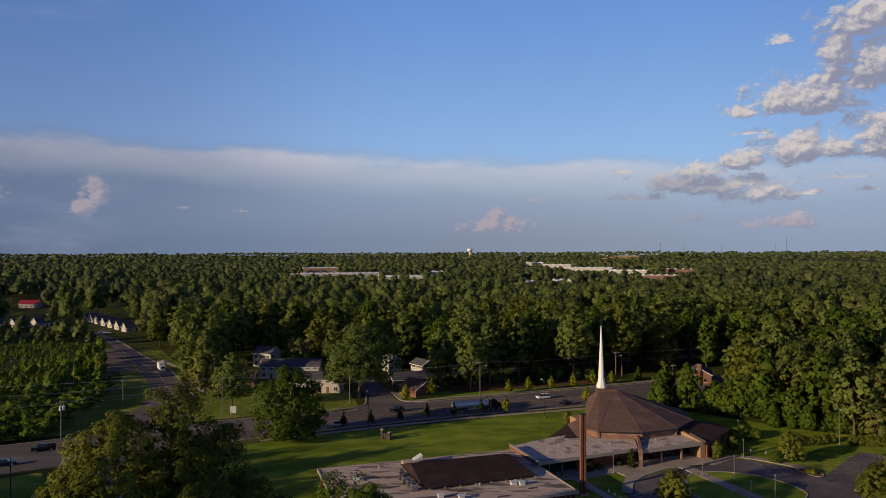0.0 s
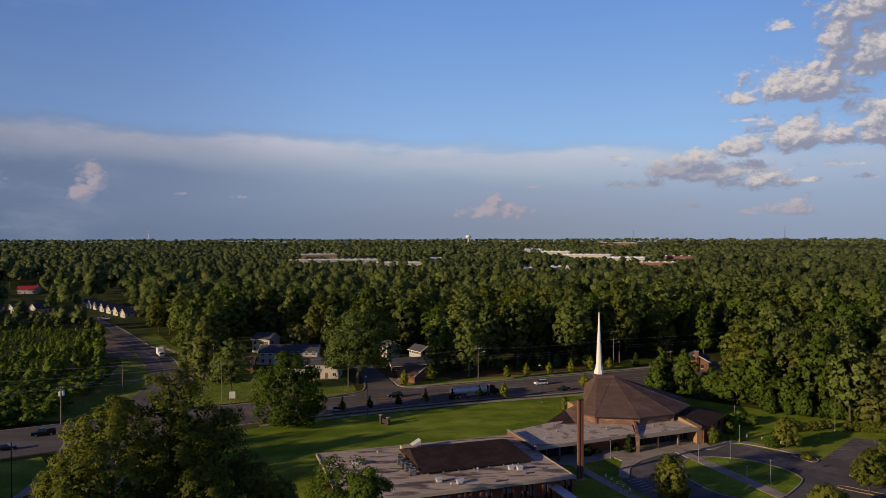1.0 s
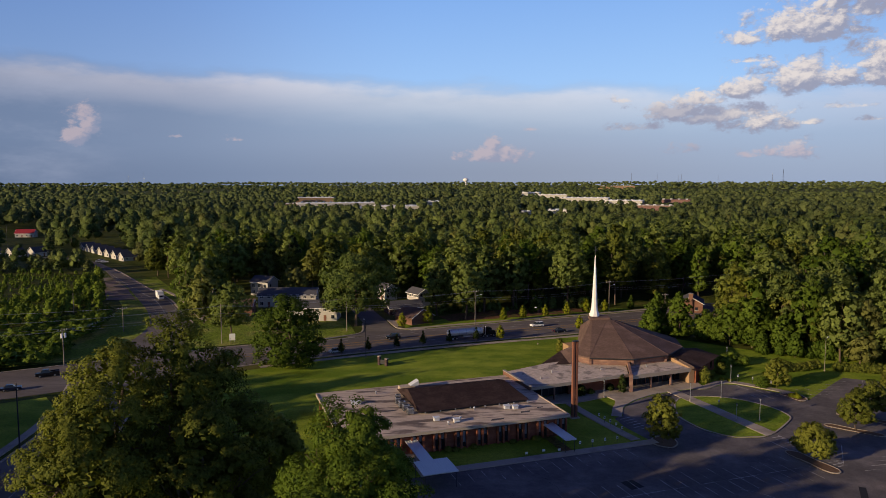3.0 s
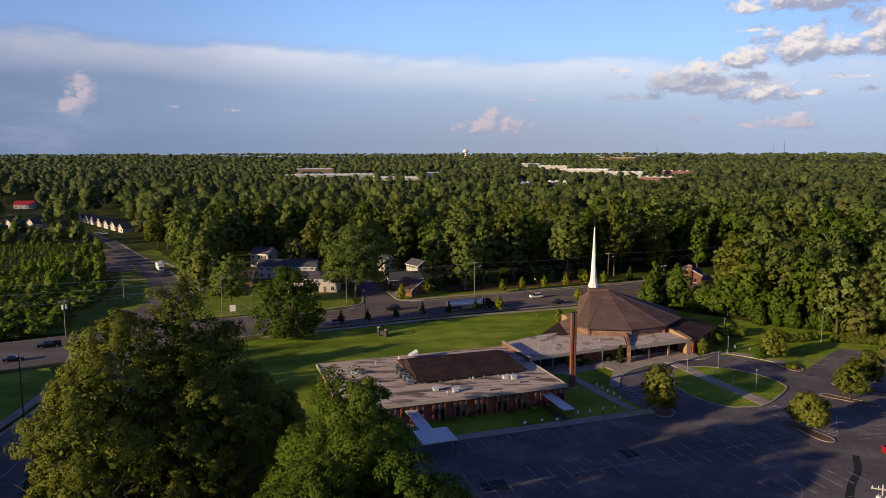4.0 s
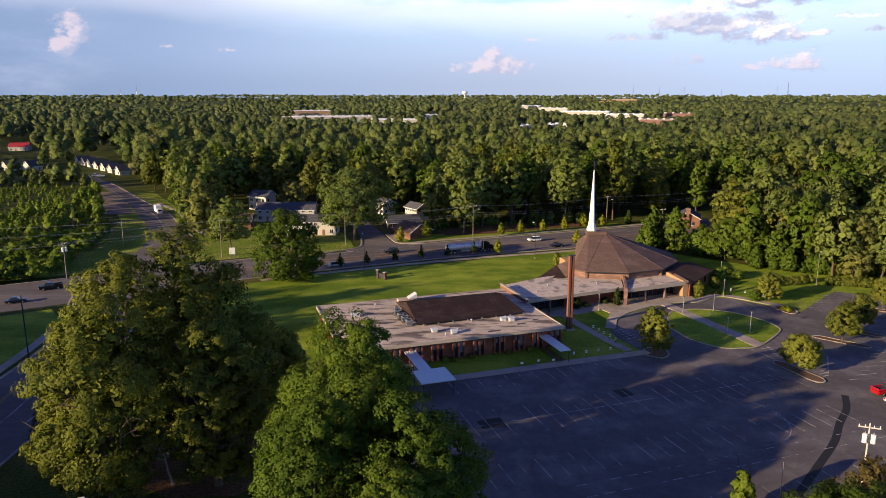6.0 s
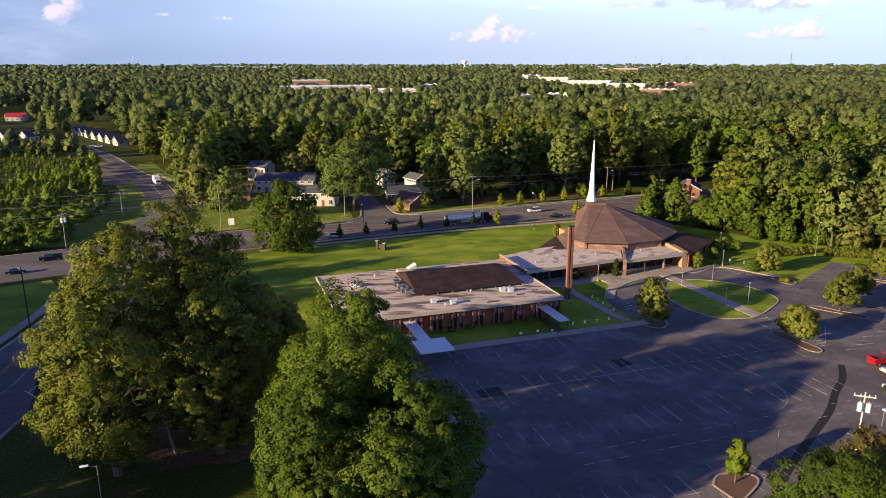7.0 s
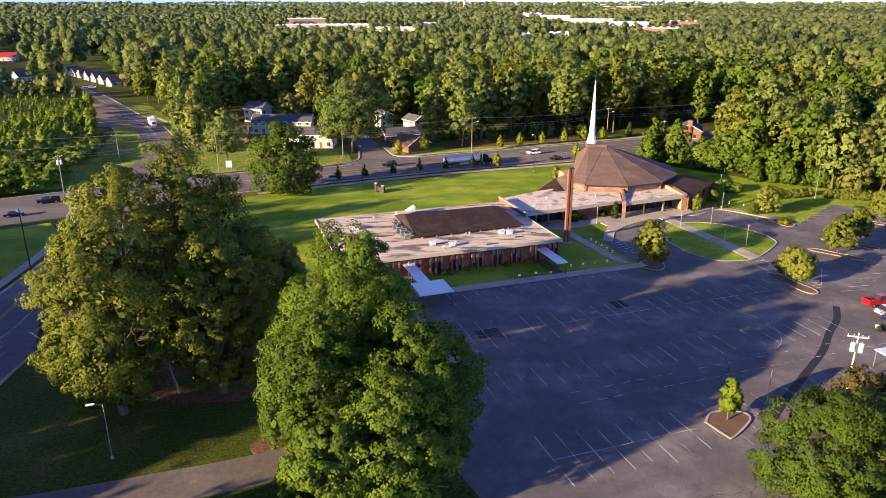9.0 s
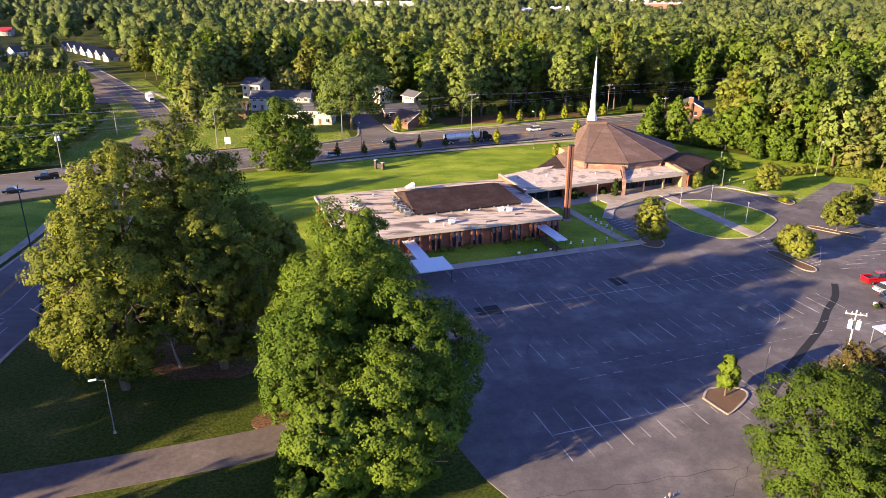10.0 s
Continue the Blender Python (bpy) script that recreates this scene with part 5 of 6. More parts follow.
def shrub(x, y, H, R, leaves=LEAF_OAK, style="round", seed=0, label="clipped green shrub beside the church"):
    rng = np.random.default_rng(200 + seed)
    ob = thing("shrub", label, "shrub", pose(x, y, 0.05, 0, 0, rng.uniform(0, 360)), "church shrubs")
    v, f, k = crown_arrays(rng, style, R, H, 60, 0.2)
    part("stem", rod((0, 0, 0), (0, 0, H * 0.5), 0.06, 0.03, 5), BARK, ob)
    o = new("foliage", mesh_of("foliage", v, f, leaves, normals=k))
    o.parent = ob


for k, (x, y, H, R, mt, st) in enumerate(((44.0, 165.2, 4.4, 1.3, LEAF_PINE, "tall"), (41.3, 166.6, 1.6, 1.1, LEAF_PINE, "round"), (33.4, 162.6, 2.6, 1.6, LEAF_PINE, "round"), (36, 163.8, 1.2, 1.0, LEAF_OAK, "round"), (66.6, 172.6, 4.0, 1.6, LEAF_OAK, "round"), (69.5, 177.5, 2.0, 1.4, LEAF_OAK, "round"),
                                       (73.6, 180.5, 3.0, 1.6, LEAF_OAK, "round"), (77.5, 188.5, 3.2, 2.6, LEAF_YOUNG, "round"), (80.5, 190.2, 3.6, 2.8, LEAF_YOUNG, "round"), (83.4, 190.0, 2.8, 2.2, LEAF_YOUNG, "round"), (36.0, 206.0, 4.2, 1.7, LEAF_OAK, "tall"), (66.2, 182.6, 1.8, 1.2, LEAF_OAK, "round"),
                                       (71.5, 174.6, 0.9, 0.7, LEAF_YELLOW, "round"), (73.2, 173.8, 0.8, 0.7, LEAF_YELLOW, "round"), (82.2, 160.4, 1.0, 0.8, LEAF_YELLOW, "round"), (83.6, 161.0, 0.9, 0.7, LEAF_YELLOW, "round"), (83.2, 159.6, 1.0, 0.8, LEAF_YELLOW, "round"), (79.0, 168.6, 2.6, 1.8, LEAF_YOUNG, "round"))):
    shrub(x, y, H, R, mt, st, k)
for k, (u, v, H) in enumerate(((-25.5, 0.0, 0.9), (-24.2, -0.3, 0.7), (-20.3, 0.0, 0.7), (-12.2, 0.0, 0.6), (-7.6, -0.2, 0.9), (-6.9, 0.0, 0.7))):
    shrub(*uv(u, v), H, 0.75, LEAF_OAK, "round", 40 + k, "low green shrub against the hall's brick wall")


def hedge():
    rng = np.random.default_rng(7)
    for a, b in (((88, 182.0), (103, 186.0)), ((106, 183.4), (135, 175.5))):
        vs, fs, ks, at = [], [], [], 0
        d = Vector(b) - Vector(a)
        for i in range(int(d.length / 1.4)):
            p = Vector(a) + d * (i * 1.4 / d.length)
            v, f, k = crown_arrays(rng, "round", 1.5, 2.4 + rng.uniform(-0.4, 0.4), 22, 0.3)
            ks.append(k)
            vs.append(v + (p.x, p.y + rng.uniform(-0.3, 0.3), 0))
            fs.append(f + at)
            at += len(v)
        tagged(new("hedge", mesh_of("hedge", np.concatenate(vs), np.concatenate(fs), LEAF_OAK, normals=np.concatenate(ks))), "dense green hedge along the edge of the car park", "hedge")


hedge()

# ---- woods ----
# distant sheds: from and to (degrees right of +y), distance, depth, height, wall, roof
SHEDS = (("white warehouse with tan walls far off", -11.2, -8.4, 1500, 50, 13.5, 2, 0), ("long low white warehouse in the distant woods", -11.3, -5.0, 1290, 40, 11, 0, 0), ("long white warehouse roof among distant woods", -5.1, -1.4, 1140, 60, 11, 0, 0),
         ("low red brick works among distant trees", -13.2, -11.2, 1290, 40, 10.5, 1, 1), ("small white depot far off", -1.0, 0.2, 1310, 30, 10, 0, 0), ("thin white warehouse roof far off", 6.6, 8.2, 1950, 60, 13, 0, 0), ("white warehouse far off", 8.1, 10.4, 1720, 60, 13, 0, 0),
         ("wide white warehouse far off", 9.9, 13.6, 1500, 70, 12, 0, 0), ("long pale warehouse with grey doors far off", 12.9, 16.2, 1400, 60, 10.5, 0, 0), ("low pinkish brick factory far off", 15.6, 18.5, 1130, 50, 11, 1, 1), ("red-roofed factory far off", 17.4, 19.7, 1390, 60, 14, 1, 2),
         ("small white depot far off", 8.7, 10.4, 985, 26, 11, 0, 0), ("tiny white depot among trees", 6.6, 7.5, 975, 20, 10, 0, 0))


def wedge(a0, a1, r0, r1):
    """The plan of a sector between two directions and two distances."""
    return [(r * math.sin(radians(a)), r * math.cos(radians(a))) for a, r in ((a0, r0), (a1, r0), (a1, r1), (a0, r1))]


OPEN_GRASS = [wedge(-31.4, -28.9, 490, 585), wedge(-31.2, -29.0, 585, 780)]
GLADES = OPEN_GRASS + [wedge(a0 - 0.1, a1 + 0.1, 0.74 * far_off, far_off + deep + 25) for label, a0, a1, far_off, deep, h, wall, roof in SHEDS]
CLEAR = [[(-62, 236), (-84, 243), (-98, 284), (-90, 292), (-60, 266)], [(74, 212), (90, 203), (104, 262), (84, 268)], [(-140, 40), (160, 40), (160, 186), (112, 191), (98, 199), (86, 208), (80, 222), (84, 250), (130, 262), (130, 300), (84, 292), (66, 280), (14, 268), (-1, 262), (-2, 292), (-16, 310), (-40, 306), (-66, 320), (-92, 328), (-90, 272), (-60, 262), (-62, 240), (-100, 215), (-140, 195)],
         [(-120, 180), (-60, 225), (-62, 240), (-84, 245), (-96, 283), (-126, 334), (-156, 384), (-206, 440), (-268, 480), (-285, 455), (-225, 430), (-180, 376), (-150, 330), (-130, 290), (-125, 250)],
         [(-350, 20), (-350, 120), (-118, 200), (-80, 160), (-140, 110)], [(-110, 185), (-116, 250), (-126, 290), (-146, 330), (-174, 376), (-225, 388), (-340, 366), (-430, 300), (-430, 150)],
         [(-275, 508), (-215, 444), (-150, 372), (-122, 325), (-114, 330), (-136, 358), (-160, 392), (-186, 432), (-198, 448), (-242, 524)],
         [(-225, 440), (-188, 440), (-245, 560), (-290, 545)], [(-400, 590), (-345, 590), (-350, 680), (-410, 690)], [(-330, 470), (-285, 455), (-280, 490), (-320, 500)], [(-255, 600), (-195, 600), (-190, 690), (-258, 680)],
         [(650, 2500), (780, 2500), (900, 3200), (700, 3200)], [(-1050, 1200), (-760, 1200), (-780, 1500), (-1100, 1520)]]


def inside(pts, poly):
    x, y = pts[:, 0], pts[:, 1]
    hit = np.zeros(len(pts), bool)
    for (x0, y0), (x1, y1) in zip(poly, [*poly[1:], poly[0]]):
        if y0 != y1:
            hit ^= ((y0 > y) != (y1 > y)) & (x < (x1 - x0) * (y - y0) / (y1 - y0) + x0)
    return hit


def spread(rng, r0, r1, gap, half=37.0, deep=1.0):
    """Places for trees in a sector ahead, gap metres apart, outside the clearings."""
    rows = np.arange(r0, r1, gap * deep)
    out = []
    for r in rows:
        n = int(2 * radians(half) * r / gap)
        a = radians(-half) + 2 * radians(half) * (np.arange(n) + rng.uniform(0, 1, n)) / n
        rr = r + rng.uniform(-0.45, 0.45, n) * gap * deep
        out.append(np.stack([rr * np.sin(a), rr * np.cos(a)], 1))
    p = np.concatenate(out)
    keep = np.ones(len(p), bool)
    for poly in CLEAR + GLADES:
        keep &= ~inside(p, poly)
    return p[keep]


def wood(name, label, rng, places, variants, material, height, jitter=0.25):
    """Far trees joined into one mesh."""
    vs, fs, ts, ks, at = [], [], [], [], 0
    for x, y in places:
        v, f, k = variants[rng.integers(len(variants))]
        a = rng.uniform(0, 2 * math.pi)
        roll = math.sin(x / 61 + 2 * math.sin(y / 97)) * math.cos(y / 73 + x / 190)
        s = height * rng.uniform(1 - jitter, 1 + jitter) * (1 + 0.16 * roll)
        s *= 0.55 if x < -165 and y < 470 + 0.2 * (x + 250) and x < -60 - 0.32 * y else 1.0        # lower trees beside the upper road
        ca, sa = math.cos(a), math.sin(a)
        w = v * s * (rng.uniform(0.85, 1.2), rng.uniform(0.85, 1.2), 1)
        vs.append(np.stack([w[:, 0] * ca - w[:, 1] * sa + x, w[:, 0] * sa + w[:, 1] * ca + y, w[:, 2] + float(swell(x, y))], 1))
        ks.append(np.stack([k[:, 0] * ca - k[:, 1] * sa, k[:, 0] * sa + k[:, 1] * ca, k[:, 2]], 1))
        fs.append(f + at)
        ts.append(np.full(len(v), np.clip(0.5 + 0.32 * math.sin(x / 83 + y / 140) + rng.uniform(-0.34, 0.34), 0, 0.999)))
        at += len(v)
    return tagged(new(name, mesh_of(name, np.concatenate(vs), np.concatenate(fs), material, np.concatenate(ts), np.concatenate(ks))), label, "woods", "", "stuff")


def unit_trees(seed, styles, per, leaf, R=0.24, base=0.3, core=0.8, keep=99, twigs=0):
    """Crowns of trees one metre tall, to be scaled."""
    out = []
    for k, style in enumerate(styles):
        v, f, nrm = crown_arrays(np.random.default_rng(seed + k), style, R, 1 - base, per, leaf, core, twigs, keep, dome=0.55)
        out.append((v + (0, 0, base), f, nrm))
    return out


def woods():
    rng = np.random.default_rng(3)
    near = spread(rng, 185, 420, 11.2)
    near = near[np.argsort(np.hypot(near[:, 0], near[:, 1]))]
    first, rest = near[:290], near[290:]
    kinds = []
    for k, (style, mt, base, R, label) in enumerate((("round", LEAF_WOOD, 0.25, 0.29, "tall leafy woodland tree"), ("tall", LEAF_WOOD, 0.24, 0.27, "tall leafy woodland tree"), ("round", LEAF_LIME, 0.26, 0.27, "tall bright green woodland tree"), ("tall", LEAF_LIME, 0.14, 0.24, "tall bright green woodland tree"),
                                                    ("pine", LEAF_PINE, 0.42, 0.19, "tall dark bare-trunked pine"), ("tall", LEAF_OAK, 0.20, 0.28, "tall olive-green woodland tree"), ("round", LEAF_OAK, 0.15, 0.31, "broad olive-green woodland tree"))):
        kinds.append(tree("woodland_tree", label + " at the edge of the woods", *first[k], 22, 22 * R, 22 * base, style, mt, 22, 0.62, 0.30, 3, 300 + k, "woodland trees", core=0, twigs=7, dome=0.55))
    for i, (x, y) in enumerate(first[len(kinds):]):
        pick = kinds[rng.choice(7, p=(0.24, 0.20, 0.12, 0.10, 0.08, 0.16, 0.10))]
        right = 1.0 if x < 70 else 1.06
        s = right * rng.uniform(0.66, 1.24)
        copy_thing(pick, pose(x, y, 0, 0, 0, rng.uniform(0, 360)) @ Matrix.Diagonal((s * rng.uniform(0.9, 1.15), s * rng.uniform(0.9, 1.15), s, 1)))
    mixed = ("round", "round", "tall", "round", "round", "tall", "round", "round")
    wood("woods_near", "dense green mixed woods behind the road", rng, rest, unit_trees(400, mixed, 15, 0.034, 0.29, 0.10, 0, twigs=5), LEAF_WOOD, 21, 0.36)
    wood("woods_middle", "dense green woods towards the warehouses", rng, spread(rng, 420, 640, 13.0), unit_trees(420, mixed, 20, 0.040, 0.31, 0.10, 0.80, 13), LEAF_MIDDLE, 20.5, 0.36)
    wood("woods_far", "green woods in the distance", rng, spread(rng, 640, 1100, 11.5, deep=1.8), unit_trees(440, mixed, 8, 0.060, 0.36, 0.1, 0.92, 6), LEAF_FAR, 19, 0.38)
    wood("woods_farther", "green woods far off", rng, spread(rng, 1100, 2000, 12, deep=3.2), unit_trees(460, mixed, 0, 0, 0.55, 0.05, 1.0, 4), LEAF_FAR, 18, 0.3)
    wood("woods_horizon", "dark woods on the horizon", rng, spread(rng, 2000, 4950, 21, deep=8.0), unit_trees(480, mixed, 0, 0, 1.0, 0.0, 1.0, 2), LEAF_FAR, 17, 0.35)
    # young growth and shrubs left of the upper road
    p = np.stack([rng.uniform(-330, -96, 16000), rng.uniform(170, 400, 16000)], 1)
    young_poly = [(-127, 266), (-146, 306), (-162, 338), (-178, 374), (-226, 392), (-330, 362), (-300, 240), (-200, 205), (-142, 227), (-136, 240)]
    shrub_poly = [(-118, 185), (-106, 190), (-110, 212), (-114, 240), (-122, 260), (-126, 258), (-134, 238), (-138, 222), (-200, 200), (-200, 150)]
    sap = p[inside(p, young_poly)][:1500]
    low = p[inside(p, shrub_poly)][:800]
    wood("young_growth", "bright green young trees growing thickly beside the road", rng, sap, unit_trees(500, ("tall", "cone", "tall", "cone"), 9, 0.085, 0.34, 0.0, 0.75, 8), LEAF_YOUNG, 6.2, 0.42)
    wood("scrub", "low bright green scrub along the roadside", rng, low, unit_trees(520, ("round", "round"), 9, 0.20, 0.7, 0.0, 0.7, 7), LEAF_YOUNG, 3.2, 0.4)
    q = np.concatenate([np.stack([r * np.sin(a), r * np.cos(a)], 1) for a, r in ((rng.uniform(radians(a0), radians(a1), int(26 * (a1 - a0))), far_off * rng.uniform(0.74, 0.985, int(26 * (a1 - a0)))) for label, a0, a1, far_off, *rest in SHEDS)])
    wood("far_growth", "low green growth round the distant warehouses", rng, q, unit_trees(460, mixed, 0, 0, 0.9, 0.0, 1.0, 4), LEAF_FAR, 7.5, 0.4)
    dark = [(-184, 384), (-226, 394), (-330, 366), (-430, 330), (-430, 440), (-285, 452), (-232, 432)]
    p = np.stack([rng.uniform(-430, -180, 1500), rng.uniform(325, 455, 1500)], 1)
    wood("low_wood", "dark green low wood beside the upper road", rng, p[inside(p, dark) & ~inside(p, OPEN_GRASS[0])][:420], unit_trees(420, mixed, 9, 0.078, 0.36, 0.05, 0.70, 12), LEAF_MIDDLE, 11.5, 0.35)
    edge = np.array([(x, y) for x, y in zip(rng.uniform(-4, 66, 40), rng.uniform(0, 1, 40))])
    edge = np.stack([edge[:, 0], 266 + edge[:, 0] * 0.22 + edge[:, 1] * 8], 1)
    wood("undergrowth", "dark green undergrowth at the wood's edge", rng, edge, unit_trees(540, ("round", "cone"), 12, 0.18, 0.5, 0.0), LEAF_WOOD, 3.2, 0.5)
    skirt = np.stack([rng.uniform(92, 170, 60), rng.uniform(0, 1, 60)], 1)
    skirt = np.stack([skirt[:, 0], np.interp(skirt[:, 0], (84, 98, 112, 170), (209, 199.5, 192.5, 187)) + skirt[:, 1] * 5], 1)
    wood("wood_skirt", "low leafy branches at the edge of the woods", rng, skirt, unit_trees(560, ("round", "tall"), 30, 0.08, 0.40, 0.0, 0.62), LEAF_LIME, 4.5, 0.5)


woods()

# ---- houses ----


def house(label, x, y, ang, w, d, h, rise, wall, roof, rows=2, cols=4, door=True, chimney=False, name="house", group="estate houses"):
    """A gabled house: w along its ridge, d deep, its front towards -y before it is turned."""
    ob = thing(name, label, "house", pose(x, y, float(swell(x, y)), 0, 0, ang), group)
    b = prism([(-w / 2, -d / 2), (w / 2, -d / 2), (w / 2, 0), (w / 2, d / 2), (-w / 2, d / 2), (-w / 2, 0)], 0, [h, h, h + rise, h, h, h + rise])
    bmesh.ops.triangulate(b, faces=[f for f in b.faces if len(f.verts) > 4])
    part("wall", b, wall, ob)
    o = 0.45
    k = rise / (d / 2)
    for s in (-1, 1):
        b = bmesh.new()
        pts = [(-w / 2 - o, s * (d / 2 + o), h - k * o + 0.05), (w / 2 + o, s * (d / 2 + o), h - k * o + 0.05), (w / 2 + o, 0, h + rise + 0.05), (-w / 2 - o, 0, h + rise + 0.05)]
        hi, lo = [b.verts.new(p) for p in pts], [b.verts.new((p[0], p[1], p[2] + 0.22)) for p in pts]
        b.faces.new(lo)
        b.faces.new(hi[::-1])
        for i in range(4):
            b.faces.new((hi[i], hi[(i + 1) % 4], lo[(i + 1) % 4], lo[i]))
        bmesh.ops.recalc_face_normals(b, faces=b.faces)
        part("roof", b, roof, ob)
    part("gutter", box(-w / 2 - o, w / 2 + o, -d / 2 - o - 0.1, -d / 2 - o + 0.03, h - k * o - 0.08, h - k * o + 0.1), WHITE, ob)
    for r in range(rows):
        z = 0.9 + r * 2.75
        for c in range(cols):
            xx = -w / 2 + w * (c + 0.5) / cols
            if door and r == 0 and c % 2 == 1:
                dr = part("door", box(xx - 0.5, xx + 0.5, -d / 2 - 0.06, -d / 2 + 0.05, 0.1, 2.15), RUST, ob)
                part("door_knob", box(xx + 0.32, xx + 0.4, -d / 2 - 0.12, -d / 2 - 0.06, 1.0, 1.1), STEEL, dr)
                continue
            wn = part("window", box(xx - 0.55, xx + 0.55, -d / 2 - 0.05, -d / 2 + 0.05, z, z + 1.35), GLASS, ob)
            part("window_frame", box(xx - 0.65, xx + 0.65, -d / 2 - 0.07, -d / 2 + 0.03, z - 0.12, z), WHITE, wn)
            part("window_frame", box(xx - 0.65, xx + 0.65, -d / 2 - 0.07, -d / 2 + 0.03, z + 1.35, z + 1.45), WHITE, wn)
            part("window_bar", box(xx - 0.03, xx + 0.03, -d / 2 - 0.065, -d / 2 - 0.05, z, z + 1.35), WHITE, wn)
        for s in (-1, 1):
            wn = part("window", box(s * w / 2 - 0.05, s * w / 2 + 0.05, -d / 4 - 0.5, -d / 4 + 0.5, z, z + 1.3), GLASS, ob)
            part("window_frame", box(s * w / 2 - 0.07, s * w / 2 + 0.07, -d / 4 - 0.6, -d / 4 + 0.6, z - 0.12, z), WHITE, wn)
    for e in (-1, 1):                               # white rake boards on the gables
        for s in (-1, 1):
            part("rake_board", rod((e * (w / 2 + o), s * (d / 2 + o), h - k * o + 0.1), (e * (w / 2 + o), 0, h + rise + 0.1), 0.13, n=4), WHITE, ob)
    if chimney:
        ch = part("chimney", box(-w / 2 - 0.7, -w / 2 + 0.05, -0.9, 0.7, 0, h + rise + 1.3), HOUSE_BRICK, ob, "tall red brick chimney")
        part("chimney_cap", box(-w / 2 - 0.8, -w / 2 + 0.15, -1.0, 0.8, h + rise + 1.3, h + rise + 1.45), CONCRETE, ch)
    return ob


house("long two-storey house with grey roof and white siding", -46.5, 258, -3, 20, 8, 4.9, 2.0, SIDING, SHINGLE_GREY, 2, 7)
house("two-storey town house with brown brick and grey roof", -61, 287, 2, 23, 9, 4.8, 2.3, SIDING, SHINGLE_GREY, 2, 8)
house("small brick house with a brown roof among trees", -76, 268, 5, 11, 8, 3.6, 2.0, HOUSE_BRICK, SHINGLE, 1, 4)
house("white two-storey house with a grey roof", -78, 316, -20, 9, 8, 6.0, 2.2, SIDING, SHINGLE_GREY, 2, 3)
house("narrow white two-storey house with dark roof", -8.0, 288, -55, 8.5, 6.0, 5.0, 1.7, SIDING, SHINGLE_GREY, 2, 5)
house("narrow white two-storey house half hidden by trees", -22.5, 302, -55, 8.5, 6.0, 5.0, 1.7, SIDING, SHINGLE_GREY, 2, 5)
house("low dark-roofed house behind the brick gatehouse", -13.5, 270, 20, 13, 8, 2.6, 2.0, SHINGLE_DARK, SHINGLE_GREY, 1, 4)
house("small red brick gatehouse with a brown roof", -8.6, 251.5, 131, 9.5, 9.8, 2.6, 2.6, HOUSE_BRICK, SHINGLE, 1, 3)
house("red brick house with a tall brick chimney", 98.5, 273, 70, 11, 9, 3.6, 2.4, HOUSE_BRICK, SHINGLE_GREY, 1, 3, chimney=True)
for k in range(7):
    house("white gabled terrace house with a dark roof", -262 + k * 10.4, 530 - k * 12.4, 46, 9.0, 7.6, 2.7, 2.8, SIDING, SHINGLE_GREY, 1, 2, group="gabled terrace")
for k in range(3):
    house("white gabled terrace house with a dark roof", -300 + k * 13, 478 + k * 3, 60, 8.5, 9.5, 3.0, 3.2, SIDING, SHINGLE_GREY, 1, 2, group="gabled terrace")
house("white house with a bright red metal roof", -378, 652, 10, 16, 9, 3.8, 3.2, SIDING, RED_ROOF, 1, 4)
for x, y in ((-232, 652), (-206, 668), (-262, 640)):
    house("pale house roof showing among the trees", x, y, 30, 14, 9, 5.0, 3.0, SIDING, SHINGLE_GREY, 2, 4)

# ---- far buildings ----


def shed(label, x, y, ang, w, d, h, wall, roof, bays=8, name="warehouse"):
    ob = thing(name, label, "warehouse", pose(x, y, float(swell(x, y)), 0, 0, ang), "distant warehouses")
    part("wall", box(-w / 2, w / 2, -d / 2, d / 2, 0, h), wall, ob)
    part("roof", box(-w / 2 - 0.6, w / 2 + 0.6, -d / 2 - 0.6, d / 2 + 0.6, h, h + 0.9), roof, ob)
    for k in range(bays):
        u = -w / 2 + w * (k + 0.5) / bays
        part("loading_door", box(u - 2, u + 2, -d / 2 - 0.2, -d / 2 + 0.2, 0.5, h * 0.55), STEEL, ob)
        part("roof_unit", box(u - 2, u + 2, -d * 0.2, -d * 0.2 + 4, h + 0.9, h + 2.4), METAL_WHITE, ob)


for label, a0, a1, far_off, deep, h, wall, roof in SHEDS:
    mid, reach = radians((a0 + a1) / 2), far_off + deep / 2
    shed(label, reach * math.sin(mid), reach * math.cos(mid), -math.degrees(mid) + (6 if a0 < 0 else -5), far_off * radians(a1 - a0), deep, h, (SIDING, RED_BRICK_FAR, TAN_BRICK)[wall], (WHITE, MEMBRANE, RED_BRICK_FAR)[roof], max(2, int((a1 - a0) * 2)))
shed("large pale warehouse near the horizon", 790, 3150, 0, 150, 60, 14, TAN_BRICK, WHITE, 5)
for x, w in ((-905, 40), (-850, 60), (-960, 40)):
    shed("small white warehouse far off", x, 1470, 10, w, 25, 8.5, SIDING, WHITE, 2)


def water_tower(x, y, s):
    z = float(swell(x, y))
    ob = thing("water_tower", "white water tower rising over the distant woods", "water tower", pose(x, y, z))
    b = bmesh.new()
    bmesh.ops.create_uvsphere(b, u_segments=20, v_segments=12, radius=1.0)
    bmesh.ops.transform(b, matrix=Matrix.Translation((0, 0, 34 * s)) @ Matrix.Diagonal((15 * s, 15 * s, 10 * s, 1)), verts=b.verts)
    part("tank", b, WHITE, ob, smooth=True)
    part("stem", rod((0, 0, 0), (0, 0, 27 * s), 5 * s, 3.5 * s, 12), WHITE, ob)


water_tower(145, 3700, 1.0)


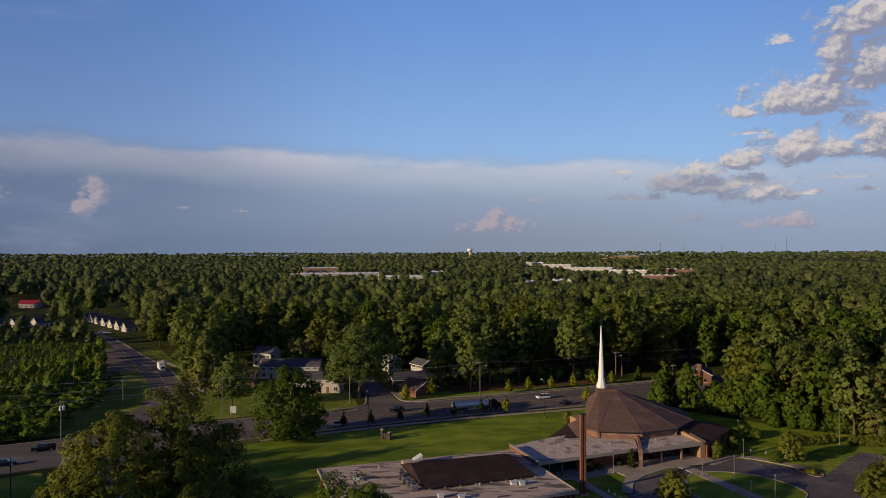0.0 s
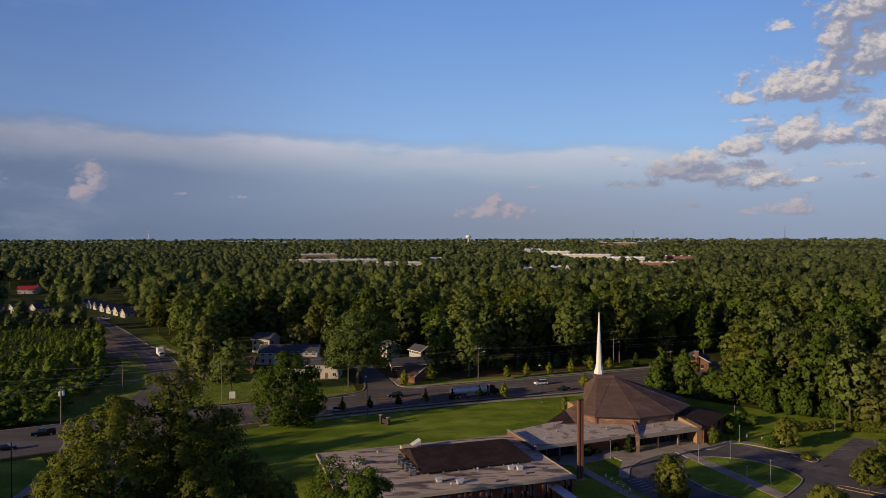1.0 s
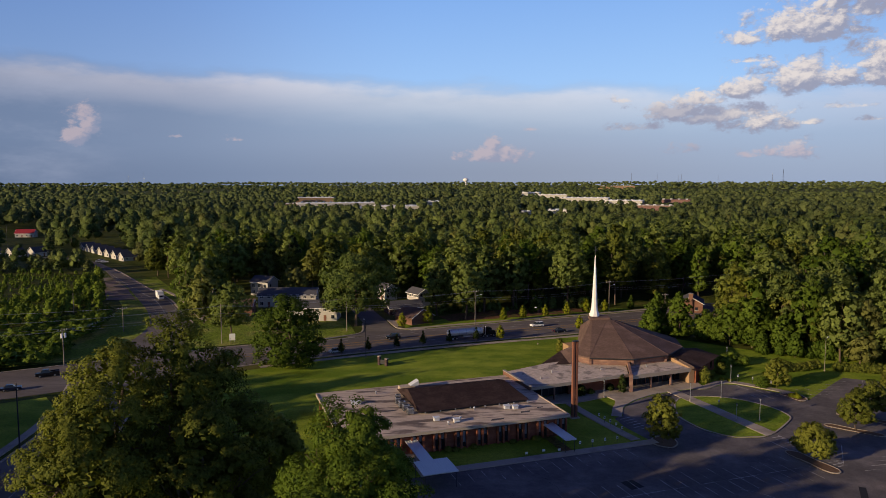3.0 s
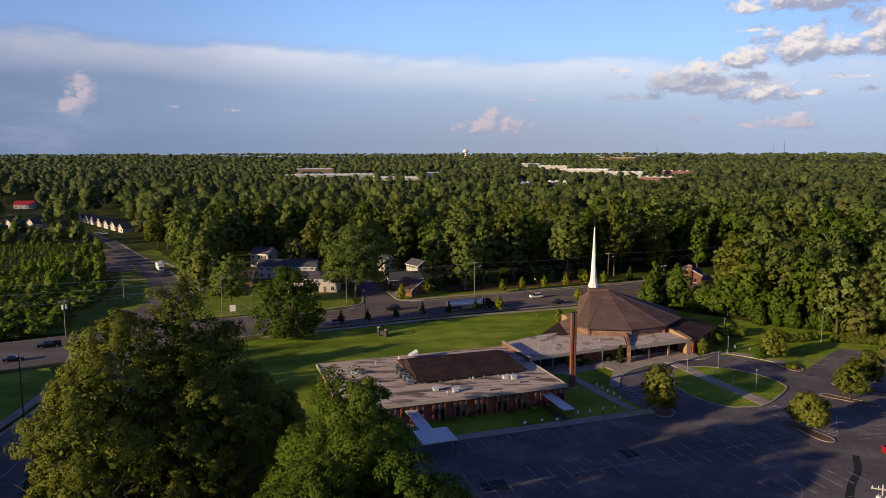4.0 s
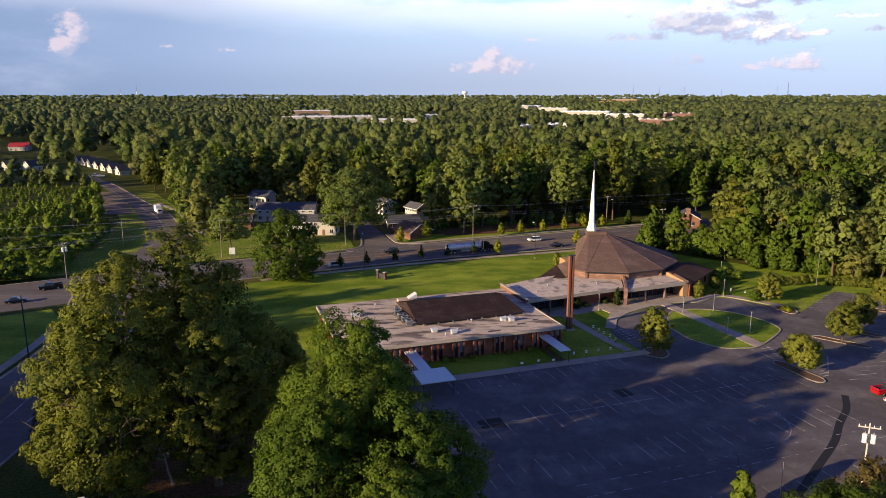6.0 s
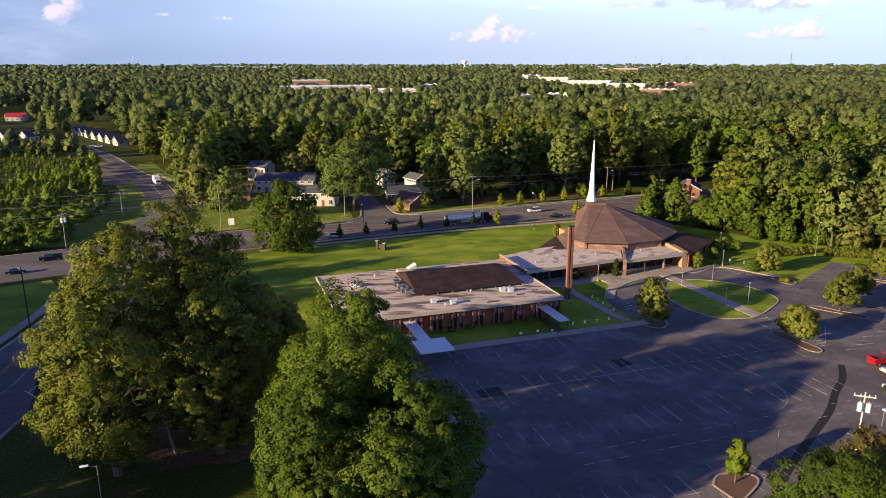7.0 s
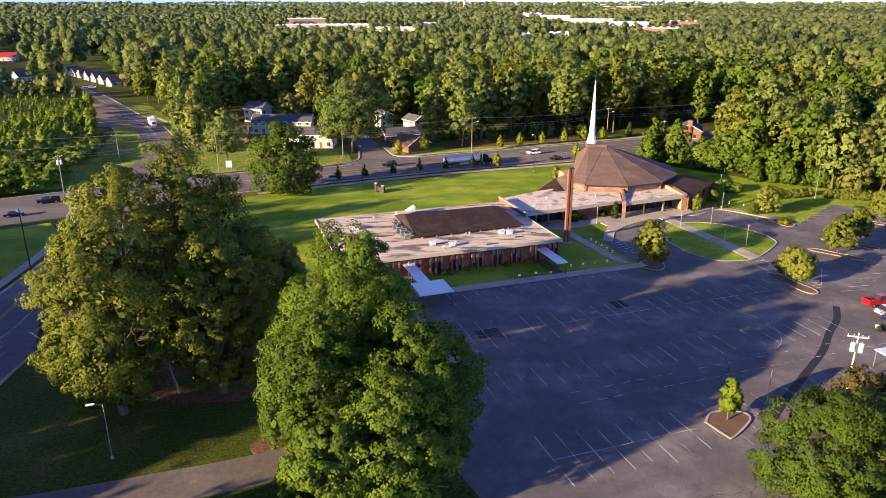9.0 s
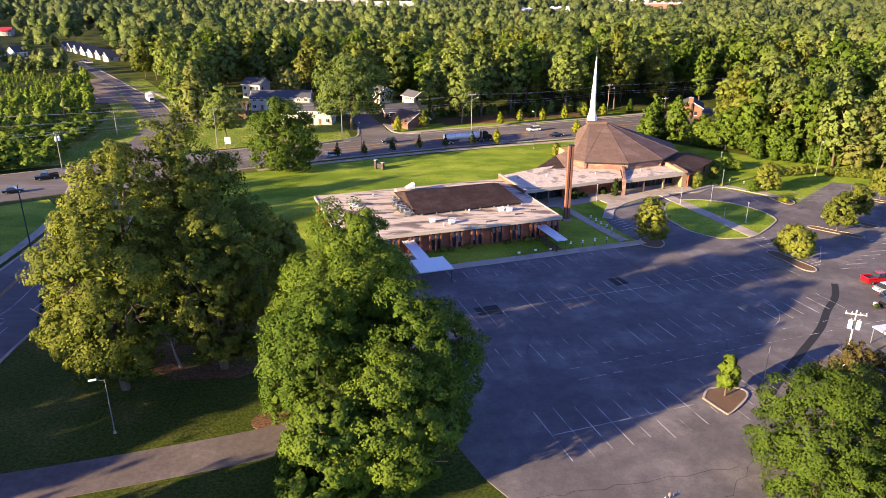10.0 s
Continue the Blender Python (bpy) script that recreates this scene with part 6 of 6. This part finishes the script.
def mast(x, y, h, w=1.2, label="thin lattice radio mast on the horizon"):
    ob = thing("radio_mast", label, "mast", pose(x, y, float(swell(x, y))), "radio masts")
    for k in range(3):
        a = 2.1 * k
        part("leg", rod((w * math.cos(a), w * math.sin(a), 0), (0.3 * math.cos(a), 0.3 * math.sin(a), h), 0.35, 0.3, 4), STEEL if w < 3 else DARK, ob)
    for k in range(8):
        r = w * (1 - k / 8) + 0.3
        part("brace", box(-r, r, -0.15, 0.15, h * k / 8, h * k / 8 + 0.4), STEEL if w < 3 else DARK, ob)


mast(1800, 3700, 88, 4.5, "dark lattice tower on the horizon")
for x, y, h in ((-1480, 3600, 78), (-1560, 3600, 60), (980, 3600, 72), (1110, 3600, 70), (1250, 3650, 66), (1150, 3400, 60), (1440, 3650, 62), (1720, 3650, 66)):
    mast(x, y, h)

# ---- poles, wires, lamps, signs ----


def utility_pole(x, y, h, ang, arm=True, lamp=False, gear=False, r=0.16, wood_mat=WOOD, label="weathered wooden utility pole with a crossarm", group="utility poles"):
    ob = thing("utility_pole", label, "utility pole", pose(x, y, 0, 0, 0, ang), group)
    part("pole", rod((0, 0, -0.2), (0, 0, h), r, r * 0.65, 8), wood_mat, ob)
    if arm:
        part("crossarm", box(-1.3, 1.3, -0.07, 0.07, h - 0.7, h - 0.55), wood_mat, ob)
        for u in (-1.2, -0.5, 0.5, 1.2):
            part("insulator", rod((u, 0, h - 0.55), (u, 0, h - 0.28), 0.06, 0.04, 6), SIGN_WHITE, ob)
    if lamp:
        part("lamp_arm", rod((0, 0, h - 2.2), (2.0, 0, h - 1.7), 0.05, n=6), STEEL, ob)
        part("lamp_head", box(1.8, 2.6, -0.14, 0.14, h - 1.78, h - 1.6, bevel=0.04), SIGN_WHITE, ob)
    if gear:
        for u in (-0.5, 0.5):
            can = part("transformer", rod((u, -0.35, h - 2.6), (u, -0.35, h - 1.4), 0.3, n=10), SIGN_WHITE, ob)
            part("bushing", rod((u, -0.35, h - 1.4), (u, -0.35, h - 1.1), 0.06, n=6), STEEL, can)


for x, y, h, lamp, arm in ((-30.9, 236, 11.6, False, False), (12.9, 244.6, 12.6, True, True), (66.5, 272.5, 11.8, True, True), (-67.4, 217.6, 12.6, False, False), (84, 259, 9, False, True)):
    utility_pole(x, y, h, 20, arm, lamp)
utility_pole(-102.5, 191.2, 10.6, 60, True, False, True)
utility_pole(-79.2, 130.6, 12.8, 0, False, False, False, 0.15, DARK, "slim dark pole on the shaded corner")
utility_pole(-106, 236, 8.6, 20, True)
utility_pole(-84, 262, 11, 30, True)
utility_pole(-84, 259, 9.5, 30, False)
utility_pole(-120, 340, 12, 30, True)
utility_pole(-140, 300 - 30, 8, 0, False)
utility_pole(56.2, 84.2, 8.6, -20, True, False, True, 0.14, SIDING, "pale weathered utility pole with transformers")
utility_pole(20.2, 48.9, 8.6, 30, True, False, False, 0.15, WOOD, "wooden utility pole at the near edge of the car park")
utility_pole(43.5, 80.5, 5.2, 0, False, False, False, 0.06, STEEL, "slim steel post by the hedge")
for x, y in ((-340, 560), (-310, 600), (-272, 530)):
    utility_pole(x, y, 16, 0, False)


def wire(a, b, sag, r=0.018):
    cu = bpy.data.curves.new("power_line", "CURVE")
    cu.dimensions, cu.bevel_depth, cu.bevel_resolution = "3D", r, 0
    sp = cu.splines.new("POLY")
    sp.points.add(12)
    for k in range(13):
        t = k / 12
        p = Vector(a).lerp(Vector(b), t)
        sp.points[k].co = (p.x, p.y, p.z - sag * 4 * t * (1 - t), 1)
    cu.materials.append(STEEL)
    tagged(new("power_line", cu), "thin grey power line sagging between poles", "power line", "power lines")


P = [(-140, 190, 11), (-67.4, 217.6, 12.0), (-30.9, 236, 11.2), (12.9, 244.6, 12.2), (66.5, 272.5, 11.3), (140, 303, 12)]
for a, b in zip(P, P[1:]):
    for dz, dy in ((0.0, -0.5), (0.0, 0.6), (-2.4, 0.0), (-3.2, 0.2)):
        wire((a[0], a[1] + dy, a[2] + dz), (b[0], b[1] + dy, b[2] + dz), 0.9)
for a, b in (((-102.5, 191.2, 10), (-106, 236, 8)), ((-106, 236, 8), (-240, 210, 9)), ((-84, 262, 10.5), (-120, 340, 11.5)), ((-84, 262, 10), (-67.4, 217.6, 12))):
    wire(a, b, 1.2)
    wire((a[0] + 0.8, a[1], a[2]), (b[0] + 0.8, b[1], b[2]), 1.3)
wire((-102.5, 191.2, 9.8), (-260, 140, 10), 2.0)


def lamp_post(x, y, h, ang=0, material=STEEL, reach=0.0, label="slim grey lamp post with a small head", group="lamp posts"):
    ob = thing("lamp_post", label, "lamp post", pose(x, y, 0.05, 0, 0, ang), group)
    part("post", rod((0, 0, 0), (0, 0, h), 0.075, 0.05, 8), material, ob)
    part("base", rod((0, 0, 0), (0, 0, 0.35), 0.2, 0.16, 8), CONCRETE, ob)
    if reach:
        part("arm", rod((0, 0, h - 0.1), (reach, 0, h + 0.2), 0.045, n=6), material, ob)
        part("lamp_head", box(reach - 0.2, reach + 0.7, -0.16, 0.16, h + 0.12, h + 0.3, bevel=0.05), SIGN_WHITE, ob)
    else:
        part("lamp_head", rod((0, 0, h), (0, 0, h + 0.45), 0.14, 0.22, 8), STEEL, ob)
        part("lamp_cap", rod((0, 0, h + 0.45), (0, 0, h + 0.55), 0.28, 0.08, 8), DARK, ob)


for x, y, h in ((67.4, 144.4, 4.4), (57.6, 158.0, 3.8), (65.5, 160.0, 3.8), (38.5, 160.8, 3.8), (73.0, 172.8, 4.0), (62.6, 144.6, 3.2), (80.0, 192.5, 4.0)):
    lamp_post(x, y, h)
lamp_post(-37.4, 69.8, 7.2, 200, WOOD, 1.0, "weathered wooden lamp pole on the shaded grass")
lamp_post(102.2, 183.2, 8.8, 40, WOOD, 1.0, "tall wooden lamp pole behind the car park")
lamp_post(30.8, 215.5, 11.0, 110, DARK, 1.4, "tall dark steel street lamp beside the lawn")
lamp_post(-20.8, 199.8, 10.6, 110, DARK, 1.4, "tall dark steel street lamp beside the lawn")


def post_sign(x, y, h, label="small white sign on a thin dark post"):
    ob = thing("post_sign", label, "sign", pose(x, y, 0.05, 0, 0, 18), "small signs")
    part("post", rod((0, 0, 0), (0, 0, h), 0.035, n=6), DARK, ob)
    pl = part("plate", box(-0.2, 0.2, -0.04, 0.0, h - 0.55, h, bevel=0.01), SIGN_WHITE, ob)
    part("mark", box(-0.13, 0.13, -0.05, -0.04, h - 0.36, h - 0.2), NAVY, pl)


for k in range(4):
    post_sign(*uv(-1.6 + k * 2.7, -6.9), 1.5)
for k in range(5):
    post_sign(36.6 - k * 0.7, 137.2 + k * 2.0, 1.6)
for x, y in ((74.5, 172.2), (77.2, 170.0), (80.2, 166.6), (61.8, 152), (-64.2, 216)):
    post_sign(x, y, 2.2)
for u, v in ((-12.4, -6.4), (-8.8, -6.2), (-5.9, -6.8)):
    ob = thing("yard_sign", "low white yard sign in the grass", "sign", ORIGIN @ pose(u, v, 0.05), "yard signs")
    part("plate", box(-0.28, 0.28, -0.03, 0.03, 0.15, 0.55), SIGN_WHITE, ob)
    for s in (-0.2, 0.2):
        part("leg", rod((s, 0, 0), (s, 0, 0.2), 0.02, n=5), DARK, ob)
# two brick piers of a church sign on the lawn, tree shade put into their dark colour
sign = thing("lawn_sign", "brick sign piers with pale caps, darkened as in tree shade", "sign", pose(-15.2, 190.8, 0, 0, 0, -35))
for s, h in ((-1.3, 2.4), (1.2, 2.0)):
    pr = part("pier", box(s - 0.34, s + 0.34, -0.34, 0.34, 0, h), SHINGLE_DARK, sign)
    part("pier_cap", box(s - 0.43, s + 0.43, -0.43, 0.43, h, h + 0.18), CONCRETE, pr)
part("panel", box(-0.96, 0.86, -0.1, 0.1, 0.4, 1.6), DARK, sign)
board = thing("roadside_board", "white roadside notice board on the grass corner", "sign", pose(-65.0, 220.6, 0, 0, 0, 15))
part("panel", box(-0.9, 0.9, -0.1, 0.1, 0.5, 2.6), SIGN_WHITE, board)
for s in (-0.7, 0.7):
    part("leg", box(s - 0.07, s + 0.07, -0.06, 0.06, 0, 0.5), STEEL, board)

# ---- vehicles ----


def wheel(parent, x, y, r=0.33, w=0.22):
    ty = part("wheel", rod((x, y - w / 2, r), (x, y + w / 2, r), r, n=14), RUBBER, parent)
    part("rim", rod((x, y - w / 2 - 0.01, r), (x, y + w / 2 + 0.01, r), r * 0.6, n=10), STEEL, ty)


def car(x, y, ang, paint, label, kind="sedan", group="", z=0.08, name="car"):
    """Front towards +x before it is turned."""
    ob = thing(name, label, "car" if kind != "pickup" else "pickup", pose(x, y, z, 0, 0, ang), group)
    tall = {"sedan": 1.45, "suv": 1.72, "pickup": 1.85}[kind]
    ln = {"sedan": 4.6, "suv": 4.7, "pickup": 5.6}[kind]
    belt = tall * 0.60
    part("body", box(-ln / 2, ln / 2, -0.9, 0.9, 0.28, belt, bevel=0.14), paint, ob)
    span = {"sedan": (-1.55, -0.95, 0.35, 1.15), "suv": (-2.2, -1.9, 0.45, 1.2), "pickup": (-0.6, -0.35, 1.0, 1.6)}[kind]
    b = bmesh.new()
    pts = [(span[0], belt - 0.03), (span[1], tall), (span[2], tall), (span[3], belt - 0.03)]
    lo = [b.verts.new((p[0], -0.84 if p[1] < tall else -0.66, p[1])) for p in pts]
    hi = [b.verts.new((p[0], 0.84 if p[1] < tall else 0.66, p[1])) for p in pts]
    b.faces.new(lo)
    b.faces.new(hi[::-1])
    for k in range(4):
        b.faces.new((lo[k], lo[(k + 1) % 4], hi[(k + 1) % 4], hi[k]))
    bmesh.ops.recalc_face_normals(b, faces=b.faces)
    part("cabin_glass", b, GLASS, ob)
    part("roof", box(span[1] - 0.05, span[2] + 0.05, -0.68, 0.68, tall - 0.03, tall + 0.04, bevel=0.03), paint, ob)
    for s in (-0.75, 0.75):
        part("pillar", rod(((span[1] + span[2]) / 2, s * 0.98, belt), ((span[1] + span[2]) / 2, s * 0.9, tall), 0.05, n=5), paint, ob)
    if kind == "pickup":
        part("bed_floor", box(-ln / 2 + 0.12, -0.7, -0.78, 0.78, belt - 0.02, belt + 0.01), DARK, ob)
        part("bed_side", box(-ln / 2 + 0.05, -0.65, 0.80, 0.9, belt - 0.05, belt + 0.28), paint, ob)
        part("bed_side", box(-ln / 2 + 0.05, -0.65, -0.9, -0.80, belt - 0.05, belt + 0.28), paint, ob)
        part("tailgate", box(-ln / 2 + 0.02, -ln / 2 + 0.1, -0.9, 0.9, belt - 0.05, belt + 0.28), paint, ob)
    for s in (-0.68, 0.68):
        part("headlight", box(ln / 2 - 0.06, ln / 2 + 0.02, s - 0.18, s + 0.18, 0.62, 0.78), LAMP_CLEAR, ob)
        part("tail_light", box(-ln / 2 - 0.02, -ln / 2 + 0.06, s - 0.16, s + 0.16, 0.66, 0.84), LAMP_RED, ob)
    part("bumper", box(ln / 2 - 0.1, ln / 2 + 0.06, -0.8, 0.8, 0.32, 0.5, bevel=0.04), DARK, ob)
    for xx in (-ln * 0.31, ln * 0.31):
        for s in (-0.82, 0.82):
            wheel(ob, xx, s)
    return ob


PARK = "parked cars"
car(77.3, 112.6, 14, RED, "bright red pickup parked at the car park's edge", "pickup", PARK, name="pickup_truck")
car(76.8, 108.9, 14, SILVER, "silver sedan parked beside the pickup", "sedan", PARK)
car(76.2, 106.0, 14, NAVY, "dark blue sedan parked in the row", "sedan", PARK)
car(74.3, 102.6, 14, BLACK, "black sport utility parked in the row", "suv", PARK)
cart = thing("hitch_rack", "green and silver rack on a parked car's hitch", "rack", pose(70.8, 101.8, 0.08, 0, 0, 14))
part("frame", box(-0.5, 0.5, -0.6, 0.6, 0.4, 0.5), DARK, cart)
part("load", box(-0.4, 0.3, -0.5, 0.1, 0.5, 1.0, bevel=0.08), LEAF_PINE, cart)
part("load", box(-0.1, 0.45, 0.15, 0.6, 0.5, 1.1, bevel=0.08), SILVER, cart)
for s in (-0.5, 0.5):
    part("leg", rod((0, s, 0), (0, s, 0.42), 0.05, n=5), DARK, cart)
DRIVE_BY = "cars on the main road"
car(-30.0, 205.6, 20.5, SILVER, "silver sedan driving on the main road", "sedan", DRIVE_BY, 0.07)
car(34.2, 242, 200, CAR_WHITE, "white sport utility on the main road", "suv", DRIVE_BY, 0.07)
car(40.5, 232.8, 20.5, NAVY, "dark sedan driving on the main road", "sedan", DRIVE_BY, 0.07)
car(-103.5, 168.5, 27, NAVY, "dark sedan waiting at the crossroads", "sedan", DRIVE_BY, 0.07)
car(-101.5, 181, 207, BLACK, "dark pickup on the main road", "pickup", DRIVE_BY, 0.07, "pickup_truck")
car(-14.5, 223.6, 200, BLACK, "black sport utility on the main road", "suv", DRIVE_BY, 0.07)
for k, (x, y) in enumerate(((-214, 447), (-209, 443), (-216, 452))):
    car(x, y, 20, (SILVER, CAR_WHITE, NAVY)[k], "small car parked before the terrace", "sedan", "cars by the terrace", 0.07)


def tanker(x, y, ang):
    ob = thing("tanker_truck", "polished steel tanker semi-trailer with a dark tractor", "truck", pose(x, y, 0.07, 0, 0, ang))
    b = rod((-8.4, 0, 2.35), (3.2, 0, 2.35), 1.08, n=24)
    bmesh.ops.scale(b, vec=(1, 1.1, 0.95), verts=b.verts)
    tank = part("tank", b, CHROME, ob, "polished steel tank", smooth=False)
    part("walkway", box(-8, 2.8, -0.28, 0.28, 3.24, 3.36), STEEL, tank)
    for k in range(5):
        part("tank_band", rod((-7.6 + k * 2.5, 0, 2.24), (-7.5 + k * 2.5, 0, 2.24), 1.2, n=24), STEEL, tank)
    part("chassis", box(-8.2, 4.0, -0.5, 0.5, 0.95, 1.2), DARK, ob)
    part("side_locker", box(-3.5, 0.5, -1.15, -0.7, 0.7, 1.3), STEEL, ob)
    part("cab", box(4.4, 6.4, -1.15, 1.15, 0.9, 3.1, bevel=0.15), BLACK, ob)
    part("bonnet", box(6.3, 7.9, -0.95, 0.95, 0.8, 1.95, bevel=0.15), BLACK, ob)
    part("windscreen", box(6.32, 6.44, -0.95, 0.95, 2.0, 2.85), GLASS, ob)
    for s in (-1.18, 1.18):
        part("side_window", box(5.3, 6.2, s - 0.02, s + 0.02, 2.0, 2.8), GLASS, ob)
        part("exhaust", rod((4.2, s * 0.85, 1.0), (4.2, s * 0.85, 3.7), 0.09, n=8), CHROME, ob)
        part("headlight", box(7.86, 7.94, s * 0.6 - 0.2, s * 0.6 + 0.2, 1.2, 1.45), LAMP_CLEAR, ob)
    for xx in (-7.2, -5.9, 3.4, 4.7, 7.0):
        for s in (-1.0, 1.0):
            wheel(ob, xx, s, 0.5, 0.35)


tanker(11.0, 224.6, 20.5)
van = thing("box_truck", "white box truck driving down the upper road", "truck", pose(-119.4, 302.0, 0.08, 0, 0, -60))
part("box_body", box(-4.0, 1.8, -1.2, 1.2, 0.9, 3.5, bevel=0.05), WHITE, van)
part("cab", box(1.9, 3.8, -1.05, 1.05, 0.6, 2.4, bevel=0.15), CAR_WHITE, van)
part("windscreen", box(3.72, 3.83, -0.85, 0.85, 1.5, 2.2), GLASS, van)
part("chassis", box(-3.9, 3.0, -0.5, 0.5, 0.55, 0.9), DARK, van)
for xx in (-2.6, 2.9):
    for s in (-0.95, 0.95):
        wheel(van, xx, s, 0.42, 0.28)
trailer = thing("shed_roof_trailer", "pale metal-roofed shelter beside the parked cars", "shelter", pose(66.5, 88.5, 0, 0, 0, 14))
part("shelter_roof", box(-2.5, 2.5, -3, 3, 2.6, 2.8), METAL_WHITE, trailer)
for sx in (-2.3, 2.3):
    for sy in (-2.8, 2.8):
        part("post", rod((sx, sy, 0.05), (sx, sy, 2.6), 0.07, n=6), STEEL, trailer)
